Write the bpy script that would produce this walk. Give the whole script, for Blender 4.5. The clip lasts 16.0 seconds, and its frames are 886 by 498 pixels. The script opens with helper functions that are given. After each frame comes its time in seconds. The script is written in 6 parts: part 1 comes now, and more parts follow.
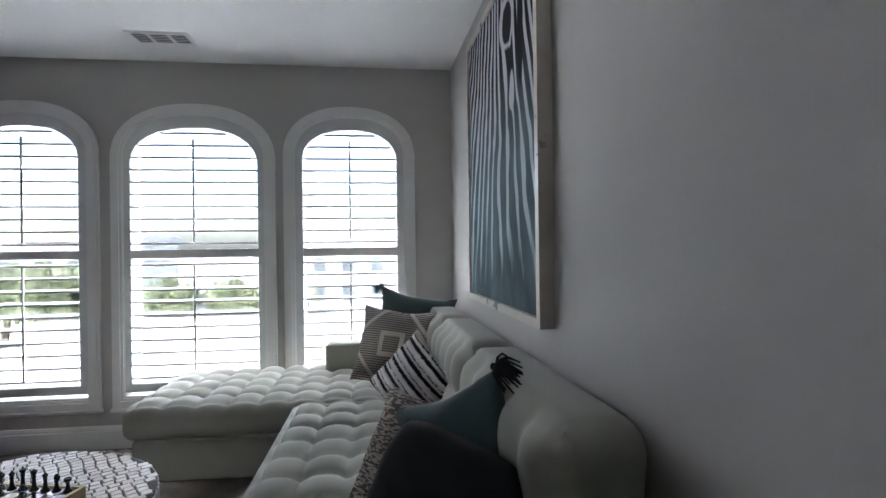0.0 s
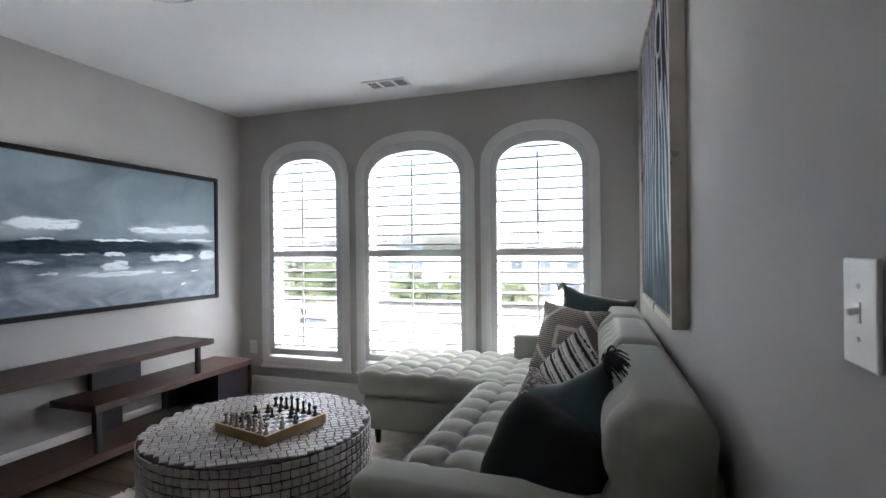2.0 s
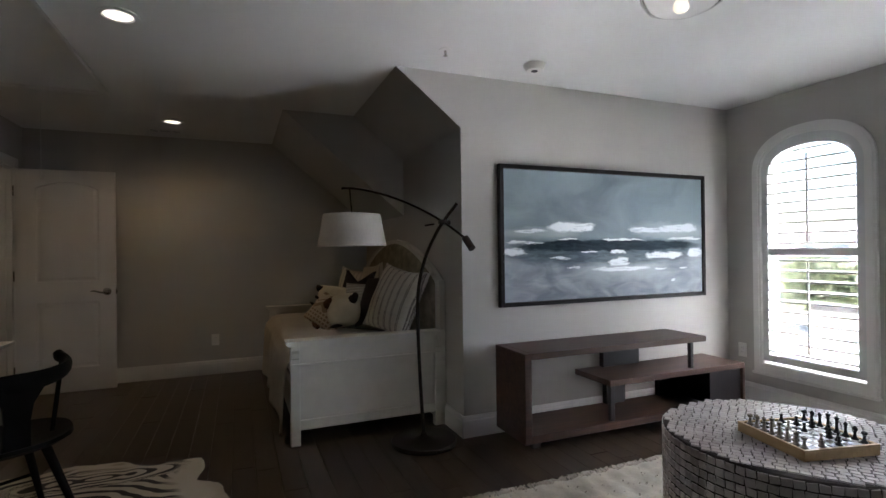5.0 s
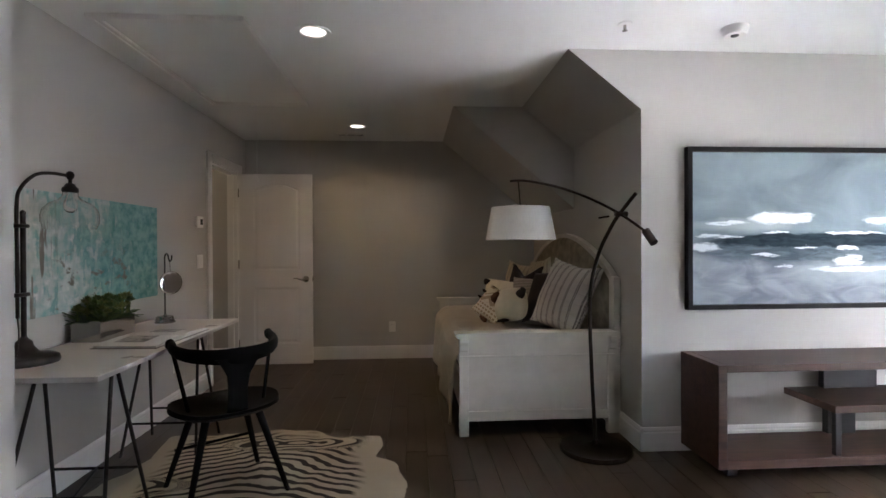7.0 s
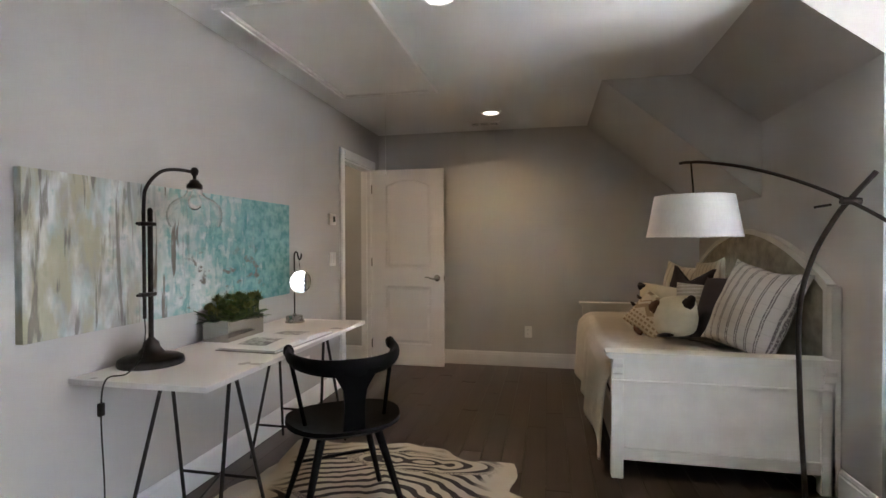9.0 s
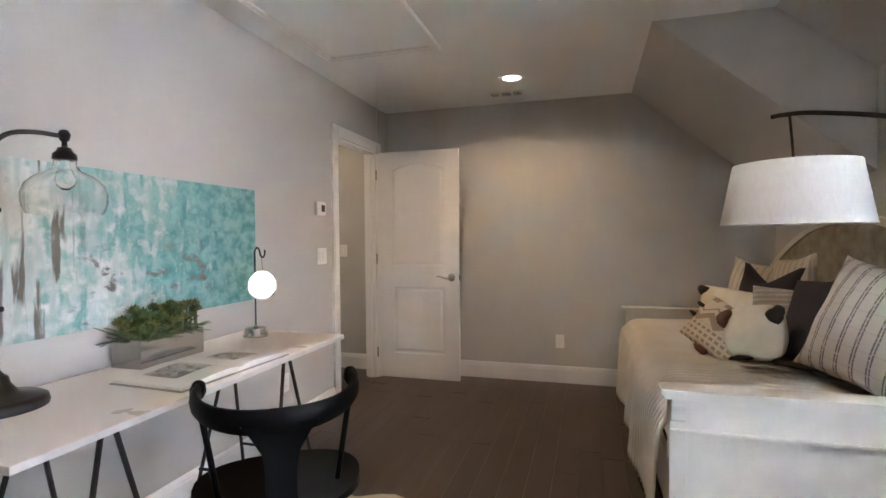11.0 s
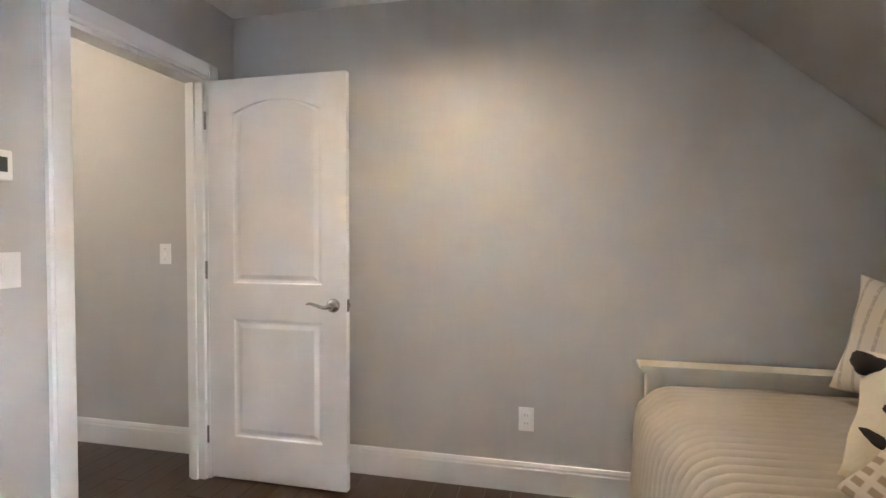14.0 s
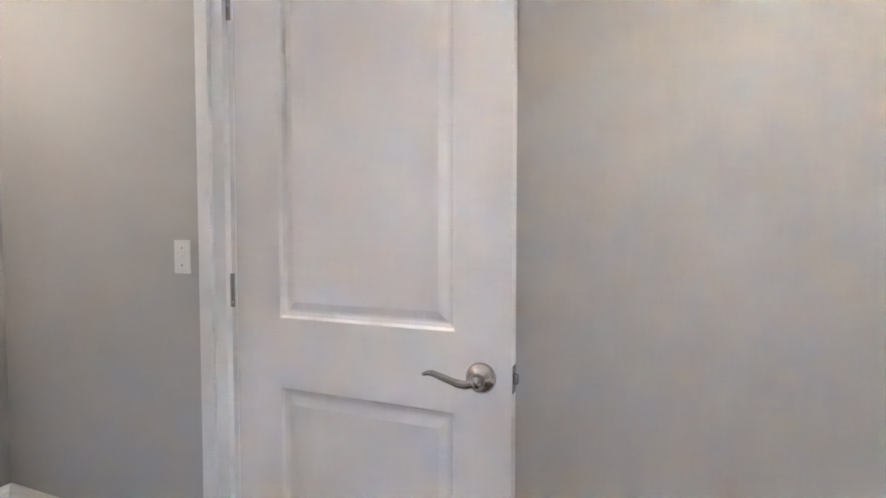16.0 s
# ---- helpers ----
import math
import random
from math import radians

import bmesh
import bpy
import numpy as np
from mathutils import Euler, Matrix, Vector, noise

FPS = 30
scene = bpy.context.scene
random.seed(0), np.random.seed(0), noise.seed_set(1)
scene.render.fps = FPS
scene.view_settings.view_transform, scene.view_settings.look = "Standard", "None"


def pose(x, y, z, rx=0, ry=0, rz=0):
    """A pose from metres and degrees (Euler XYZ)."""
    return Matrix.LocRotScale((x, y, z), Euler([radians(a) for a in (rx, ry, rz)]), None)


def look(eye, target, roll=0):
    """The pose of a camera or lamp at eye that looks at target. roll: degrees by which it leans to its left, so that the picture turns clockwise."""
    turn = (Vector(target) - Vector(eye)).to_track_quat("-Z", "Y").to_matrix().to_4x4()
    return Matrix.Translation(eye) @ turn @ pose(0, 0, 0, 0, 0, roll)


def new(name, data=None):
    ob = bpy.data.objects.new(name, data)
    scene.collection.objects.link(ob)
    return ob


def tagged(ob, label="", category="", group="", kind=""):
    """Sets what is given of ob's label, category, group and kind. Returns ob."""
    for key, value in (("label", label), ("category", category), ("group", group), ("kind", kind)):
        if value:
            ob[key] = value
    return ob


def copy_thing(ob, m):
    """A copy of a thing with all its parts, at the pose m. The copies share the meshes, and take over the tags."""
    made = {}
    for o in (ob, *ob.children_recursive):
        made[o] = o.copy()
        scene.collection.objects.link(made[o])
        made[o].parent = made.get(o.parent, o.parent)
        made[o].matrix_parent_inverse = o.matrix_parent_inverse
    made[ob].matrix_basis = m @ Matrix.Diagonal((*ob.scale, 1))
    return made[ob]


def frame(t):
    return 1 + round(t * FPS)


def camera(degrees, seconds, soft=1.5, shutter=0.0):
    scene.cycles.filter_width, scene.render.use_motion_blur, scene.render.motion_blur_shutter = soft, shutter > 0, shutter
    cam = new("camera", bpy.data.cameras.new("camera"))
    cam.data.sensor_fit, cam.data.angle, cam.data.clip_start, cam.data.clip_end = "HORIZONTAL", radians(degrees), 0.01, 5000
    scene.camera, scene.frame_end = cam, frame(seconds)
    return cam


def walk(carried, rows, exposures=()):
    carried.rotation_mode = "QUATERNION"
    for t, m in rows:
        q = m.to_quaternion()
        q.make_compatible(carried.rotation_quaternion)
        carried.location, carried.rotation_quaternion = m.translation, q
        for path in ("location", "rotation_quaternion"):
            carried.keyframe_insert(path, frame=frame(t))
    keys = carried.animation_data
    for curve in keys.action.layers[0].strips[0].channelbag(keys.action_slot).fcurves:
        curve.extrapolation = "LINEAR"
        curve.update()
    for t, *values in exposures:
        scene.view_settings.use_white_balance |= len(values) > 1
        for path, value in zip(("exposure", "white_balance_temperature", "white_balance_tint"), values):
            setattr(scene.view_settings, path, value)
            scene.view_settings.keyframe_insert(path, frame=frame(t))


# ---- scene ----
cam = camera(83.1, 16.0)
PATH = [
    (0, (-0.518, -0.098, 1.233), (-0.281, 1.888, 1.233), -0.7),
    (0.5, (-0.403, -0.21, 1.229), (-0.183, 1.778, 1.232), -0.7),
    (1, (-0.311, -0.291, 1.251), (-0.294, 1.709, 1.251), -0.5),
    (1.5, (-0.239, -0.333, 1.247), (-0.554, 1.643, 1.247), -0.6),
    (2, (-0.209, -0.379, 1.25), (-0.86, 1.513, 1.251), -0.6),
    (2.5, (-0.231, -0.451, 1.262), (-1.178, 1.311, 1.262), -0.7),
    (3, (-0.272, -0.499, 1.273), (-1.474, 1.099, 1.271), -0.7),
    (3.5, (-0.298, -0.538, 1.275), (-1.715, 0.873, 1.276), -0.7),
    (4, (-0.305, -0.57, 1.274), (-1.895, 0.643, 1.273), -0.5),
    (4.5, (-0.315, -0.602, 1.262), (-2.055, 0.385, 1.269), -0.6),
    (5, (-0.324, -0.641, 1.263), (-2.174, 0.118, 1.27), -0.7),
    (5.2, (-0.351, -0.669, 1.277), (-2.23, 0.015, 1.275), -0.6),
    (7.3, (-0.451, -0.643, 1.259), (-2.45, -0.604, 1.246), -0.3),
    (7.5, (-0.5, -0.662, 1.262), (-2.5, -0.682, 1.245), -0.3),
    (8, (-0.615, -0.695, 1.265), (-2.607, -0.869, 1.249), -0.3),
    (8.5, (-0.73, -0.695, 1.271), (-2.709, -0.981, 1.246), -0.4),
    (8.7, (-0.792, -0.682, 1.273), (-2.763, -1.021, 1.25), -0.3),
    (10.8, (-1.515, -0.652, 1.257), (-3.431, -1.222, 1.218), -0.4),
    (11, (-1.657, -0.624, 1.262), (-3.576, -1.185, 1.22), -0.5),
    (11.5, (-1.958, -0.593, 1.249), (-3.885, -1.127, 1.211), -0.3),
    (12, (-2.279, -0.615, 1.254), (-4.215, -1.114, 1.212), -0.2),
    (12.5, (-2.606, -0.587, 1.252), (-4.551, -1.049, 1.206), -0.1),
    (13, (-2.928, -0.603, 1.243), (-4.879, -1.044, 1.195), 0.1),
    (13.5, (-3.252, -0.677, 1.256), (-5.205, -1.109, 1.211), 0.2),
    (14, (-3.633, -0.726, 1.257), (-5.582, -1.172, 1.205), 0.1),
    (14.5, (-3.952, -0.851, 1.256), (-5.897, -1.311, 1.195), 0.2),
    (15, (-4.243, -1.057, 1.25), (-6.185, -1.535, 1.204), 0.1),
    (15.5, (-4.563, -1.201, 1.265), (-6.482, -1.76, 1.202), 0.1),
    (16, (-4.823, -1.453, 1.247), (-6.678, -2.197, 1.166), -0.0),
]

EXPOSURES = [(0.0, 4.93, 6200, 14), (3.0, 5.1, 6500, 15), (5.2, 5.25, 6600, 16), (7.3, 6.4, 6550, 18), (8.5, 6.93, 6550, 17), (11.0, 7.75, 6300, 19), (13.0, 8.15, 5800, 17), (15.0, 8.35, 5500, 16), (16.0, 8.2, 5200, 17)]
walk(cam, [(t, look(eye, target, roll)) for t, eye, target, roll in PATH], EXPOSURES)

# ---- light ----
SUN_UP, SUN_TURN = 52.0, 200.0
world = bpy.data.worlds.new("sky")
scene.world = world
world.use_nodes = True
wn = world.node_tree.nodes
sky = wn.new("ShaderNodeTexSky")
sky.sky_type, sky.sun_disc = "NISHITA", False
sky.sun_elevation, sky.sun_rotation = radians(SUN_UP), radians(SUN_TURN)
sky.air_density, sky.dust_density = 1.0, 3.0
world.node_tree.links.new(sky.outputs["Color"], wn["Background"].inputs["Color"])
wn["Background"].inputs["Strength"].default_value = 0.15


def lamp(name, kind, place, energy, color, size=0.1, aim=None, **more):
    data = bpy.data.lights.new(name, kind)
    data.energy, data.color = energy, color
    ob = new(name, data)
    ob.matrix_world = look(place, aim) if aim else Matrix.Translation(place)
    for k, v in more.items():
        if k == "angle":
            data.angle = v
        elif k == "radius":
            data.shadow_soft_size = v
        elif k == "spot":
            data.spot_size = v
        elif k == "blend":
            data.spot_blend = v
    return ob


sun_way = Vector((math.sin(radians(SUN_TURN)) * math.cos(radians(SUN_UP)), math.cos(radians(SUN_TURN)) * math.cos(radians(SUN_UP)), math.sin(radians(SUN_UP))))
lamp("sun", "SUN", tuple(sun_way * 50), 4.5, (1.0, 0.95, 0.88), aim=(0, 0, 0), angle=radians(0.6))
# Added area lamp below the sills, standing in for light off the sunlit ground.
bounce = lamp("ground_bounce", "AREA", (-1.65, 4.7, -1.0), 145.0, (0.92, 0.96, 1.0), aim=(-1.8, 2.2, 2.4))
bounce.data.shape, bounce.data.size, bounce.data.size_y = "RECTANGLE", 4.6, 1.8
for i, (x, y) in enumerate(((-5.40, -1.175), (-3.23, -1.18))):
    lamp("recessed_lamp", "SPOT", (x, y, 2.44), (0.39, 0.15)[i], (1.0, 0.70, 0.38), aim=(x, y, 0), radius=0.05, spot=radians(150), blend=0.9)
# Added fill without a fixture, to brighten the hall past the open door.
lamp("hall_fill", "POINT", (-5.2, -3.7, 2.3), 0.075, (1.0, 0.78, 0.52), radius=0.06)


# ---- materials ----
def mat(name, base, rough=0.6, vary=0.12, scale=6.0, bump=0.0, bscale=120.0, metal=0.0, fine=0.0, tint=None, stretch=(1, 1, 1), **extra):
    """A principled material in two scales of noise with a fine relief."""
    m = bpy.data.materials.new(name)
    m.use_nodes = True
    nt = m.node_tree
    n, l = nt.nodes, nt.links
    b = n["Principled BSDF"]
    b.inputs["Metallic"].default_value = metal
    tc = n.new("ShaderNodeTexCoord")
    mp = n.new("ShaderNodeMapping")
    mp.inputs["Scale"].default_value = stretch
    l.new(tc.outputs["Object"], mp.inputs["Vector"])
    big = n.new("ShaderNodeTexNoise")
    big.inputs["Scale"].default_value, big.inputs["Detail"].default_value = scale, 4
    l.new(mp.outputs["Vector"], big.inputs["Vector"])
    small = n.new("ShaderNodeTexNoise")
    small.inputs["Scale"].default_value, small.inputs["Detail"].default_value = bscale, 3
    l.new(mp.outputs["Vector"], small.inputs["Vector"])
    lo = tuple(c * (1 - vary) for c in base)
    hi = tuple(min(1, c * (1 + vary)) for c in (tint or base))
    ramp = n.new("ShaderNodeMix")
    ramp.data_type = "RGBA"
    ramp.inputs["A"].default_value, ramp.inputs["B"].default_value = (*lo, 1), (*hi, 1)
    add = n.new("ShaderNodeMath")
    add.operation = "MULTIPLY_ADD"
    add.inputs[1].default_value, add.inputs[2].default_value = fine, 0.0
    l.new(small.outputs["Fac"], add.inputs[0])
    sm = n.new("ShaderNodeMath")
    sm.operation = "ADD"
    l.new(add.outputs[0], sm.inputs[0])
    cl = n.new("ShaderNodeMapRange")
    cl.inputs["From Min"].default_value, cl.inputs["From Max"].default_value = 0.3, 0.7
    cl.inputs["To Min"].default_value, cl.inputs["To Max"].default_value = -fine / 2, 1 - fine / 2
    l.new(big.outputs["Fac"], cl.inputs["Value"])
    l.new(cl.outputs[0], sm.inputs[1])
    l.new(sm.outputs[0], ramp.inputs["Factor"])
    l.new(ramp.outputs["Result"], b.inputs["Base Color"])
    rr = n.new("ShaderNodeMapRange")
    rr.inputs["To Min"].default_value, rr.inputs["To Max"].default_value = max(0.02, rough - 0.08), min(1, rough + 0.08)
    l.new(big.outputs["Fac"], rr.inputs["Value"])
    l.new(rr.outputs[0], b.inputs["Roughness"])
    if bump:
        bp = n.new("ShaderNodeBump")
        bp.inputs["Strength"].default_value, bp.inputs["Distance"].default_value = min(1, bump), 0.002
        l.new(small.outputs["Fac"], bp.inputs["Height"])
        l.new(bp.outputs["Normal"], b.inputs["Normal"])
    for k, v in extra.items():
        b.inputs[k.replace("_", " ")].default_value = v
    return m


def glow(name, color, strength):
    m = bpy.data.materials.new(name)
    m.use_nodes = True
    b = m.node_tree.nodes["Principled BSDF"]
    b.inputs["Base Color"].default_value = (*color, 1)
    b.inputs["Emission Color"].default_value = (*color, 1)
    b.inputs["Emission Strength"].default_value = strength
    return m


WALL = mat("wall_paint", (0.492, 0.477, 0.450), 0.75, 0.03, 1.2, 0.15, 260)
CEIL = mat("ceiling_paint", (0.79, 0.79, 0.78), 0.85, 0.02, 1.5, 0.2, 200)
TRIM = mat("white_trim_paint", (0.78, 0.77, 0.75), 0.35, 0.02, 3, 0.05, 90)
SHUT = mat("shutter_paint", (0.66, 0.66, 0.66), 0.4, 0.02, 3)
DOORW = mat("door_paint", (0.74, 0.72, 0.70), 0.38, 0.02, 4, 0.06, 140)
PLATE = mat("white_plastic", (0.78, 0.77, 0.74), 0.3, 0.02, 10)
STEEL = mat("brushed_nickel", (0.45, 0.43, 0.40), 0.25, 0.1, 30, metal=1.0)
BLACKM = mat("blackened_metal", (0.03, 0.026, 0.024), 0.4, 0.3, 20, 0.1, 200, metal=0.8)
DARKV = mat("vent_dark", (0.05, 0.05, 0.05), 0.7)


def wood(name, c1, c2, rough, scale=3.0, along="X", bump=0.15, random_piece=0.5):
    """Wood with grain along one axis; pieces differ a little."""
    m = bpy.data.materials.new(name)
    m.use_nodes = True
    nt = m.node_tree
    n, l = nt.nodes, nt.links
    b = n["Principled BSDF"]
    tc, mp, oi = n.new("ShaderNodeTexCoord"), n.new("ShaderNodeMapping"), n.new("ShaderNodeObjectInfo")
    s = {"X": (0.35, 8, 8), "Y": (8, 0.35, 8), "Z": (8, 8, 0.35)}[along]
    mp.inputs["Scale"].default_value = s
    l.new(tc.outputs["Object"], mp.inputs["Vector"])
    ov = n.new("ShaderNodeVectorMath")
    ov.operation = "SCALE"
    ov.inputs[0].default_value = (37, 17, 29)
    l.new(oi.outputs["Random"], ov.inputs["Scale"])
    l.new(ov.outputs[0], mp.inputs["Location"])
    g, f = n.new("ShaderNodeTexNoise"), n.new("ShaderNodeTexNoise")
    g.inputs["Scale"].default_value, g.inputs["Detail"].default_value, g.inputs["Distortion"].default_value = scale, 6, 1.2
    f.inputs["Scale"].default_value, f.inputs["Detail"].default_value = scale * 9, 3
    l.new(mp.outputs["Vector"], g.inputs["Vector"])
    l.new(mp.outputs["Vector"], f.inputs["Vector"])
    r = n.new("ShaderNodeValToRGB")
    r.color_ramp.elements[0].position, r.color_ramp.elements[1].position = 0.3, 0.7
    r.color_ramp.elements[0].color, r.color_ramp.elements[1].color = (*c1, 1), (*c2, 1)
    mixf = n.new("ShaderNodeMix")
    mixf.inputs["Factor"].default_value = 0.35
    l.new(g.outputs["Fac"], mixf.inputs["A"])
    l.new(f.outputs["Fac"], mixf.inputs["B"])
    l.new(mixf.outputs["Result"], r.inputs["Fac"])
    hsv = n.new("ShaderNodeHueSaturation")
    mr = n.new("ShaderNodeMapRange")
    mr.inputs["To Min"].default_value, mr.inputs["To Max"].default_value = 1 - random_piece / 2, 1 + random_piece / 2
    l.new(oi.outputs["Random"], mr.inputs["Value"])
    l.new(mr.outputs[0], hsv.inputs["Value"])
    l.new(r.outputs["Color"], hsv.inputs["Color"])
    l.new(hsv.outputs["Color"], b.inputs["Base Color"])
    b.inputs["Roughness"].default_value = rough
    bp = n.new("ShaderNodeBump")
    bp.inputs["Strength"].default_value, bp.inputs["Distance"].default_value = bump, 0.001
    l.new(f.outputs["Fac"], bp.inputs["Height"])
    l.new(bp.outputs["Normal"], b.inputs["Normal"])
    return m


FLOORW = wood("dark_floor_wood", (0.028, 0.016, 0.009), (0.054, 0.033, 0.020), 0.34, 2.0, "X", 0.08, 0.16)
WALNUT = wood("walnut_wood", (0.026, 0.011, 0.008), (0.088, 0.040, 0.023), 0.45, 3.0, "Y", 0.15, 0.3)
PALEW = wood("pale_board_wood", (0.35, 0.22, 0.10), (0.5, 0.34, 0.17), 0.45, 3.0, "X", 0.1, 0.2)

GLASS = bpy.data.materials.new("clear_glass")
GLASS.use_nodes = True
_b = GLASS.node_tree.nodes["Principled BSDF"]
_b.inputs["Transmission Weight"].default_value, _b.inputs["Roughness"].default_value, _b.inputs["IOR"].default_value = 1.0, 0.0, 1.45
_b.inputs["Base Color"].default_value = (1, 1, 1, 1)


PANE = bpy.data.materials.new("window_glass")
PANE.use_nodes = True
_b = PANE.node_tree.nodes["Principled BSDF"]
_b.inputs["Transmission Weight"].default_value, _b.inputs["Roughness"].default_value, _b.inputs["IOR"].default_value = 1.0, 0.0, 1.45
_b.inputs["Base Color"].default_value = (0.12, 0.126, 0.128, 1)


# ---- builders ----
def part(name, bm, material, parent=None, label="", smooth=0.0, kind=""):
    """One mesh object from bm, as a part of parent. smooth: the angle in degrees under which edges are shaded round."""
    bmesh.ops.recalc_face_normals(bm, faces=bm.faces)
    me = bpy.data.meshes.new(name)
    if smooth:
        for f in bm.faces:
            f.smooth = True
        lim = radians(smooth)
        for e in bm.edges:
            if len(e.link_faces) == 2 and e.calc_face_angle(0) > lim:
                e.smooth = False
    bm.to_mesh(me)
    bm.free()
    for m in material if isinstance(material, (list, tuple)) else (material,):
        me.materials.append(m)
    ob = new(name, me)
    if parent is not None:
        ob.parent = parent
    return tagged(ob, label, kind=kind)


def thing(name, place, label, category, group="", turn=0.0, kind=""):
    """An Empty at a thing's base, whose parts are built round it."""
    ob = new(name)
    ob.empty_display_size = 0.1
    ob.matrix_world = Matrix.Translation(place) @ Matrix.Rotation(radians(turn), 4, "Z")
    return tagged(ob, label, category, group, kind)


def B():
    return bmesh.new()


def box(bm, x0, y0, z0, x1, y1, z1, bevel=0.0, seg=2, m=None):
    """A box between two corners, with rounded edges where bevel is given."""
    r = bmesh.ops.create_cube(bm, size=1.0)
    vs = r["verts"]
    for v in vs:
        v.co = Vector(((x0 + x1) / 2 + v.co.x * abs(x1 - x0), (y0 + y1) / 2 + v.co.y * abs(y1 - y0), (z0 + z1) / 2 + v.co.z * abs(z1 - z0)))
    if bevel:
        es = list({e for v in vs for e in v.link_edges})
        q = bmesh.ops.bevel(bm, geom=es, offset=bevel, segments=seg, affect="EDGES", profile=0.5)
        vs = list({v for f in q["faces"] for v in f.verts} | {v for v in vs if v.is_valid})
    if m is not None:
        for v in vs:
            v.co = m @ v.co
    return vs


def rod(bm, p0, p1, r0, r1=None, seg=12, caps=True):
    """A tapered rod from p0 to p1."""
    p0, p1 = Vector(p0), Vector(p1)
    r1 = r0 if r1 is None else r1
    q = (p1 - p0).to_track_quat("Z", "Y")
    rings = []
    for p, r in ((p0, r0), (p1, r1)):
        rings.append([bm.verts.new(p + q @ Vector((r * math.cos(2 * math.pi * i / seg), r * math.sin(2 * math.pi * i / seg), 0))) for i in range(seg)])
    for i in range(seg):
        bm.faces.new((rings[0][i], rings[0][(i + 1) % seg], rings[1][(i + 1) % seg], rings[1][i]))
    if caps:
        bm.faces.new(rings[0][::-1])
        bm.faces.new(rings[1])


def tube(bm, pts, r, seg=10, caps=True):
    """A tube along points; r is one radius or one for each point."""
    pts = [Vector(p) for p in pts]
    rs = r if isinstance(r, (list, tuple)) else [r] * len(pts)
    rings, up = [], None
    for i, p in enumerate(pts):
        d = (pts[min(i + 1, len(pts) - 1)] - pts[max(i - 1, 0)]).normalized()
        if up is None:
            up = d.orthogonal().normalized()
        up = (up - d * up.dot(d)).normalized()
        side = d.cross(up)
        rings.append([bm.verts.new(p + rs[i] * (up * math.cos(2 * math.pi * k / seg) + side * math.sin(2 * math.pi * k / seg))) for k in range(seg)])
    for a, b in zip(rings, rings[1:]):
        for k in range(seg):
            bm.faces.new((a[k], a[(k + 1) % seg], b[(k + 1) % seg], b[k]))
    if caps:
        bm.faces.new(rings[0][::-1])
        bm.faces.new(rings[-1])


def curve(pts, n=8):
    """A smooth line through points (Catmull-Rom)."""
    p = [Vector(q) for q in pts]
    p = [2 * p[0] - p[1]] + p + [2 * p[-1] - p[-2]]
    out = []
    for i in range(1, len(p) - 2):
        for k in range(n):
            t = k / n
            a, b, c, d = p[i - 1], p[i], p[i + 1], p[i + 2]
            out.append(0.5 * (2 * b + (c - a) * t + (2 * a - 5 * b + 4 * c - d) * t * t + (3 * b - a - 3 * c + d) * t ** 3))
    return out + [p[-2]]


def lathe(bm, prof, seg=24, at=(0, 0, 0), closed=False):
    """A turned shape: prof is a list of (radius, height)."""
    at = Vector(at)
    rings = []
    for r, z in prof:
        if r < 1e-5:
            rings.append([bm.verts.new(at + Vector((0, 0, z)))])
        else:
            rings.append([bm.verts.new(at + Vector((r * math.cos(2 * math.pi * i / seg), r * math.sin(2 * math.pi * i / seg), z))) for i in range(seg)])
    for a, b in zip(rings, rings[1:]):
        for i in range(seg):
            j = (i + 1) % seg
            if len(a) == 1 and len(b) == 1:
                continue
            if len(a) == 1:
                bm.faces.new((a[0], b[i], b[j]))
            elif len(b) == 1:
                bm.faces.new((a[i], a[j], b[0]))
            else:
                bm.faces.new((a[i], a[j], b[j], b[i]))


def prism(bm, pts, v0, v1, plane="XZ"):
    """A plate: the polygon pts in a plane, thick from v0 to v1 along the third axis."""
    def place(a, b, v):
        return {"XZ": (a, v, b), "YZ": (v, a, b), "XY": (a, b, v)}[plane]
    lo = [bm.verts.new(place(a, b, v0)) for a, b in pts]
    hi = [bm.verts.new(place(a, b, v1)) for a, b in pts]
    bm.faces.new(lo)
    bm.faces.new(hi[::-1])
    for i in range(len(pts)):
        j = (i + 1) % len(pts)
        bm.faces.new((lo[i], lo[j], hi[j], hi[i]))


def ring(bm, outer, inner, v0, v1, plane="XZ"):
    """A frame between two closed outlines with the same number of points."""
    def place(a, b, v):
        return {"XZ": (a, v, b), "YZ": (v, a, b), "XY": (a, b, v)}[plane]
    L = [[bm.verts.new(place(a, b, v)) for a, b in o] for o in (outer, inner) for v in (v0, v1)]
    n = len(outer)
    for i in range(n):
        j = (i + 1) % n
        for a, b in ((0, 1), (2, 3), (0, 2), (1, 3)):
            bm.faces.new((L[a][i], L[a][j], L[b][j], L[b][i]))


# ---- the rooms ----
XE, XW, XF, YN, YA, YS, YC, XC, ZC = 0.06, -3.40, -6.10, 3.29, 0.76, -2.485, -1.373, -1.383, 2.455
T = 0.14


def structure(name, bm, material, smooth=0.0):
    return part(name, bm, material, None, "", smooth, "structure")


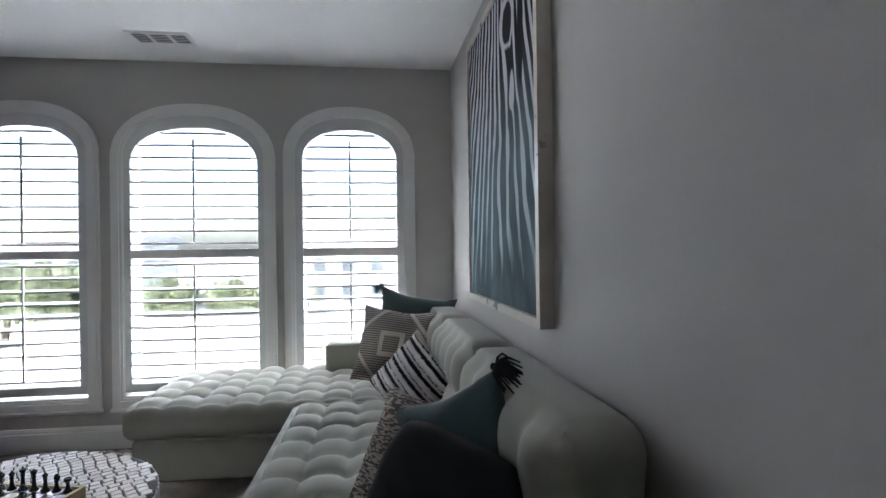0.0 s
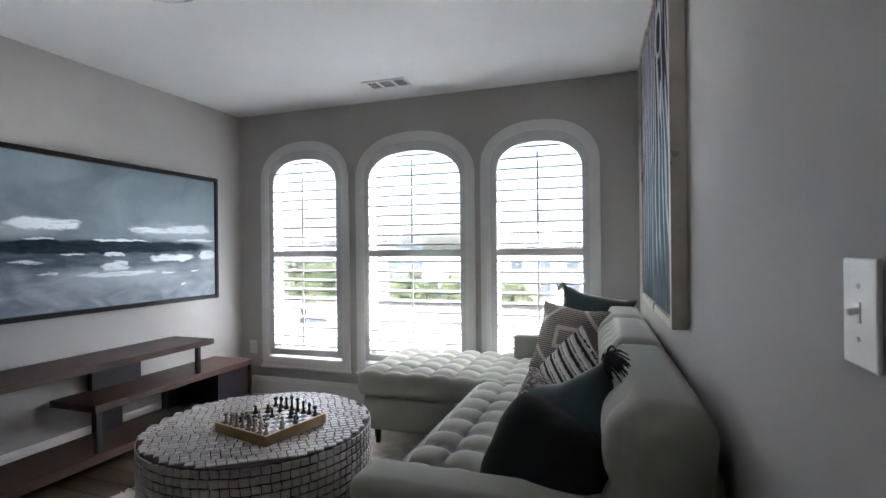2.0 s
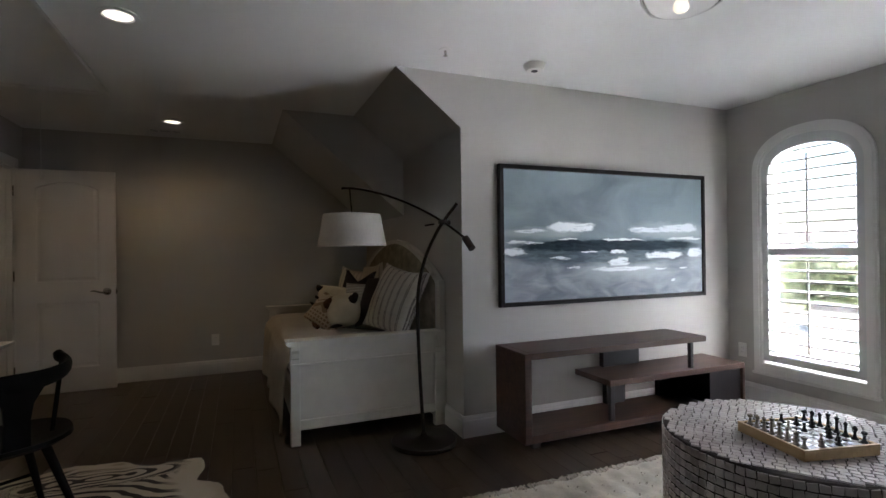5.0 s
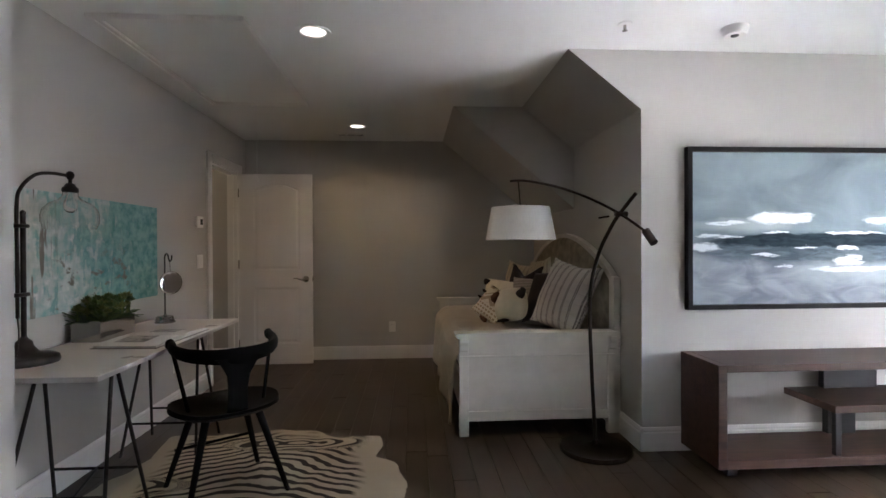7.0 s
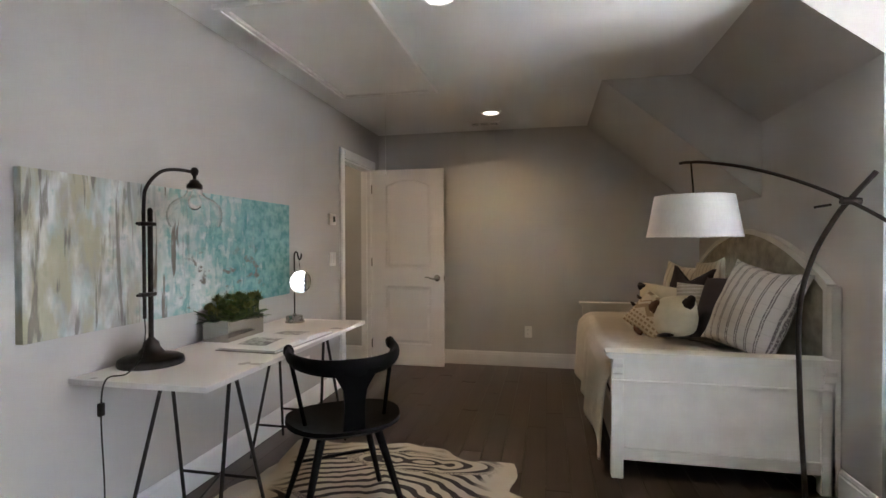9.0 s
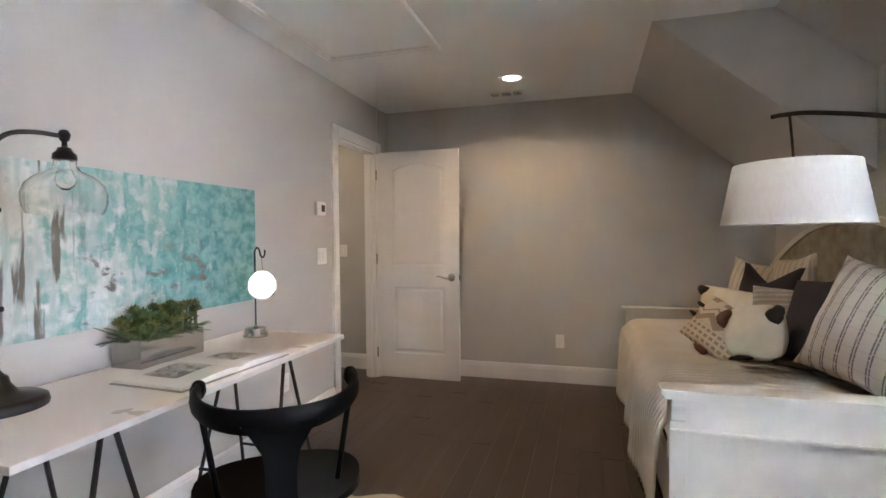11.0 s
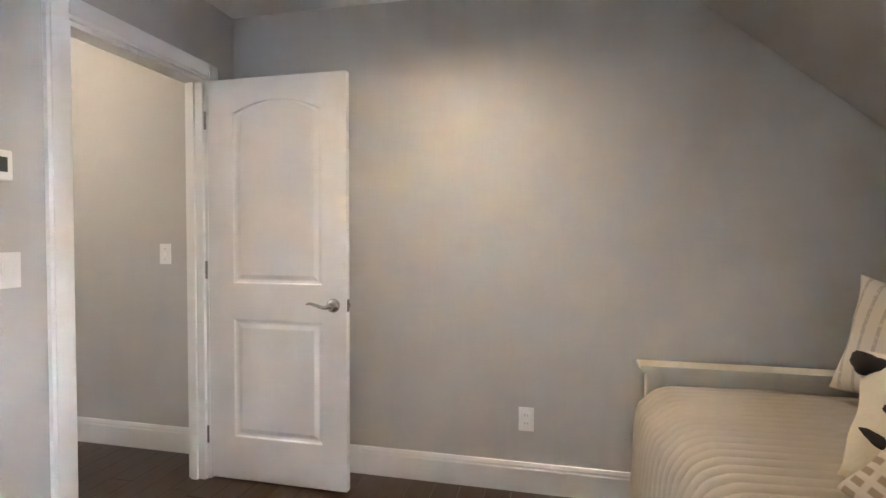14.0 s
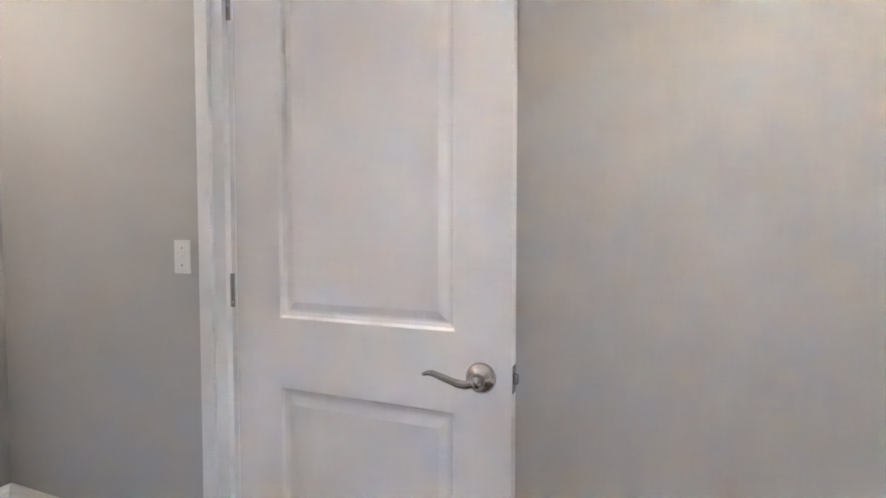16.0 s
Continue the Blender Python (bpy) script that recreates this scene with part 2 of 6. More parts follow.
def arch(cx, hw, zb, zs, zt, n=20, p=2.25):
    """The outline of an arched opening, from its lower left corner round to its lower right."""
    pts = [(cx - hw, zb), (cx - hw, zs)]
    for i in range(1, n):
        a = math.pi * i / n
        c, s = math.cos(a), math.sin(a)
        k = (abs(c) ** p + abs(s) ** p) ** (-1 / p)
        pts.append((cx - hw * c * k, zs + (zt - zs) * s * k))
    return pts + [(cx + hw, zs), (cx + hw, zb)]


# name, centre, half width of the casing, half width of the louvres
WINDOWS = (("window_1", -2.723, 0.433, 0.312), ("window_2", -1.717, 0.503, 0.390), ("window_3", -0.733, 0.431, 0.309))
ZB, ZT = 0.29, 2.13
bm = B()
xs = XW - T
for name, cx, ho, hl in WINDOWS:
    hw = ho - 0.05
    box(bm, xs, YN, -0.1, cx - hw, YN + T, ZC)
    box(bm, cx - hw, YN, -0.1, cx + hw, YN + T, ZB)
    o = arch(cx, hw, ZB, ZT - 0.30, ZT)
    for (xa, za), (xb, zb2) in zip(o[1:-1], o[2:-1]):
        if xb - xa > 1e-5:
            v = [bm.verts.new(c) for c in ((xa, YN, za), (xb, YN, zb2), (xb, YN, ZC), (xa, YN, ZC), (xa, YN + T, za), (xb, YN + T, zb2), (xb, YN + T, ZC), (xa, YN + T, ZC))]
            for q in ((0, 1, 2, 3), (4, 5, 6, 7), (0, 1, 5, 4)):
                bm.faces.new([v[k] for k in q])
    xs = cx + hw
box(bm, xs, YN, -0.1, XE + T, YN + T, ZC)
structure("wall_north", bm, WALL)



def east(y):
    """The east wall's face: it runs two degrees out of square north of the doorway."""
    return XE - 0.0358 * max(0, y - 0.235)


bm = B()
prism(bm, [(XE, 0.135), (XE, 0.235), (east(YN), YN), (XE + T, YN), (XE + T, 0.135)], -0.1, ZC, "XY")
box(bm, XE, YC, -0.1, XE + T, -0.64, ZC)
box(bm, XE, -0.64, 2.04, XE + T, 0.135, ZC)
structure("wall_east", bm, WALL)

bm = B()
box(bm, XW - T, YA, -0.1, XW, YN, ZC)
structure("wall_west", bm, WALL)
bm = B()
box(bm, XF - T, YA, -0.1, XW - T, YA + T, ZC)
structure("wall_alcove", bm, WALL)
bm = B()
box(bm, XF - T, YS - 1.5, -0.1, XF, YA, ZC)
structure("wall_far", bm, WALL)
bm = B()
XD0, XD1, ZD, TD = -5.86, -5.125, 2.05, 0.095
box(bm, XF, YS - TD, -0.1, XD0, YS, ZC)
box(bm, XD1, YS - TD, -0.1, XC - T, YS, ZC)
box(bm, XD0, YS - TD, ZD, XD1, YS, ZC)
structure("wall_south", bm, WALL)
bm = B()
box(bm, XC, YC - T, -0.1, XE + T, YC, ZC)
structure("wall_closet", bm, WALL)
bm = B()
box(bm, XC - T, YS - T, -0.1, XC + T, YS - TD, ZC)
structure("wall_closet", bm, WALL)
bm = B()
box(bm, XC, YS - TD, -0.1, XC + T, YC - T, ZC)
structure("wall_closet", bm, WALL)
bm = B()
box(bm, XF, YS - 1.5 - T, -0.1, -4.2, YS - 1.5, ZC)
box(bm, -4.2, YS - 1.5 - T, -0.1, -4.2 + T, YS - TD, ZC)
structure("wall_hall", bm, WALL)
bm = B()
box(bm, 1.2, -1.6, -0.1, 1.34, 1.4, ZC)
box(bm, XE + T, -1.6, -0.1, 1.2, -1.46, ZC)
box(bm, XE + T, 1.26, -0.1, 1.2, 1.4, ZC)
structure("wall_landing", bm, WALL)

bm = B()
box(bm, XF - T, YS - 1.7, ZC, 1.4, YN + T, ZC + 0.15)
S1, S2 = 0.309, -0.285
structure("ceiling", bm, CEIL)
bm = B()
prism(bm, [(S1, ZC), (YA, 2.095), (YA, ZC)], -4.67, XW, "YZ")
structure("wall_slope_1", bm, WALL)
bm = B()
prism(bm, [(S2, ZC), (YA, 1.585), (YA, ZC)], XF, -4.67, "YZ")
structure("wall_slope_2", bm, WALL)


# moulded skirting: front face, cap
def skirting(name, runs):
    bm = B()
    for (xa, ya), (xb, yb) in runs:
        a, b = Vector((xa, ya, 0)), Vector((xb, yb, 0))
        d = (b - a).normalized()
        nrm = Vector((-d.y, d.x, 0))
        prof = ((0, 0), (0.017, 0), (0.017, 0.112), (0.013, 0.118), (0.013, 0.128), (0.007, 0.143), (0, 0.145))
        ra = [bm.verts.new(a + nrm * u + Vector((0, 0, z))) for u, z in prof]
        rb = [bm.verts.new(b + nrm * u + Vector((0, 0, z))) for u, z in prof]
        for i in range(len(prof) - 1):
            bm.faces.new((ra[i], rb[i], rb[i + 1], ra[i + 1]))
        bm.faces.new(ra)
        bm.faces.new(rb[::-1])
    return structure(name, bm, TRIM)


K = 0.017
skirting("baseboard", [((east(YN), YN), (XW, YN)), ((XW, YN), (XW, YA - K)), ((XW + K, YA), (XF, YA)), ((XF, YA), (XF, YS)), ((XD1 + 0.085, YS), (XC, YS)), ((XC, YS), (XC, YC + K)),
                       ((XC - K, YC), (XE, YC)), ((XE, 0.235), (east(YN), YN)), ((XF, YS - T), (XF, YS - 1.5)), ((XF, YS - 1.5), (-4.2, YS - 1.5))])

# door casings and jambs
def casing(name, a0, a1, top, wall, out, plane, side, depth=T, w=0.085):
    """A moulded casing round a doorway, with its jambs; side: +1 or -1, the way the room lies."""
    bm = B()
    t = 0.018
    for lo, hi in ((wall, wall + side * t),) + (((wall - side * depth, wall - side * (depth + t)),) if out else ()):
        for u0, u1 in ((a0 - w, a0), (a1, a1 + w)):
            prism(bm, [(u0, 0), (u1, 0), (u1, top + (w if u0 < a0 else w)), (u0, top + w)], lo, hi, plane)
            mid = (u0 + u1) / 2
            prism(bm, [(mid - 0.028, 0), (mid + 0.028, 0), (mid + 0.028, top + w - 0.015), (mid - 0.028, top + w - 0.015)], hi, hi + (hi - lo) * 0.25, plane)
        prism(bm, [(a0, top), (a1, top), (a1, top + w), (a0, top + w)], lo, hi, plane)
        prism(bm, [(a0, top + 0.015), (a1, top + 0.015), (a1, top + w - 0.015), (a0, top + w - 0.015)], hi, hi + (hi - lo) * 0.25, plane)
    lo, hi = wall + side * 0.001, wall - side * (depth + 0.001)
    j = 0.019
    prism(bm, [(a0 - j + 0.019, 0), (a0 + j, 0), (a0 + j, top), (a0, top)], lo, hi, plane)
    prism(bm, [(a1 - j, 0), (a1, 0), (a1, top), (a1 - j, top)], lo, hi, plane)
    prism(bm, [(a0 + j, top - j), (a1 - j, top - j), (a1 - j, top), (a0 + j, top)], lo, hi, plane)
    sp = wall - side * depth * 0.42
    for u0, u1 in ((a0 + j, a0 + j + 0.012), (a1 - j - 0.012, a1 - j)):
        prism(bm, [(u0, 0), (u1, 0), (u1, top - j), (u0, top - j)], sp, sp - side * 0.035, plane)
    return structure(name, bm, TRIM)


casing("trim", XD0, XD1, ZD, YS, True, "XZ", 1, depth=TD)
east_casing = casing("trim", -0.64, 0.135, 2.04, XE, True, "YZ", -1)
HINGE = mat("dark_hinge_metal", (0.03, 0.026, 0.024), 0.35, 0.2, 40, metal=0.8)
for z in (0.22, 1.105, 1.83):
    bm = B()
    rod(bm, (0.036, 0.1125, z - 0.046), (0.036, 0.1125, z + 0.046), 0.0065, seg=12)
    box(bm, 0.036, 0.1125, z - 0.045, 0.075, 0.1155, z + 0.045, 0.0005)
    part("hinge", bm, HINGE, east_casing, "dark bronze door hinge")

# floor: a slab and its planks
bm = B()
box(bm, XF - T, YS - 1.7, -0.15, 1.4, YN + T, -0.012)
floor = structure("floor", bm, mat("floor_gap", (0.012, 0.009, 0.007), 0.8))


# ---- windows with shutters ----
def window(name, cx, ho, hl):
    w = tagged(thing(name, (cx, YN, 0), "", ""), kind="structure")
    def loc(o):
        return [(a - cx, b) for a, b in o]
    zt = 2.184
    rise = 0.36 if ho > 0.5 else 0.33
    bm = B()
    o1, i1 = arch(cx, ho, 0.245, zt - rise, zt), arch(cx, ho - 0.068, 0.315, zt - rise, zt - 0.068)
    ring(bm, loc(o1), loc(i1), -0.022, 0.002)
    o2 = arch(cx, ho - 0.018, 0.262, zt - rise, zt - 0.018)
    i2 = arch(cx, ho - 0.05, 0.298, zt - rise, zt - 0.05)
    ring(bm, loc(o2), loc(i2), -0.028, -0.022)
    box(bm, -ho - 0.01, -0.034, 0.232, ho + 0.01, -0.002, 0.252, 0.004)
    part("casing", bm, TRIM, w)
    bm = B()
    i3 = arch(cx, ho - 0.074, 0.325, zt - rise, zt - 0.074)
    i4 = arch(cx, hl + 0.028, 0.352, zt - rise, zt - 0.115)
    ring(bm, loc(i1), loc(i3), -0.014, T - 0.01)
    part("frame", bm, TRIM, w)
    # shutter panel
    zs0, zs1, zr0, zr1 = 0.40, 2.032, 1.195, 1.249
    panel = part("shutter_panel", B(), SHUT, w)
    bm = B()
    po = arch(cx, ho - 0.0745, 0.350, zt - rise, zt - 0.0745)
    pi = arch(cx, hl, zs0, zt - rise - 0.03, zs1)
    ring(bm, loc(po), loc(pi), -0.011, 0.022)
    box(bm, -hl, -0.006, zr0, hl, 0.022, zr1, 0.003)
    bmesh.ops.recalc_face_normals(bm, faces=bm.faces)
    bm.to_mesh(panel.data)
    bm.free()

    def half(z):
        zsp = zt - rise - 0.03
        if z <= zsp:
            return hl
        u = min(1, (z - zsp) / (zs1 - zsp))
        return hl * max(0, 1 - u ** 2.25) ** (1 / 2.25)
    slats = {}
    tilt = radians(2)
    for z0, z1 in ((zs0, zr0), (zr1, zs1)):
        n = round((z1 - z0) / 0.0765)
        for k in range(n):
            z = z0 + (k + 0.5) * (z1 - z0) / n
            h = round(min(half(z), half(z + 0.012)) - 0.002, 3)
            if h < 0.05:
                continue
            if h not in slats:
                bm = B()
                prof = [(-0.0375, -0.0058), (-0.0375, 0.0058), (0.0, 0.0068), (0.0375, 0.0058), (0.0375, -0.0058), (0.0, -0.0068)]
                L = [bm.verts.new((-h, y, q)) for y, q in prof]
                R = [bm.verts.new((h, y, q)) for y, q in prof]
                for i in range(6):
                    j = (i + 1) % 6
                    bm.faces.new((L[i], L[j], R[j], R[i]))
                bm.faces.new(L)
                bm.faces.new(R[::-1])
                ob = part("slat", bm, SHUT, w, smooth=25)
                slats[h] = ob.data
            else:
                ob = new("slat", slats[h])
                ob.parent = w
            ob.matrix_basis = Matrix.Translation((0, 0.012, z)) @ Matrix.Rotation(tilt, 4, "X")
        bm = B()
        box(bm, -0.006, -0.034, z0 + 0.045, 0.006, -0.024, min(z1, 2.0) - 0.045, 0.002)
        part("tilt_rod", bm, SHUT, w)
    # sashes behind
    bm = B()
    so = arch(cx, ho - 0.076, 0.325, zt - rise, zt - 0.076)
    si = arch(cx, ho - 0.125, 0.385, zt - rise, zt - 0.125)
    ring(bm, loc(so), loc(si), 0.085, 0.125)
    box(bm, -ho + 0.12, 0.085, 1.19, ho - 0.12, 0.125, 1.235)
    part("sash", bm, TRIM, w)
    bm = B()
    prism(bm, loc(arch(cx, ho - 0.124, 0.384, zt - rise, zt - 0.124)), 0.102, 0.106)
    g = part("glass_pane", bm, PANE, w)
    g.visible_shadow = False
    return w


for row in WINDOWS:
    window(*row)

# ---- outside ----
GRASS = mat("pale_concrete", (0.52, 0.51, 0.49), 0.9, 0.12, 0.3, 0.3, 20)
bm = B()
box(bm, -400, YN + 2.0, -3.4, 400, 900, -3.2)
structure("ground", bm, GRASS)
bm = B()
box(bm, XF - 3, YS - 6, -3.2, 3, YN + T, -0.16)
structure("wall_below", bm, mat("outer_render", (0.5, 0.48, 0.45), 0.9))
bm = B()
box(bm, XF - 3, YS - 6, ZC + 0.16, 3, YN + T, ZC + 0.4)
structure("roof", bm, mat("roof_grey", (0.1, 0.1, 0.1), 0.9))

# ---- fixed things of the rooms ----
def door(name, label, m, width, height, handle_side, knob_z=0.908):
    """A hollow two-panel door in its own x (across) and z, with the hinge at x = 0 and its faces at y = 0 and y = -0.035."""
    d = tagged(new(name), label, "door", kind="structure")
    d.matrix_world = m
    W, H = width, height
    bm = B()
    box(bm, 0.001, -0.0230, 0.001, W - 0.001, -0.0120, H - 0.001)
    a0, a1 = 0.148, W - 0.13
    top = []
    for i in range(13):
        u = -1 + 2 * i / 12
        top.append((a0 + (a1 - a0) * (u + 1) / 2, 1.86 + 0.060 * math.cos(u * math.pi / 2) ** 0.85))
    for y0, y1 in ((-0.0120, 0.0), (-0.035, -0.0230)):
        box(bm, 0, y0, 0, a0, y1, H)
        box(bm, a1, y0, 0, W, y1, H)
        box(bm, a0, y0, 0, a1, y1, 0.22)
        box(bm, a0, y0, 0.82, a1, y1, 1.005)
        for (xa, za), (xb, zb) in zip(top, top[1:]):
            prism(bm, [(xa, za), (xb, zb), (xb, H), (xa, H)], y0, y1)
    part("leaf", bm, DOORW, d)

    def panel(outline):
        bm = B()
        cx = sum(p[0] for p in outline) / len(outline)
        cz = sum(p[1] for p in outline) / len(outline)
        hx = max(abs(p[0] - cx) for p in outline)
        hz = max(abs(p[1] - cz) for p in outline)
        for s, y in ((1, 0.0), (-1, -0.035)):
            rings = []
            for inset, depth in ((0.0, -0.0005), (0.006, -0.008), (0.016, -0.0105), (0.022, -0.0100), (0.042, -0.0025), (0.05, -0.0025)):
                rings.append([bm.verts.new((cx + (a - cx) * (1 - inset / hx), y + s * depth, cz + (b - cz) * (1 - inset / hz))) for a, b in outline])
            n = len(outline)
            for p, q in zip(rings, rings[1:]):
                for i in range(n):
                    bm.faces.new((p[i], p[(i + 1) % n], q[(i + 1) % n], q[i]))
            bm.faces.new(rings[-1])
        part("door_panel", bm, DOORW, d)
    panel([(a0, 0.22), (a1, 0.22), (a1, 0.82), (a0, 0.82)])
    panel([(a1, 1.005)] + top[::-1] + [(a0, 1.005)])
    hx = W - 0.068
    h = part("handle", B(), STEEL, d, "brushed nickel lever handle")
    bm = B()
    for s, y in ((1, 0.0), (-1, -0.035)):
        g = B()
        lathe(g, [(0, 0.0), (0.034, 0.0), (0.034, 0.006), (0.028, 0.012), (0.016, 0.016), (0.012, 0.03), (0.012, 0.05), (0, 0.052)], 20)
        bmesh.ops.transform(g, matrix=Matrix.Translation((hx, y, knob_z)) @ Matrix.Rotation(-s * math.pi / 2, 4, "X"), verts=g.verts)
        tmp = bpy.data.meshes.new("tmp")
        g.to_mesh(tmp)
        g.free()
        bm.from_mesh(tmp)
        bpy.data.meshes.remove(tmp)
        yy = y + s * 0.046
        tube(bm, curve([(hx, yy, knob_z), (hx - 0.03, yy, knob_z - 0.006), (hx - 0.07, yy, knob_z + 0.004), (hx - 0.10, yy, knob_z + 0.012), (hx - 0.122, yy - s * 0.004, knob_z + 0.006)], 4), [0.011, 0.0105, 0.010, 0.010, 0.009, 0.009, 0.008, 0.008, 0.0078, 0.0074, 0.007, 0.0068, 0.0064, 0.006, 0.0056, 0.005, 0.004], 10)
    for f in bm.faces:
        f.smooth = True
    bm.to_mesh(h.data)
    bm.free()
    bm = B()
    box(bm, W - 0.0005, -0.030, knob_z - 0.03, W + 0.0022, -0.005, knob_z + 0.03, 0.001)
    box(bm, W, -0.024, knob_z - 0.011, W + 0.011, -0.011, knob_z + 0.011, 0.003)
    part("latch", bm, STEEL, d, "steel latch plate")
    for z in (0.22, 1.07, 1.83):
        bm = B()
        rod(bm, (-0.006, 0.004, z - 0.045), (-0.006, 0.004, z + 0.045), 0.0065, seg=10)
        box(bm, -0.004, -0.033, z - 0.045, -0.001, 0.001, z + 0.045)
        part("hinge", bm, STEEL, d, "small steel hinge")
    return d


door("door_1", "open white two-panel door with an arched upper panel", Matrix.Translation((-5.862, YS + 0.012, 0.012)) @ Matrix.Rotation(math.pi / 2, 4, "Z") @ Matrix.Diagonal((1, -1, 1, 1)), 0.762, 2.03, 1)
door("door_2", "open white two-panel door on the landing", Matrix.Translation((XE + T + 0.022, 0.112, 0.012)) @ Matrix.Rotation(radians(-4), 4, "Z"), 0.735, 2.02, 1)


def plate(name, label, at, turn, w=0.072, h=0.117, kindof="switch", n=1):
    """A wall plate that faces +y before it is turned."""
    p = thing(name, at, label, "light switch" if kindof != "outlet" else "outlet", turn=turn)
    bm = B()
    box(bm, -w / 2, 0, -h / 2, w / 2, 0.006, h / 2, 0.0025)
    part("cover", bm, PLATE, p)
    for k in range(n):
        cx = (k - (n - 1) / 2) * 0.046
        if kindof == "toggle":
            bm = B()
            box(bm, cx - 0.005, 0.004, -0.012, cx + 0.005, 0.0075, 0.012, 0.001)
            box(bm, cx - 0.0042, 0.005, 0.0, cx + 0.0042, 0.017, 0.008, 0.002, m=Matrix.Rotation(radians(-12), 4, "X"))
            part("toggle", bm, PLATE, p)
            for z in (-0.03, 0.03):
                bm = B()
                rod(bm, (cx, 0.005, z), (cx, 0.0072, z), 0.003, seg=10)
                part("screw", bm, STEEL, p)
        elif kindof == "outlet":
            for z in (-0.02, 0.02):
                bm = B()
                box(bm, -0.017, 0.004, z - 0.014, 0.017, 0.0078, z + 0.014, 0.003)
                part("socket", bm, PLATE, p)
                for x in (-0.007, 0.007):
                    bm = B()
                    box(bm, x - 0.001, 0.0075, z - 0.004, x + 0.001, 0.0082, z + 0.005)
                    part("slot", bm, DARKV, p)
        else:
            bm = B()
            box(bm, cx - 0.016, 0.004, -0.033, cx + 0.016, 0.009, 0.033, 0.002)
            part("rocker", bm, PLATE, p)
    return p


plate("light_switch", "white toggle light switch plate beside the landing doorway", (east(0.309), 0.309, 1.173), 90, 0.084, 0.124, "toggle")
plate("light_switch", "double white rocker switch plate below the thermostat", (-4.885, YS, 1.142), 0, 0.13, 0.118, "rocker", 2)
plate("light_switch", "white toggle switch plate on the hall wall", (XF, -2.94, 1.15), -90, 0.074, 0.117, "toggle")
plate("wall_outlet", "white electrical outlet low on the far wall", (XF, -0.869, 0.358), -90, 0.074, 0.117, "outlet")
plate("wall_outlet", "white electrical outlet under the desk end", (-4.413, YS, 0.352), 0, 0.074, 0.117, "outlet")
plate("wall_outlet", "white electrical outlet behind the media console", (XW, 1.93, 0.47), -90, 0.074, 0.117, "outlet")
plate("wall_outlet", "white electrical outlet between console and window", (-3.27, YN, 0.40), 180, 0.074, 0.117, "outlet")

th = thing("thermostat", (-4.856, YS, 1.483), "white wall thermostat with a small dark screen", "thermostat")
bm = B()
box(bm, -0.062, 0, -0.049, 0.062, 0.024, 0.049, 0.005)
part("case", bm, PLATE, th)
bm = B()
box(bm, -0.045, 0.022, -0.022, 0.004, 0.0248, 0.026, 0.001)
part("screen", bm, mat("lcd_dark", (0.09, 0.10, 0.09), 0.25), th)


def vent(place, w, d, turn, n, label):
    v = thing("ceiling_vent", place, label, "vent", turn=turn)
    bm = B()
    ring(bm, [(-w / 2, -d / 2), (w / 2, -d / 2), (w / 2, d / 2), (-w / 2, d / 2)], [(-w / 2 + 0.022, -d / 2 + 0.022), (w / 2 - 0.022, -d / 2 + 0.022), (w / 2 - 0.022, d / 2 - 0.022), (-w / 2 + 0.022, d / 2 - 0.022)], -0.007, 0, "XY")
    part("frame", bm, TRIM, v)
    # dark sheet, painting the shade of the duct behind the louvres
    bm = B()
    box(bm, -w / 2 + 0.02, -d / 2 + 0.02, -0.002, w / 2 - 0.02, d / 2 - 0.02, -0.0005)
    part("duct_shade", bm, DARKV, v)
    for k in range(n):
        y = -d / 2 + 0.03 + k * (d - 0.06) / (n - 1)
        bm = B()
        box(bm, -w / 2 + 0.021, y - 0.0016, -0.0065, w / 2 - 0.021, y + 0.0016, -0.0045)
        part("louvre", bm, TRIM, v)
    for x in (-w / 6, w / 6):
        bm = B()
        box(bm, x - 0.008, -d / 2 + 0.02, -0.009, x + 0.008, d / 2 - 0.02, -0.003)
        part("bar", bm, TRIM, v)
    return v


vent((-1.755, 2.915, ZC), 0.33, 0.17, 0, 6, "white ceiling air vent near the windows")
vent((-5.80, -1.28, ZC), 0.30, 0.15, 90, 6, "white ceiling air vent near the far wall")

for x, y, r, h, nm, lab in ((-3.07, 1.137, 0.07, 0.042, "smoke_detector", "round white smoke detector on the ceiling"),):
    s = thing(nm, (x, y, ZC), lab, "smoke detector")
    bm = B()
    lathe(bm, [(0, 0), (r, 0), (r, -0.012), (r * 0.93, -0.02), (r * 0.85, -h + 0.008), (r * 0.75, -h), (0, -h)], 28)
    part("case", bm, PLATE, s, smooth=35)
    bm = B()
    lathe(bm, [(r * 0.3, -h - 0.003), (r * 0.3, -h + 0.002), (0, -h + 0.002)], 16)
    lathe(bm, [(0, -h - 0.003), (r * 0.3, -h - 0.003)], 16)
    part("grille", bm, DARKV, s)


def sprinkler(x, y):
    s = thing("sprinkler_head", (x, y, ZC), "small ceiling fire sprinkler head", "sprinkler")
    bm = B()
    lathe(bm, [(0, 0), (0.038, 0), (0.036, -0.004), (0.015, -0.007), (0, -0.007)], 20)
    part("rosette", bm, TRIM, s, smooth=40)
    bm = B()
    rod(bm, (0, 0, -0.006), (0, 0, -0.028), 0.008)
    rod(bm, (-0.01, 0, -0.01), (-0.006, 0, -0.036), 0.002)
    rod(bm, (0.01, 0, -0.01), (0.006, 0, -0.036), 0.002)
    rod(bm, (0, 0, -0.036), (0, 0, -0.038), 0.014)
    part("nozzle", bm, STEEL, s)


sprinkler(-3.052, 0.509)


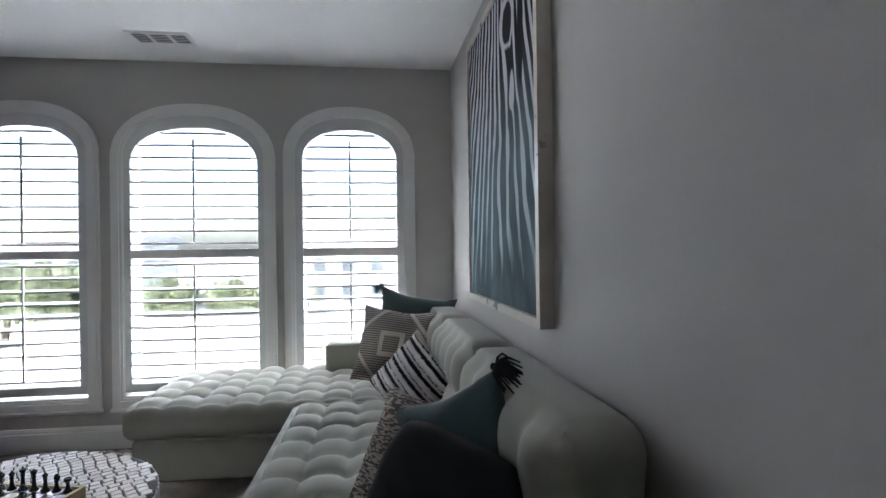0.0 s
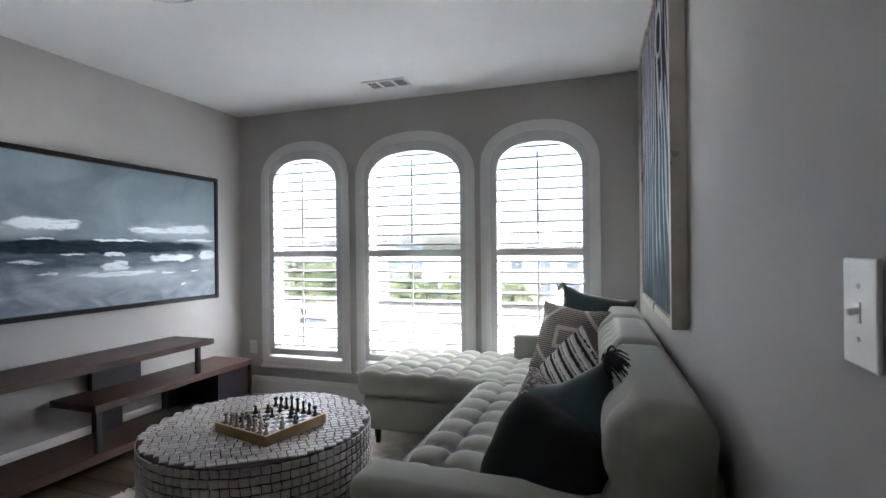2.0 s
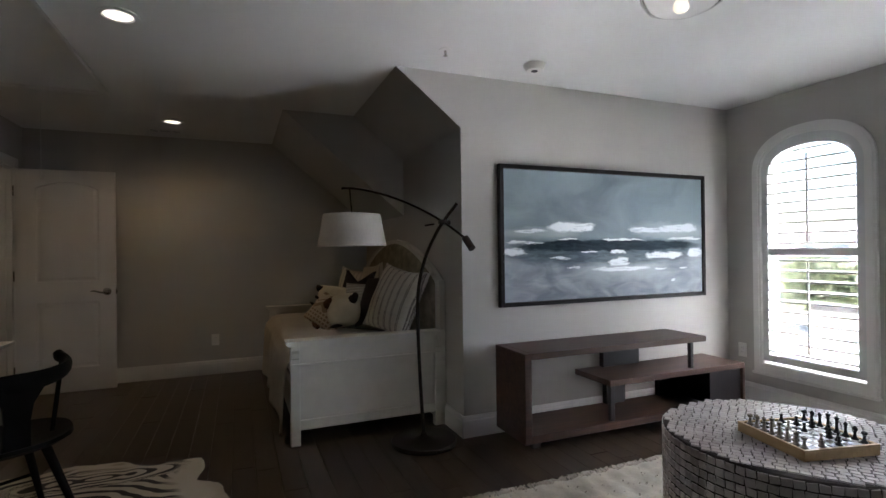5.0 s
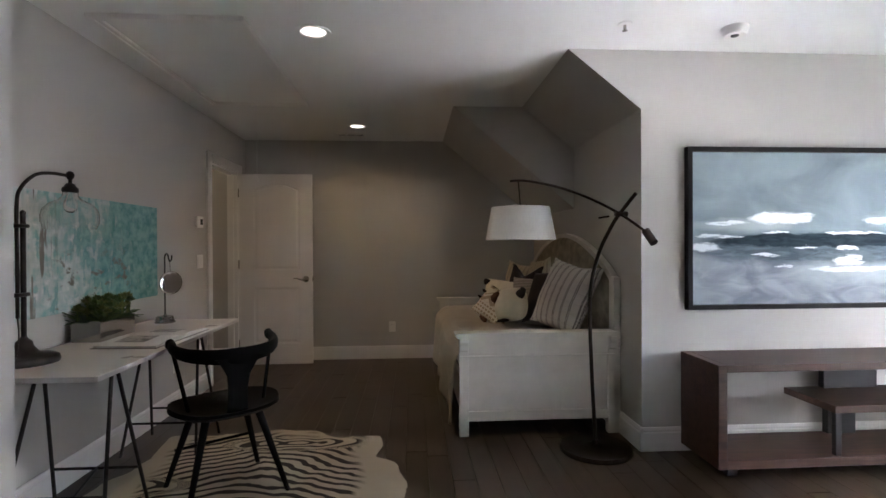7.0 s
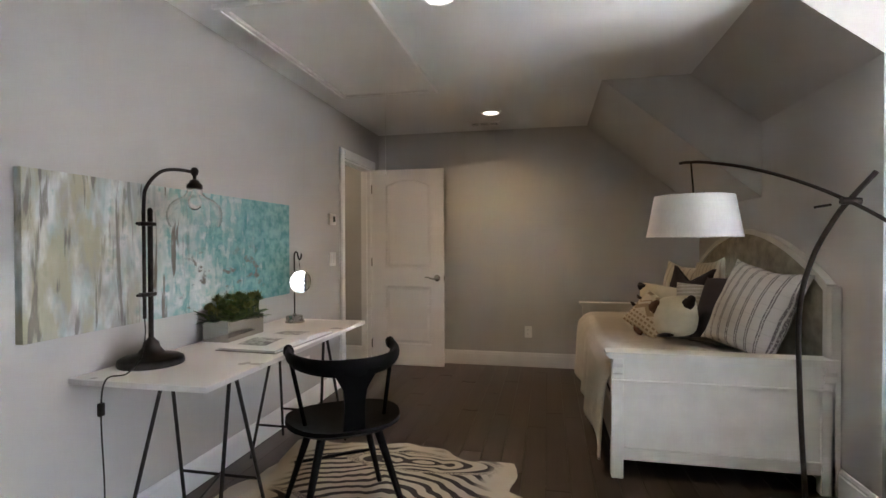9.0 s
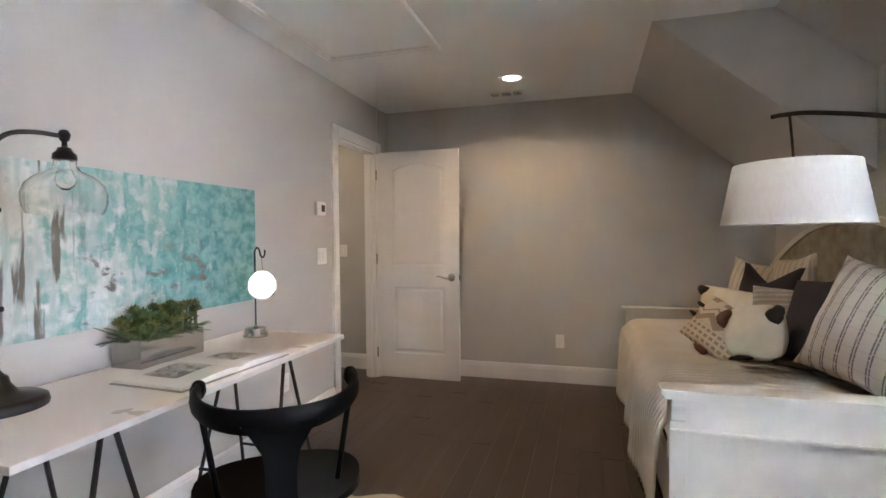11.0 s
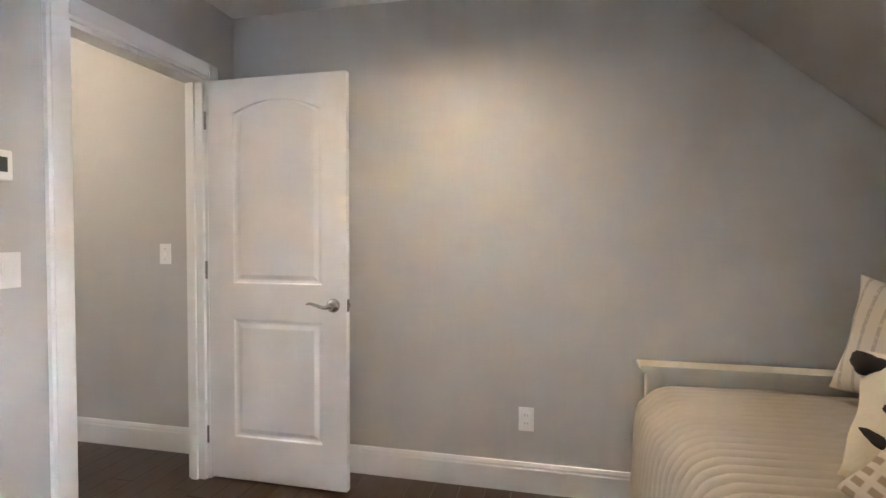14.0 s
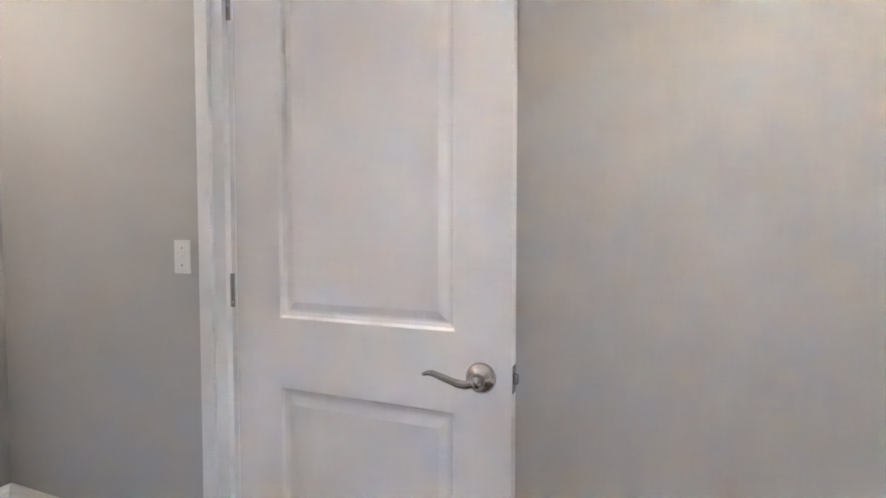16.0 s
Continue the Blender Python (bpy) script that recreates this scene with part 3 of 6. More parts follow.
def downlight(x, y):
    d = thing("recessed_light", (x, y, ZC), "lit round recessed ceiling light with a white rim", "ceiling light", "recessed ceiling lights")
    bm = B()
    lathe(bm, [(0.066, -0.0005), (0.095, -0.0005), (0.094, -0.006), (0.072, -0.008), (0.064, -0.002), (0.066, -0.0005)], 32)
    part("rim", bm, TRIM, d, smooth=40)
    bm = B()
    lathe(bm, [(0, -0.004), (0.065, -0.003)], 32)
    part("lens", bm, glow("warm_lens", (1.0, 0.90, 0.74), 0.05), d)


downlight(-5.40, -1.175)
downlight(-3.23, -1.18)

# attic hatch with its pull cord
h = thing("attic_hatch", (-3.865, -1.90, ZC), "white ceiling attic hatch with a trim frame and a pull cord", "attic hatch")
bm = B()
a, b = 0.80, 0.395
ring(bm, [(-a, -b), (a, -b), (a, b), (-a, b)], [(-a + 0.055, -b + 0.055), (a - 0.055, -b + 0.055), (a - 0.055, b - 0.055), (-a + 0.055, b - 0.055)], -0.018, 0, "XY")
ring(bm, [(-a + 0.004, -b + 0.004), (a - 0.004, -b + 0.004), (a - 0.004, b - 0.004), (-a + 0.004, b - 0.004)], [(-a + 0.03, -b + 0.03), (a - 0.03, -b + 0.03), (a - 0.03, b - 0.03), (-a + 0.03, b - 0.03)], -0.024, -0.018, "XY")
part("frame", bm, TRIM, h)
bm = B()
box(bm, -a + 0.059, -b + 0.059, -0.008, a - 0.059, b - 0.059, -0.001)
part("hatch_panel", bm, CEIL, h)
bm = B()
rod(bm, (-0.655, 0.02, -0.008), (-0.64, 0.025, -0.63), 0.0014, seg=6)
part("cord", bm, mat("cord_white", (0.7, 0.7, 0.68), 0.8), h)
bm = B()
lathe(bm, [(0, 0.02), (0.004, 0.02), (0.007, 0.0), (0.009, -0.018), (0.006, -0.026), (0, -0.028)], 12, at=(-0.64, 0.025, -0.645))
part("pull", bm, PLATE, h, smooth=50)

# semi-flush glass light
BRONZE = mat("aged_metal", (0.25, 0.22, 0.19), 0.35, 0.15, 20, metal=1.0)
c = thing("ceiling_light", (-1.83, 1.055, ZC), "clear glass bowl ceiling light with three lit bulbs", "ceiling light")
bm = B()
lathe(bm, [(0, 0), (0.075, 0), (0.075, -0.012), (0.06, -0.022), (0.014, -0.028), (0.012, -0.05), (0.05, -0.055), (0.05, -0.065), (0, -0.07)], 28)
part("canopy", bm, BRONZE, c, smooth=40)
bm = B()
pr = [(0.160, -0.055), (0.168, -0.09), (0.174, -0.125), (0.168, -0.162), (0.146, -0.194), (0.105, -0.214), (0.05, -0.224), (0, -0.226)]
lathe(bm, pr + [(r * 0.975 if r else 0, z + 0.003) for r, z in pr[::-1]][0:], 40)
BOWL = GLASS.copy()
BOWL.node_tree.nodes["Principled BSDF"].inputs["IOR"].default_value = 1.12
g = part("glass_bowl", bm, BOWL, c, smooth=50)
g.visible_shadow = False
BULB = glow("bulb_glow", (1.0, 0.86, 0.64), 0.03)
for k in range(3):
    a = radians(20 + 120 * k)
    u = Vector((math.cos(a), math.sin(a), 0))
    bm = B()
    rod(bm, u * 0.03 + Vector((0, 0, -0.060)), u * 0.075 + Vector((0, 0, -0.062)), 0.008)
    rod(bm, u * 0.075 + Vector((0, 0, -0.052)), u * 0.075 + Vector((0, 0, -0.088)), 0.016)
    part("socket", bm, BRONZE, c)
    bm = B()
    q = u * 0.075
    lathe(bm, [(0.012, -0.088), (0.016, -0.097), (0.025, -0.115), (0.028, -0.131), (0.022, -0.150), (0.010, -0.158), (0, -0.160)], 16, at=(q.x, q.y, 0))
    part("bulb", bm, BULB, c, smooth=50)

# ---- fabrics and soft shapes ----
def rounded(bm, lo, hi, r, step=0.03, disp=None):
    """A rounded block cut into a grid, pushed out along its normal by disp(point, normal)."""
    lo, hi = Vector(lo), Vector(hi)
    c, h = (lo + hi) / 2, (hi - lo) / 2
    seen = {}

    def vert(p):
        k = (round(p.x, 5), round(p.y, 5), round(p.z, 5))
        if k not in seen:
            q = Vector([max(-(h[i] - r), min(h[i] - r, p[i])) for i in range(3)])
            n = (p - q)
            n = n.normalized() if n.length > 1e-9 else Vector((0, 0, 1))
            o = q + n * r
            if disp:
                o = o + n * disp(c + o, n)
            seen[k] = bm.verts.new(c + o)
        return seen[k]

    def cuts(a):
        n = max(2, round(2 * h[a] / step))
        s = [-h[a] + 2 * h[a] * i / n for i in range(n + 1)]
        extra = [-h[a] + r * t for t in (0.3, 0.65, 1.0)] + [h[a] - r * t for t in (0.3, 0.65, 1.0)]
        s = sorted(set([round(x, 5) for x in s + extra]))
        out = [s[0]]
        for x in s[1:]:
            if x - out[-1] > 0.15 * min(r, step) or x == s[-1]:
                out.append(x)
        return out
    C = [cuts(0), cuts(1), cuts(2)]
    for ax in range(3):
        u, v = [(1, 2), (2, 0), (0, 1)][ax]
        for s in (-1, 1):
            for i in range(len(C[u]) - 1):
                for j in range(len(C[v]) - 1):
                    q = []
                    for a, b in ((i, j), (i + 1, j), (i + 1, j + 1), (i, j + 1)):
                        p = Vector((0, 0, 0))
                        p[ax], p[u], p[v] = s * h[ax], C[u][a], C[v][b]
                        q.append(vert(p))
                    if len(set(q)) == 4:
                        bm.faces.new(q if s > 0 else q[::-1])


def tufts(x0, y0, px, py, depth, axis=2, crease=0.5):
    """A quilted relief of square tufts on the side that faces along axis."""
    def f(p, n):
        w = max(0, n[axis] if axis == 2 else -n[axis])
        if w < 0.3:
            return 0
        a, b = ((p.x, p.y) if axis == 2 else (p.y, p.z))
        u, v = (a - x0) / px, (b - y0) / py
        su, sv = abs(math.sin(math.pi * u)), abs(math.sin(math.pi * v))
        pull = max(0, 1 - math.hypot((u - round(u)) * px, (v - round(v)) * py) / 0.045)
        return w * depth * (min(su, 1) ** crease * min(sv, 1) ** 0.5 - 1 - 0.5 * pull ** 1.5)
    return f


SOFA = mat("sage_velvet", (0.30, 0.30, 0.25), 0.9, 0.08, 3, 0.35, 400, fine=0.3, Sheen_Weight=0.35, Sheen_Roughness=0.5)
DARKLEG = mat("dark_leg_wood", (0.02, 0.013, 0.01), 0.4, 0.2, 10)
sofa = thing("sectional_sofa", (-0.9, 1.9, 0), "sage grey tufted sectional sofa with a chaise beside the windows", "sofa")
SO = Vector((-0.9, 1.9, 0))


def spart(name, bm, material, parent=None, label="", smooth=60.0):
    bmesh.ops.translate(bm, verts=bm.verts, vec=-SO)
    return part(name, bm, material, parent or sofa, label, smooth)


rng = random.Random(2)
bm = B()
rounded(bm, (-0.945, 0.80, 0.115), (0.0, 2.46, 0.325), 0.02, 0.15)
rounded(bm, (-1.735, 2.46, 0.115), (0.0, 3.215, 0.325), 0.02, 0.15)
spart("base", bm, SOFA)
seat = B()
rounded(seat, (-0.960, 0.935, 0.325), (-0.20, 2.425, 0.512), 0.05, 0.018, tufts(-0.945, 0.96, 0.150, 0.158, 0.034, crease=0.5))
spart("seat_cushion", seat, SOFA)
seat = B()
rounded(seat, (-1.775, 2.43, 0.325), (-0.20, 3.215, 0.508), 0.055, 0.018, tufts(-1.74, 2.475, 0.150, 0.150, 0.034, crease=0.5))
spart("seat_cushion", seat, SOFA)


def lean(bm, back=0.09):
    """Tips a bench back and lets it follow the slanting wall."""
    for v in bm.verts:
        v.co.x += back * (v.co.z - 0.45) - 0.0358 * (v.co.y - 0.9)
    return bm


for y0, y1 in ((0.80, 1.655), (1.66, 2.385), (2.39, 3.05)):
    bm = B()
    rounded(bm, (-0.275, y0, 0.40), (-0.025, y1, 0.895), 0.085, 0.022, tufts(y0 + 0.02, 0.50, (y1 - y0 - 0.04) / 5, 0.19, 0.034, axis=0, crease=0.6))
    spart("back_cushion", lean(bm), SOFA)
bm = B()
rounded(bm, (-0.11, 0.88, 0.115), (0.028, 3.20, 0.74), 0.045, 0.12)
spart("back_frame", lean(bm, 0.0), SOFA)
for y0, y1 in ((0.775, 0.935), (3.055, 3.215)):
    bm = B()
    rounded(bm, (-0.885, y0, 0.30), (-0.20, y1, 0.655), 0.035, 0.08)
    spart("arm", bm, SOFA)
for x, y in ((-1.65, 2.50), (-1.65, 3.14), (-0.86, 0.86), (-0.06, 0.86), (-0.06, 3.14), (-0.86, 2.40)):
    bm = B()
    rod(bm, (x, y, 0), (x, y, 0.12), 0.013, 0.024, 16)
    spart("leg", bm, DARKLEG, label="tapered dark wooden leg")


def nodes_of(name, rough=0.9, bump=0.0):
    m = bpy.data.materials.new(name)
    m.use_nodes = True
    nt = m.node_tree
    b = nt.nodes["Principled BSDF"]
    b.inputs["Roughness"].default_value = rough
    tc = nt.nodes.new("ShaderNodeTexCoord")
    sp = nt.nodes.new("ShaderNodeSeparateXYZ")
    nt.links.new(tc.outputs["Object"], sp.inputs[0])
    return m, nt, b, tc, sp


def M(nt, op, a, b=None, c=None):
    n = nt.nodes.new("ShaderNodeMath")
    n.operation = op
    for i, v in enumerate((a, b, c)):
        if v is None:
            continue
        if isinstance(v, (int, float)):
            n.inputs[i].default_value = v
        else:
            nt.links.new(v, n.inputs[i])
    return n.outputs[0]


def NZ(nt, vec, scale, detail=3, stretch=(1, 1, 1), dist=0.0, off=(0, 0, 0)):
    mp = nt.nodes.new("ShaderNodeMapping")
    mp.inputs["Scale"].default_value = stretch
    mp.inputs["Location"].default_value = off
    nt.links.new(vec, mp.inputs["Vector"])
    n = nt.nodes.new("ShaderNodeTexNoise")
    n.inputs["Scale"].default_value, n.inputs["Detail"].default_value, n.inputs["Distortion"].default_value = scale, detail, dist
    nt.links.new(mp.outputs["Vector"], n.inputs["Vector"])
    return n.outputs["Fac"]


def MIX(nt, f, a, b):
    n = nt.nodes.new("ShaderNodeMix")
    n.data_type = "RGBA"
    for k, v in (("Factor", f), ("A", a), ("B", b)):
        if isinstance(v, (int, float)):
            n.inputs[k].default_value = v
        elif isinstance(v, tuple):
            n.inputs[k].default_value = (*v, 1)
        else:
            nt.links.new(v, n.inputs[k])
    return n.outputs["Result"]


def STEP(nt, v, lo, hi):
    n = nt.nodes.new("ShaderNodeMapRange")
    n.inputs["From Min"].default_value, n.inputs["From Max"].default_value = lo, hi
    nt.links.new(v, n.inputs["Value"])
    return n.outputs[0]


def BUMP(nt, b, h, strength=0.5, dist=0.003):
    n = nt.nodes.new("ShaderNodeBump")
    n.inputs["Strength"].default_value, n.inputs["Distance"].default_value = strength, dist
    nt.links.new(h, n.inputs["Height"])
    nt.links.new(n.outputs["Normal"], b.inputs["Normal"])


def BAND(nt, v, centre, half, soft=0.01):
    """One inside a band round the centre, nought outside it."""
    return STEP(nt, M(nt, "ABSOLUTE", M(nt, "SUBTRACT", v, centre)), half + soft, half)


def pillow(name, label, size, thick, material, m, group="", seed=0, sag=0.06, parts=None, n=22, plump=0.5, corner=0.0, notch=0.0):
    """A soft square pillow: width along x, height along z, middle at its own origin."""
    w, h = size
    ob = tagged(new(name), label, "pillow", group)
    ob.matrix_world = m
    r = random.Random(seed)
    ph = [r.uniform(0, 6) for _ in range(6)]
    bm = B()
    grids = []
    for s in (1, -1):
        g = []
        for i in range(n + 1):
            row = []
            for j in range(n + 1):
                u, v = -1 + 2 * i / n, -1 + 2 * j / n
                if s < 0 and (i in (0, n) or j in (0, n)):
                    row.append(grids[0][i][j])
                    continue
                x = u * w / 2 * (1 - sag * (1 - v * v) * abs(u) ** 2) * (1 + 0.012 * math.sin(7 * v + ph[0]))
                z = v * h / 2 * (1 - sag * (1 - u * u) * abs(v) ** 2) * (1 + 0.012 * math.sin(6 * u + ph[1]))
                t = thick / 2 * max(0, (1 - u * u) * (1 - v * v)) ** plump
                x *= 1 - corner * u * u * v * v
                z *= 1 - corner * u * u * v * v
                e = (u * u + v * v) / 2
                t *= 1 + 0.10 * math.sin(5 * u + 3 * v + ph[2]) * e + 0.08 * math.sin(9 * math.atan2(v, u) + ph[3]) * e
                z -= notch * h * max(0, 1 - 1.25 * abs(u)) * max(0, v) ** 1.5
                z -= 0.01 * h * math.cos(u * 1.5) * (v + 1)
                row.append(bm.verts.new((x, -s * t, z)))
            g.append(row)
        grids.append(g)
        for i in range(n):
            for j in range(n):
                q = (g[i][j], g[i + 1][j], g[i + 1][j + 1], g[i][j + 1])
                bm.faces.new(q if s > 0 else q[::-1])
    part("cover", bm, material, ob, smooth=70)
    if parts:
        parts(ob)
    return ob


def tassel(ob, at, size, material, seed=0, count=26, down=(0, 0, -1)):
    bm = B()
    r = random.Random(seed)
    at, d = Vector(at), Vector(down).normalized()
    for _ in range(count):
        s = Vector((r.gauss(0, 1), r.gauss(0, 1), r.gauss(0, 1))) * 0.35
        a = (d + s).normalized() * size * r.uniform(0.7, 1.1)
        tube(bm, [at, at + s * size * 0.25 + a * 0.25, at + a * 0.6 + s * size * 0.2, at + a + Vector((0, 0, -0.25 * size))], [0.0045, 0.004, 0.003, 0.002], 5)
    rod(bm, at - d * 0.012, at + d * 0.012, 0.009)
    part("tassel", bm, material, ob, "frayed yarn tassel", smooth=60)


TEAL = mat("teal_velvet", (0.038, 0.070, 0.070), 0.85, 0.25, 5, 0.3, 300, Sheen_Weight=0.5, Sheen_Roughness=0.4)

m, nt, b, tc, sp = nodes_of("kilim_grey")
X, Z = sp.outputs["X"], sp.outputs["Z"]
lines = M(nt, "GREATER_THAN", M(nt, "SINE", M(nt, "MULTIPLY", Z, 520)), -0.2)
base = MIX(nt, lines, (0.11, 0.095, 0.085), (0.42, 0.38, 0.33))
dx = M(nt, "ABSOLUTE", X)
dz = M(nt, "ABSOLUTE", Z)
mx = M(nt, "MAXIMUM", dx, dz)
sq = BAND(nt, mx, 0.055, 0.011, 0.002)
dia = BAND(nt, M(nt, "ADD", dx, dz), 0.25, 0.013, 0.002)
col = MIX(nt, M(nt, "MAXIMUM", sq, dia), base, (0.62, 0.57, 0.49))
nt.links.new(col, b.inputs["Base Color"])
BUMP(nt, b, M(nt, "ADD", M(nt, "MULTIPLY", sq, 2.0), M(nt, "ADD", M(nt, "MULTIPLY", dia, 2.0), NZ(nt, tc.outputs["Object"], 180))), 0.8, 0.004)
KILIM = m

m, nt, b, tc, sp = nodes_of("black_white_stripe")
X, Z = sp.outputs["X"], sp.outputs["Z"]
wob = M(nt, "MULTIPLY_ADD", NZ(nt, tc.outputs["Object"], 60, 3), 0.012, Z)
s1 = M(nt, "SINE", M(nt, "MULTIPLY", wob, 115))
s2 = M(nt, "SINE", M(nt, "MULTIPLY", wob, 230))
mask = M(nt, "MAXIMUM", M(nt, "GREATER_THAN", s1, 0.72), M(nt, "MULTIPLY", M(nt, "GREATER_THAN", s2, 0.85), M(nt, "GREATER_THAN", NZ(nt, tc.outputs["Object"], 90, 2), 0.45)))
col = MIX(nt, mask, (0.60, 0.58, 0.55), (0.015, 0.014, 0.018))
nt.links.new(col, b.inputs["Base Color"])
BUMP(nt, b, M(nt, "ADD", s2, NZ(nt, tc.outputs["Object"], 220)), 0.7, 0.005)
STRIPE = m

m, nt, b, tc, sp = nodes_of("woven_trim_fabric")
v = NZ(nt, tc.outputs["Object"], 60, 3, (1, 1, 3))
col = MIX(nt, STEP(nt, v, 0.45, 0.55), (0.10, 0.085, 0.07), (0.45, 0.40, 0.34))
nt.links.new(col, b.inputs["Base Color"])
BUMP(nt, b, v, 0.8, 0.004)
WOVEN = m


def facing(x, y, z, yaw, back, roll=0):
    """A pillow's pose: its front looks along yaw (0 is -y, 90 is +x) and leans back."""
    return pose(x, y, z) @ Matrix.Rotation(radians(yaw), 4, "Z") @ Matrix.Rotation(radians(-back), 4, "X") @ Matrix.Rotation(radians(roll), 4, "Y")


G = "throw pillows on the sofa"
pillow("throw_pillow", "dark teal velvet pillow with a frayed corner tassel", (0.37, 0.41), 0.14, TEAL, facing(-0.325, 1.17, 0.675, -40, 14, -26), G, 1, 0.10,
       lambda ob: tassel(ob, (0.18, -0.01, 0.20), 0.062, mat("dark_yarn", (0.022, 0.025, 0.028), 0.95), 3, 46, (0.6, 0, -0.35)))
pillow("throw_pillow", "plump near-black teal pillow leaning on the tasselled pillow", (0.36, 0.37), 0.17, mat("dark_grey_fabric", (0.006, 0.009, 0.010), 0.9, 0.3, 6, 0.3, 300), facing(-0.405, 0.985, 0.645, -30, 18, 16), G, 6, 0.0, plump=0.4, corner=0.14)
pillow("throw_pillow", "brown woven pillow with raised cream trim", (0.40, 0.38), 0.14, WOVEN, facing(-0.42, 1.25, 0.645, -35, 32, 6), G, 7, 0.08)
pillow("throw_pillow", "black and white striped woven pillow", (0.34, 0.33), 0.14, STRIPE, facing(-0.40, 2.08, 0.66, -38, 24, 38), G, 2, 0.08)
pillow("throw_pillow", "taupe kilim pillow with cream diamonds", (0.42, 0.42), 0.15, KILIM, facing(-0.465, 2.60, 0.715, -18, 20, 6), G, 3, 0.08)
pillow("throw_pillow", "dark teal pillow behind the kilim pillow", (0.46, 0.42), 0.15, TEAL, facing(-0.35, 2.86, 0.77, -12, 12, 10), G, 4, 0.10,
       lambda ob: tassel(ob, (-0.235, 0, 0.215), 0.05, mat("teal_yarn", (0.03, 0.06, 0.055), 0.95), 5, 20, (-0.4, 0, -0.4)))

# ---- paintings ----
m, nt, b, tc, sp = nodes_of("seascape_paint", 0.85)
b.inputs["Specular IOR Level"].default_value = 0.15
o, X, Z = tc.outputs["Object"], sp.outputs["X"], sp.outputs["Z"]
cloud = NZ(nt, o, 2.2, 5, (1, 1, 1.6), 0.6)
streak = NZ(nt, o, 3.2, 5, (1, 1, 9), 0.4)
fine = NZ(nt, o, 9, 4, (1, 1, 5), 0.8, (3, 1, 2))
sky_c = MIX(nt, STEP(nt, M(nt, "MULTIPLY_ADD", M(nt, "ABSOLUTE", M(nt, "ADD", X, 0.35)), 0.25, cloud), 0.35, 0.75), (0.155, 0.195, 0.22), (0.27, 0.345, 0.375))
low_c = MIX(nt, STEP(nt, NZ(nt, o, 4, 5, (1, 1, 2.4), 1.0), 0.35, 0.7), (0.21, 0.245, 0.285), (0.40, 0.44, 0.48))
wx = M(nt, "MULTIPLY_ADD", M(nt, "SUBTRACT", NZ(nt, o, 9, 5, (1, 1, 2), 0.5, (4, 0, 4)), 0.5), 0.16, X)
wz = M(nt, "MULTIPLY_ADD", M(nt, "SUBTRACT", NZ(nt, o, 7, 5, (1, 1, 3), 0.6, (7, 0, 1)), 0.5), 0.055, Z)


def stroke_at(cx, cz, hw, hh, soft=0.35):
    """A brush stroke: a ragged flat oval."""
    u = M(nt, "POWER", M(nt, "ABSOLUTE", M(nt, "DIVIDE", M(nt, "SUBTRACT", wx, cx), hw)), 3.0)
    v = M(nt, "POWER", M(nt, "ABSOLUTE", M(nt, "DIVIDE", M(nt, "SUBTRACT", wz, cz), hh)), 2.0)
    return STEP(nt, M(nt, "ADD", u, v), 1 + soft, 1 - soft)


col = MIX(nt, STEP(nt, M(nt, "MULTIPLY_ADD", M(nt, "SUBTRACT", streak, 0.5), 0.12, Z), -0.16, -0.04), low_c, sky_c)
haze = M(nt, "MAXIMUM", stroke_at(-0.62, 0.02, 0.30, 0.035, 0.8), M(nt, "MAXIMUM", stroke_at(0.10, -0.25, 0.42, 0.09, 0.9), stroke_at(0.62, 0.045, 0.40, 0.055, 0.8)))
col = MIX(nt, M(nt, "MULTIPLY", haze, 0.6), col, (0.50, 0.56, 0.58))
col = MIX(nt, M(nt, "MULTIPLY", stroke_at(0.0, -0.125, 0.88, 0.095, 0.5), 0.8), col, MIX(nt, STEP(nt, fine, 0.4, 0.7), (0.035, 0.060, 0.078), (0.12, 0.17, 0.20)))
col = MIX(nt, stroke_at(0.03, -0.075, 0.84, 0.042, 0.3), col, MIX(nt, STEP(nt, fine, 0.4, 0.8), (0.014, 0.026, 0.038), (0.035, 0.06, 0.075)))
wh = None
for cx, cz, hw, hh in ((-0.36, 0.062, 0.20, 0.036), (-0.72, 0.035, 0.13, 0.012), (0.42, 0.045, 0.26, 0.022), (0.72, 0.060, 0.18, 0.034), (0.10, -0.030, 0.20, 0.008), (-0.42, -0.030, 0.10, 0.007), (0.74, -0.020, 0.18, 0.013),
                       (-0.85, -0.115, 0.09, 0.026), (-0.76, -0.050, 0.14, 0.009), (-0.48, -0.165, 0.09, 0.010), (-0.20, -0.120, 0.08, 0.007), (0.05, -0.125, 0.075, 0.013), (0.52, -0.155, 0.20, 0.027), (0.87, -0.140, 0.09, 0.035),
                       (0.06, -0.200, 0.10, 0.030), (0.10, -0.255, 0.26, 0.016), (0.48, -0.260, 0.06, 0.007), (0.74, -0.265, 0.05, 0.009), (0.62, -0.350, 0.03, 0.008), (-0.36, -0.235, 0.05, 0.009)):
    k = stroke_at(cx, cz, hw, hh)
    wh = k if wh is None else M(nt, "MAXIMUM", wh, k)
col = MIX(nt, M(nt, "MULTIPLY", wh, STEP(nt, NZ(nt, o, 22, 4, (0.5, 1, 2.5), 0.4), 0.25, 0.45)), col, (0.78, 0.83, 0.85))
nt.links.new(col, b.inputs["Base Color"])
BUMP(nt, b, fine, 0.4, 0.003)
SEA = m

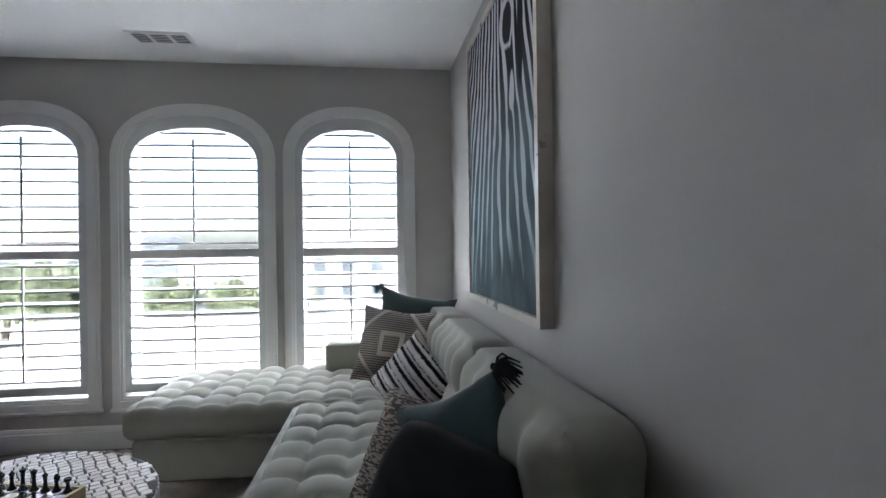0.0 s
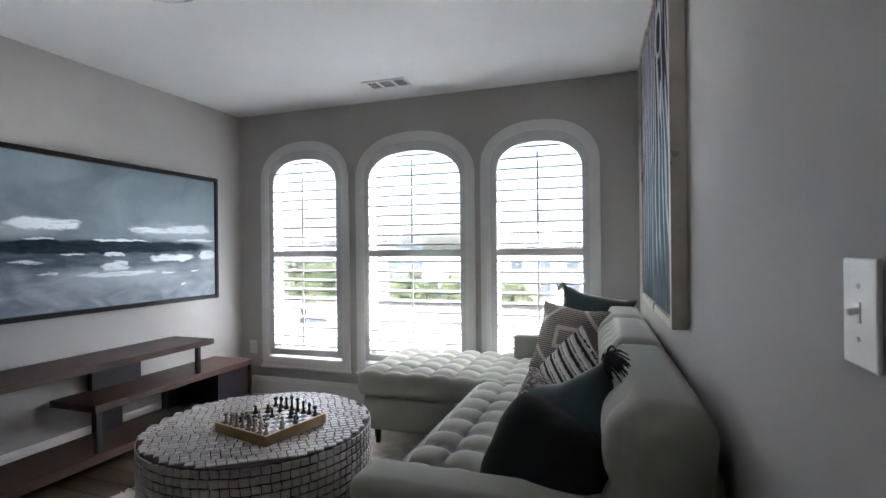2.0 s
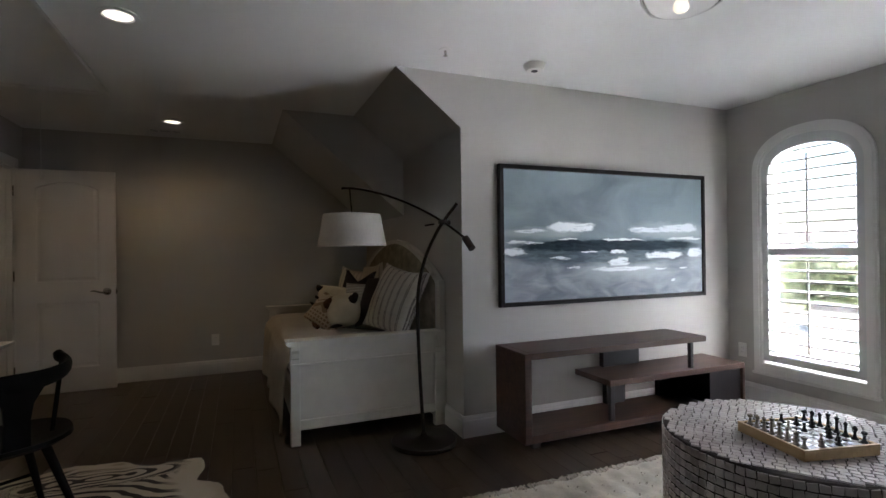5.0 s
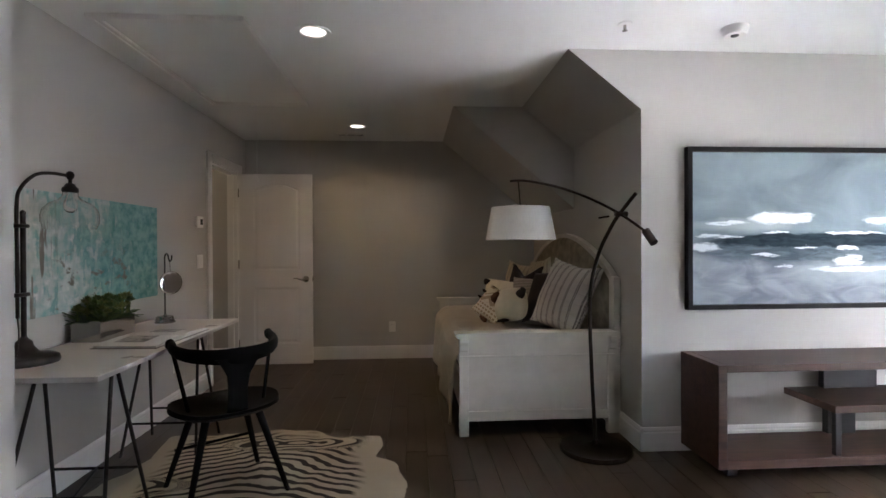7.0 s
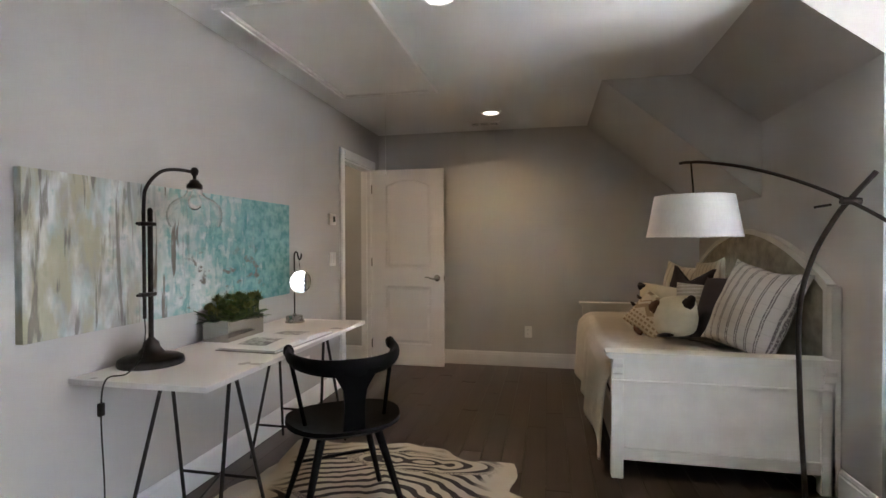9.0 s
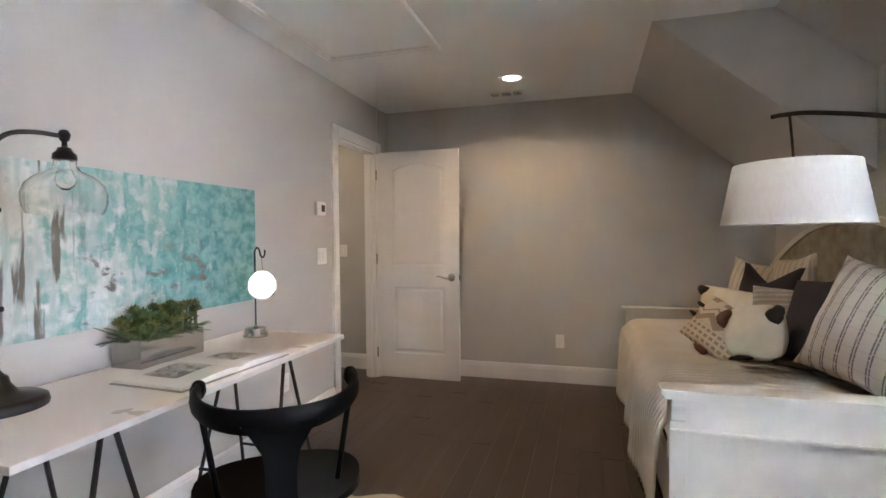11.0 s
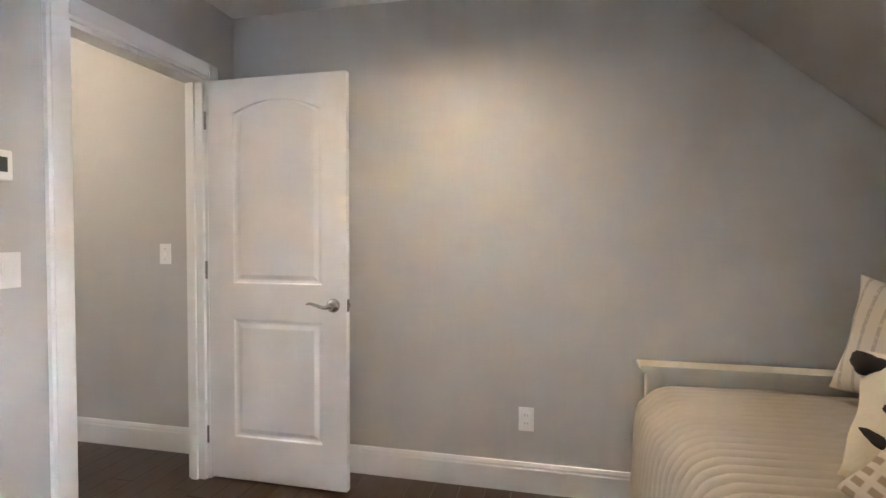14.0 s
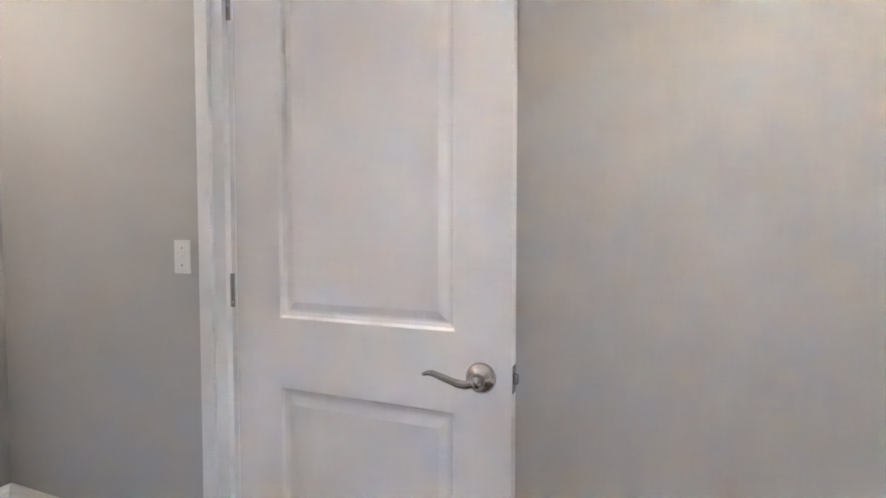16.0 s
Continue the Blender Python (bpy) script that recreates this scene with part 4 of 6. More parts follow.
m, nt, b, tc, sp = nodes_of("stripe_animal_paint", 0.85)
b.inputs["Specular IOR Level"].default_value = 0.15
o, X, Z = tc.outputs["Object"], sp.outputs["X"], sp.outputs["Z"]
wob = M(nt, "MULTIPLY_ADD", M(nt, "SUBTRACT", NZ(nt, o, 2.6, 3, (1, 1, 0.45), 0.4), 0.5), 0.22, M(nt, "SUBTRACT", X, 0.12))
spread = STEP(nt, Z, 0.75, -0.75)
lean_ = M(nt, "MULTIPLY", M(nt, "POWER", spread, 2.0), M(nt, "MULTIPLY", STEP(nt, X, -0.1, 0.45), 0.20))
fan = M(nt, "DIVIDE", M(nt, "SUBTRACT", wob, lean_), M(nt, "MULTIPLY_ADD", spread, 0.75, 0.55))
st = M(nt, "SINE", M(nt, "MULTIPLY", fan, 70))
th2 = M(nt, "MULTIPLY_ADD", NZ(nt, o, 5, 3, (1, 1, 0.35)), 1.5, M(nt, "MULTIPLY_ADD", spread, 0.75, -0.95))
edge = STEP(nt, M(nt, "SUBTRACT", st, th2), 0.0, 0.30)
tips = M(nt, "MULTIPLY_ADD", NZ(nt, o, 9, 3, (1, 1, 0.15)), 0.9, Z)
fade = STEP(nt, tips, -0.10, 0.12)
low_p = MIX(nt, STEP(nt, NZ(nt, o, 4, 5, (1, 1, 0.6), 0.8), 0.3, 0.7), (0.045, 0.068, 0.075), (0.10, 0.145, 0.165))
bk = MIX(nt, STEP(nt, Z, -0.05, 0.35), low_p, (0.012, 0.011, 0.014))
pale = MIX(nt, STEP(nt, Z, -0.3, 0.3), (0.34, 0.43, 0.46), (0.50, 0.50, 0.53))
col = MIX(nt, M(nt, "MULTIPLY", edge, fade), bk, pale)
for cx, cz, rx, rz, c_ in ((0.19, 0.47, 0.085, 0.105, (0.50, 0.50, 0.53)), (0.19, 0.46, 0.050, 0.080, (0.012, 0.012, 0.014)), (0.22, 0.30, 0.045, 0.060, (0.012, 0.012, 0.014)), (0.23, 0.19, 0.040, 0.075, (0.48, 0.48, 0.51)), (0.36, 0.42, 0.035, 0.24, (0.014, 0.013, 0.016))):
    d2 = M(nt, "ADD", M(nt, "POWER", M(nt, "ABSOLUTE", M(nt, "DIVIDE", M(nt, "SUBTRACT", wob, cx - 0.12), rx)), 2.0), M(nt, "POWER", M(nt, "ABSOLUTE", M(nt, "DIVIDE", M(nt, "SUBTRACT", Z, cz), rz)), 2.0))
    col = MIX(nt, STEP(nt, d2, 1.15, 0.85), col, c_)
nt.links.new(col, b.inputs["Base Color"])
ANIMAL = m

m, nt, b, tc, sp = nodes_of("turquoise_abstract_paint", 0.5)
o, X, Z = tc.outputs["Object"], sp.outputs["X"], sp.outputs["Z"]
stroke = NZ(nt, o, 19, 5, (1.1, 1, 0.30), 0.3)
dab = NZ(nt, o, 21, 4, (0.9, 1, 1.1), 0.2, (4, 0, 2))
drift = NZ(nt, o, 3.0, 4, (1.2, 1, 0.7), 0.8, (9, 0, 5))
grad = STEP(nt, M(nt, "MULTIPLY_ADD", M(nt, "SUBTRACT", drift, 0.5), 1.3, X), -0.80, 0.85)
level = M(nt, "ADD", M(nt, "ADD", M(nt, "MULTIPLY", stroke, 0.8), M(nt, "MULTIPLY", dab, 0.6)), M(nt, "MULTIPLY", grad, 0.55))
teal = MIX(nt, STEP(nt, dab, 0.35, 0.65), (0.06, 0.25, 0.26), (0.22, 0.43, 0.42))
pale = MIX(nt, STEP(nt, stroke, 0.38, 0.62), (0.40, 0.50, 0.49), (0.70, 0.72, 0.70))
col = MIX(nt, STEP(nt, level, 0.88, 1.06), pale, teal)
warm = M(nt, "MULTIPLY", STEP(nt, NZ(nt, o, 11, 5, (1.2, 1, 0.45), 0.2, (2, 0, 3)), 0.46, 0.60), STEP(nt, X, -0.25, -0.60))
drab = M(nt, "MULTIPLY", STEP(nt, NZ(nt, o, 9, 5, (1.3, 1, 0.5), 0.2, (12, 0, 6)), 0.45, 0.60), STEP(nt, X, -0.20, -0.50))
col = MIX(nt, M(nt, "MULTIPLY", drab, 0.8), col, (0.33, 0.31, 0.28))
col = MIX(nt, M(nt, "MULTIPLY", warm, 0.75), col, (0.42, 0.39, 0.24))
bark = M(nt, "MULTIPLY", STEP(nt, NZ(nt, o, 11.0, 6, (2.2, 1, 0.28), 0.3, (1, 0, 8)), 0.57, 0.63), M(nt, "MAXIMUM", BAND(nt, X, -0.28, 0.10, 0.12), M(nt, "MULTIPLY", STEP(nt, X, -0.35, -0.5), 0.8)))
fleck = M(nt, "MULTIPLY", STEP(nt, NZ(nt, o, 14, 5, (0.8, 1, 1.5), 0.3, (6, 0, 1)), 0.58, 0.66), M(nt, "MULTIPLY", STEP(nt, Z, 0.06, -0.08), BAND(nt, X, 0.20, 0.32, 0.10)))
col = MIX(nt, M(nt, "MAXIMUM", bark, fleck), col, MIX(nt, stroke, (0.05, 0.045, 0.04), (0.26, 0.24, 0.20)))
nt.links.new(col, b.inputs["Base Color"])
BUMP(nt, b, M(nt, "ADD", stroke, dab), 0.5, 0.003)
TURQ = m

FRAMED = mat("dark_frame_wood", (0.010, 0.008, 0.009), 0.55, 0.2, 12, Specular_IOR_Level=0.25)
FRAMEP = mat("champagne_frame", (0.55, 0.50, 0.43), 0.3, 0.06, 15, metal=0.25)


def picture(name, label, m, w, h, depth, fw, fmat, cmat, lip=0.004):
    p = tagged(new(name), label, "painting")
    if not fw:
        bm = B()
        box(bm, -w / 2 + 0.02, -0.012, -h / 2 + 0.02, w / 2 - 0.02, 0, h / 2 - 0.02)
        part("stretcher", bm, PALEW, p)
    p.matrix_world = m
    if fw:
        bm = B()
        a, b2 = w / 2, h / 2
        o = [(-a, -b2), (a, -b2), (a, b2), (-a, b2)]
        i = [(-a + fw, -b2 + fw), (a - fw, -b2 + fw), (a - fw, b2 - fw), (-a + fw, b2 - fw)]
        ring(bm, o, i, -depth, 0)
        part("frame", bm, fmat, p)
    bm = B()
    g = fw + (0.004 if fw else 0)
    box(bm, -w / 2 + g, -depth + lip, -h / 2 + g, w / 2 - g, -0.002, h / 2 - g, 0.002 if not fw else 0)
    part("canvas", bm, cmat, p)
    return p


picture("seascape_painting", "wide grey-blue abstract seascape in a dark frame", Matrix.Translation((XW, 2.003, 1.363)) @ Matrix.Rotation(radians(90), 4, "Z"), 1.94, 0.995, 0.045, 0.028, FRAMED, SEA, 0.010)
picture("zebra_painting", "tall framed painting of pale and dark animal stripes", Matrix.Translation((east(1.96) - 0.003, 1.96, 1.632)) @ Matrix.Rotation(radians(-87.95), 4, "Z"), 1.08, 1.31, 0.05, 0.03, FRAMEP, ANIMAL, 0.008)
picture("abstract_painting", "long unframed turquoise and white abstract canvas", Matrix.Translation((-3.18, YS, 1.235)) @ Matrix.Rotation(radians(180), 4, "Z"), 1.83, 0.62, 0.035, 0, None, TURQ, 0.0)

# ---- media console ----
c = thing("media_console", (-3.19, 1.96, 0), "low walnut media console with offset shelves and black supports", "console table")
CO = Vector((-3.19, 1.96, 0))
BLACKP = mat("black_lacquer", (0.015, 0.012, 0.014), 0.4, 0.2, 8)


def cpart(name, x0, y0, z0, x1, y1, z1, material, bevel=0.003, label=""):
    bm = B()
    box(bm, x0 - CO.x, y0 - CO.y, z0, x1 - CO.x, y1 - CO.y, z1, bevel)
    return part(name, bm, material, c, label)


cpart("side_panel", -3.38, 0.995, 0.05, -3.0, 1.045, 0.613, WALNUT)
cpart("top", -3.38, 1.045, 0.573, -3.0, 2.545, 0.613, WALNUT)
cpart("bottom_shelf", -3.38, 1.045, 0.05, -3.0, 2.935, 0.098, WALNUT)
cpart("middle_shelf", -3.38, 1.655, 0.338, -3.0, 2.935, 0.378, WALNUT)
cpart("end_block", -3.38, 2.60, 0.098, -3.02, 2.925, 0.338, BLACKP, label="dark closed end block")
cpart("end_panel", -3.385, 2.925, 0.05, -3.0, 2.95, 0.378, WALNUT)
cpart("post", -3.05, 1.675, 0.098, -3.02, 1.71, 0.338, BLACKP, label="black steel post")
cpart("post", -3.06, 2.42, 0.378, -3.03, 2.45, 0.573, BLACKP, label="black steel post")
cpart("back_panel", -3.375, 1.875, 0.378, -3.33, 2.22, 0.573, BLACKP, label="black back panel")
cpart("back_panel", -3.375, 1.90, 0.098, -3.33, 2.08, 0.338, BLACKP, label="black back panel")
cpart("back_panel", -3.375, 2.42, 0.098, -3.33, 2.60, 0.338, BLACKP, label="black back panel")
for y in (1.10, 2.86):
    for x in (-3.33, -3.06):
        cpart("foot", x - 0.02, y - 0.03, 0.0, x + 0.02, y + 0.03, 0.05, BLACKP)

# ---- shaggy rug ----
RUG = mat("cream_wool", (0.50, 0.46, 0.40), 0.95, 0.18, 8, 0.8, 90, fine=0.5)
rug = thing("wool_rug", (-1.6, 1.9, 0.0), "cream shaggy wool rug with a ragged edge under the round table", "rug")
bm = B()
r = random.Random(5)
x0, x1, y0, y1 = -2.60, -0.55, 0.30, 3.18
nx, ny = 82, 116
gr = []
for i in range(nx + 1):
    row = []
    for j in range(ny + 1):
        e = i in (0, nx) or j in (0, ny)
        x, y = x0 + (x1 - x0) * i / nx + r.uniform(-0.009, 0.009), y0 + (y1 - y0) * j / ny + r.uniform(-0.009, 0.009)
        row.append(bm.verts.new((x + 1.6, y - 1.9, 0.002 if e else 0.012 + 0.012 * r.random() + 0.004 * math.sin(j * 1.3))))
    gr.append(row)
for i in range(nx):
    for j in range(ny):
        bm.faces.new((gr[i][j], gr[i + 1][j], gr[i + 1][j + 1], gr[i][j + 1]))
part("rug_top", bm, RUG, rug, smooth=40)
bm = B()
for k in range(2600):
    side = r.random()
    if side < 0.42:
        x, y, dx, dy = x0 + r.uniform(-0.004, 0.03), r.uniform(y0, y1), -1, 0
    elif side < 0.6:
        x, y, dx, dy = r.uniform(x0, x1), y0 + r.uniform(0, 0.03), 0, -1
    elif side < 0.75:
        x, y, dx, dy = r.uniform(x0, x1), y1 - r.uniform(0, 0.03), 0, 1
    else:
        x, y, dx, dy = r.uniform(x0, -1.9), r.uniform(y0, y1), r.uniform(-1, 1), r.uniform(-1, 1)
    s = r.uniform(0.014, 0.032)
    p = Vector((x + 1.6, y - 1.9, 0.014))
    d = Vector((dx + r.uniform(-0.6, 0.6), dy + r.uniform(-0.6, 0.6), 0)).normalized() * s
    w = Vector((-d.y, d.x, 0)).normalized() * 0.0035
    q = [p - w, p + w, p + d * 0.6 + w + Vector((0, 0, 0.010)), p + d + Vector((0, 0, -0.008)), p + d * 0.6 - w + Vector((0, 0, 0.010))]
    bm.faces.new([bm.verts.new(v) for v in q])
part("fringe", bm, RUG, rug, kind="stuff")

# ---- round tiled table ----
TC, TR, TH = Vector((-1.685, 1.435, 0)), 0.475, 0.503
GROUT = mat("dark_grout", (0.045, 0.036, 0.032), 0.85, 0.2, 30, 0.3, 200)
m, nt, b, tc, sp = nodes_of("shell_tile", 0.38)
oi = nt.nodes.new("ShaderNodeObjectInfo")
ge = nt.nodes.new("ShaderNodeNewGeometry")
rnd = M(nt, "FRACT", M(nt, "ADD", oi.outputs["Random"], M(nt, "MULTIPLY", ge.outputs["Random Per Island"], 0.999)))
col = MIX(nt, rnd, (0.36, 0.32, 0.31), (0.60, 0.57, 0.55))
col = MIX(nt, STEP(nt, NZ(nt, tc.outputs["Object"], 140, 3), 0.35, 0.75), col, (0.50, 0.45, 0.42))
nt.links.new(col, b.inputs["Base Color"])
TILE = m
tb = thing("drum_coffee_table", tuple(TC), "round drum coffee table covered in pale shell tiles with dark joints", "coffee table")
bm = B()
lathe(bm, [(0, 0.012), (TR - 0.03, 0.012), (TR - 0.012, 0.03), (TR - 0.004, 0.04), (TR - 0.004, TH - 0.01), (TR - 0.01, TH - 0.004), (0, TH - 0.004)], 72)
part("drum", bm, GROUT, tb, smooth=40)
bm = B()
lathe(bm, [(0, 0), (TR - 0.05, 0), (TR - 0.05, 0.013), (0, 0.013)], 40)
part("plinth", bm, BLACKP, tb)
r = random.Random(9)
TW = 0.0315


def tile_mesh(bm, m, w, h, jit=None):
    t = 0.0045
    c = [(-w / 2, -h / 2), (w / 2, -h / 2), (w / 2, h / 2), (-w / 2, h / 2)]
    if jit:
        c = [(a + jit.uniform(-0.002, 0.002), b2 + jit.uniform(-0.002, 0.002)) for a, b2 in c]
    lo = [bm.verts.new(m @ Vector((a, b2, 0))) for a, b2 in c]
    hi = [bm.verts.new(m @ Vector((a * 0.9, b2 * 0.9, t))) for a, b2 in c]
    for i in range(4):
        j = (i + 1) % 4
        bm.faces.new((lo[i], lo[j], hi[j], hi[i]))
    bm.faces.new(hi)


spots = []
p = 0.0345
n = int(TR / p) + 1
for j in range(-n, n + 1):
    sh = r.uniform(-0.3, 0.3) * p
    for i in range(-n, n + 1):
        x, y = i * p + sh, j * p * 0.86
        if math.hypot(x, y) < TR - 0.017:
            m4 = Matrix.Translation((x, y, TH - 0.0045)) @ Matrix.Rotation(r.uniform(-0.10, 0.10), 4, "Z") @ Matrix.Rotation(r.uniform(-0.04, 0.04), 4, "X")
            m4 = Matrix.Rotation(radians(35), 4, "Z") @ m4
            q = m4.translation
            spots.append((q.x * 0.25 - q.y, m4, p * r.uniform(0.84, 0.94), p * r.uniform(0.70, 0.78)))
na = 86
for k in range(14):
    off = r.uniform(0, 1)
    for i in range(na):
        a = 2 * math.pi * (i + off * 0.3) / na
        z = 0.035 + (k + 0.5) * 0.0329
        out = Vector((math.cos(a), math.sin(a), 0))
        m4 = Matrix.Translation(out * (TR - 0.0045) + Vector((0, 0, z))) @ out.to_track_quat("Z", "Y").to_matrix().to_4x4() @ Matrix.Rotation(r.uniform(-0.08, 0.08), 4, "Z")
        spots.append((math.cos(a) * 0.3 * TR - math.sin(a) * TR - (0.25 if z < 0.3 else 0), m4, 0.0335 * r.uniform(0.78, 0.90), 0.0325 * r.uniform(0.72, 0.84)))
spots.sort(key=lambda s: -s[0])
shapes = []
for k in range(8):
    bm = B()
    tile_mesh(bm, Matrix.Identity(4), 0.0312, 0.0272, r)
    ob = part("tile", bm, TILE, tb)
    ob.matrix_basis = spots[k][1]
    shapes.append(ob.data)
for s in spots[8:300]:
    ob = new("tile", r.choice(shapes))
    ob.parent = tb
    ob.matrix_basis = s[1]
bm = B()
for s in spots[300:]:
    tile_mesh(bm, s[1], s[2], s[3], r)
part("tiling", bm, TILE, tb, kind="stuff")

# ---- chess set ----
CB = thing("chess_board", (-1.61, 1.41, TH), "pale wooden chess board box on the round table", "chess board", turn=0)
CB.matrix_world = Matrix.Translation((-1.592, 1.385, TH)) @ Matrix.Rotation(radians(-13), 4, "Z")
bs = 0.158
bm = B()
box(bm, -bs, -bs, 0.0, bs, bs, 0.034, 0.002)
part("box", bm, PALEW, CB)
bm = B()
ring(bm, [(-bs, -bs), (bs, -bs), (bs, bs), (-bs, bs)], [(-bs + 0.012, -bs + 0.012), (bs - 0.012, -bs + 0.012), (bs - 0.012, bs - 0.012), (-bs + 0.012, bs - 0.012)], 0.034, 0.040, "XY")
part("rim", bm, PALEW, CB)
LSQ = mat("light_square", (0.62, 0.60, 0.57), 0.2, 0.05, 30)
DSQ = mat("dark_square", (0.10, 0.085, 0.07), 0.25, 0.1, 30)
sq = (bs - 0.013) / 4
for i in range(8):
    for j in range(8):
        bm = B()
        box(bm, -4 * sq + i * sq + 0.0003, -4 * sq + j * sq + 0.0003, 0.034, -4 * sq + (i + 1) * sq - 0.0003, -4 * sq + (j + 1) * sq - 0.0003, 0.0352)
        part("square", bm, LSQ if (i + j) % 2 else DSQ, CB)
CBLK = mat("black_chess_wood", (0.012, 0.011, 0.012), 0.3, 0.2, 30)
CWHT = mat("silver_chess_metal", (0.30, 0.26, 0.21), 0.32, 0.1, 30, metal=0.6)
KINDS = {"pawn": (0.030, []), "rook": (0.036, [(0.0095, 0.80), (0.0095, 1.0), (0.0065, 1.0), (0.0065, 0.93), (0, 0.93)]), "knight": (0.042, None), "bishop": (0.048, [(0.006, 0.78), (0.0078, 0.86), (0.003, 0.97), (0.0025, 1.0), (0, 1.0)]),
         "queen": (0.056, [(0.006, 0.78), (0.0095, 0.92), (0.006, 0.93), (0.003, 0.98), (0, 1.0)]), "king": (0.062, [(0.0065, 0.76), (0.0088, 0.88), (0.004, 0.90), (0, 0.90)])}
first = {}
cell = lambda i, j: Vector((-4 * sq + (i + 0.5) * sq, -4 * sq + (j + 0.5) * sq, 0.0352))
back = ("rook", "knight", "bishop", "queen", "king", "bishop", "knight", "rook")
played = random.Random(12)
layout = [(k, 7, i, CBLK, "black") for i, k in enumerate(back)] + [("pawn", 6 - played.choice((0, 0, 1, 2)), i, CBLK, "black") for i in range(8)]
layout += [(k, 0, i, CWHT, "silver") for i, k in enumerate(back)] + [("pawn", 1 + played.choice((0, 0, 1, 2)), i, CWHT, "silver") for i in range(8)]
for kind_, col_, row_, mt, cn in layout:
    at = CB.matrix_world @ cell(7 - row_, col_)
    at.z = TH + 0.0353
    key = (kind_, cn)
    if key in first:
        copy_thing(first[key], Matrix.Translation(at))
        continue
    h, head = KINDS[kind_]
    h *= 1.12
    t = thing("chess_" + kind_, tuple(at), f"small {cn} chess {kind_} standing on the board", "chess piece", f"{cn} chess pieces")
    bm = B()
    prof = [(0, 0), (0.0115, 0), (0.0118, 0.004), (0.009, 0.007), (0.006, 0.012), (0.0042, h * 0.55), (0.0062, h * 0.66), (0.0042, h * 0.70)]
    if kind_ == "pawn":
        prof += [(0.0035, h * 0.72), (0.006, h * 0.82), (0.006, h * 0.9), (0.003, h * 0.99), (0, h)]
    elif head:
        prof += [(a, z * h) for a, z in head]
    else:
        prof += [(0.005, h * 0.72), (0, h * 0.73)]
    lathe(bm, [(a * 1.05, z) for a, z in prof], 12)
    part("body", bm, mt, t, smooth=50)
    if kind_ == "knight":
        bm = B()
        tube(bm, [(0, 0.003, h * 0.68), (0, 0.004, h * 0.84), (0, 0.0, h * 0.96), (0, -0.008, h * 0.86)], [0.0075, 0.008, 0.0065, 0.0035], 8)
        part("horse_head", bm, mt, t, smooth=60)
    if kind_ == "king":
        bm = B()
        box(bm, -0.001, -0.001, h * 0.89, 0.001, 0.001, h)
        box(bm, -0.003, -0.001, h * 0.93, 0.003, 0.001, h * 0.955)
        part("cross", bm, mt, t)
    first[key] = t

# ---- daybed ----
BEDP = mat("cream_bed_paint", (0.61, 0.59, 0.535), 0.5, 0.06, 8, 0.1, 80, fine=0.2)
UPH = mat("beige_upholstery", (0.27, 0.245, 0.18), 0.9, 0.30, 13, 0.4, 300)
BO = Vector((-4.88, 0.2, 0))
bed = thing("daybed", tuple(BO), "cream painted daybed with panelled ends and an arched upholstered back", "daybed")


def bpart(name, bm, material=BEDP, parent=None, label="", smooth=0.0):
    bmesh.ops.translate(bm, verts=bm.verts, vec=-BO)
    return part(name, bm, material, parent or bed, label, smooth)


Y0, Y1 = -0.335, 0.745
for xo, s in ((-3.70, 1), (-6.045, -1)):
    f = xo
    bk = xo - s * 0.055
    for a, b2 in ((Y0, Y0 + 0.062), (Y1 - 0.075, Y1 - 0.012)):
        bm = B()
        box(bm, min(f, bk), a, 0, max(f, bk), b2, 0.655, 0.003)
        bpart("end_post", bm)
    bm = B()
    box(bm, min(f, bk) + 0.006, Y0 + 0.06, 0.10, max(f, bk) - 0.006, Y1 - 0.07, 0.165, 0.003)
    bpart("bottom_rail", bm)
    bm = B()
    box(bm, min(f, bk) + 0.004, Y0 + 0.012, 0.53, max(f, bk) - 0.004, Y1 - 0.02, 0.655, 0.003)
    box(bm, min(f, bk) - (0.012 if s < 0 else -0.0), Y0 + 0.005, 0.525, max(f, bk) + (0.012 if s > 0 else 0), Y1 - 0.03, 0.537, 0.003)
    bpart("upper_rail", bm)
    bm = B()
    box(bm, xo - s * 0.040, Y0 + 0.06, 0.16, xo - s * 0.018, Y1 - 0.07, 0.53)
    bpart("end_panel", bm)
    bm = B()
    prism(bm, [(Y0 - 0.03, 0.688), (Y0 - 0.03, 0.672), (Y0 - 0.012, 0.655), (Y1 - 0.01, 0.655), (Y1 - 0.01, 0.688)], min(f, bk) - 0.03, max(f, bk) + 0.03, "YZ")
    bpart("cap_rail", bm)
for y in (Y0 + 0.031, Y1 - 0.044):
    bm = B()
    prism(bm, [(-3.696, 0.654), (-3.672, 0.654), (-3.674, 0.628), (-3.684, 0.606), (-3.686, 0.575), (-3.696, 0.565)], y - 0.024, y + 0.024, "XZ")
    bpart("bracket", bm)
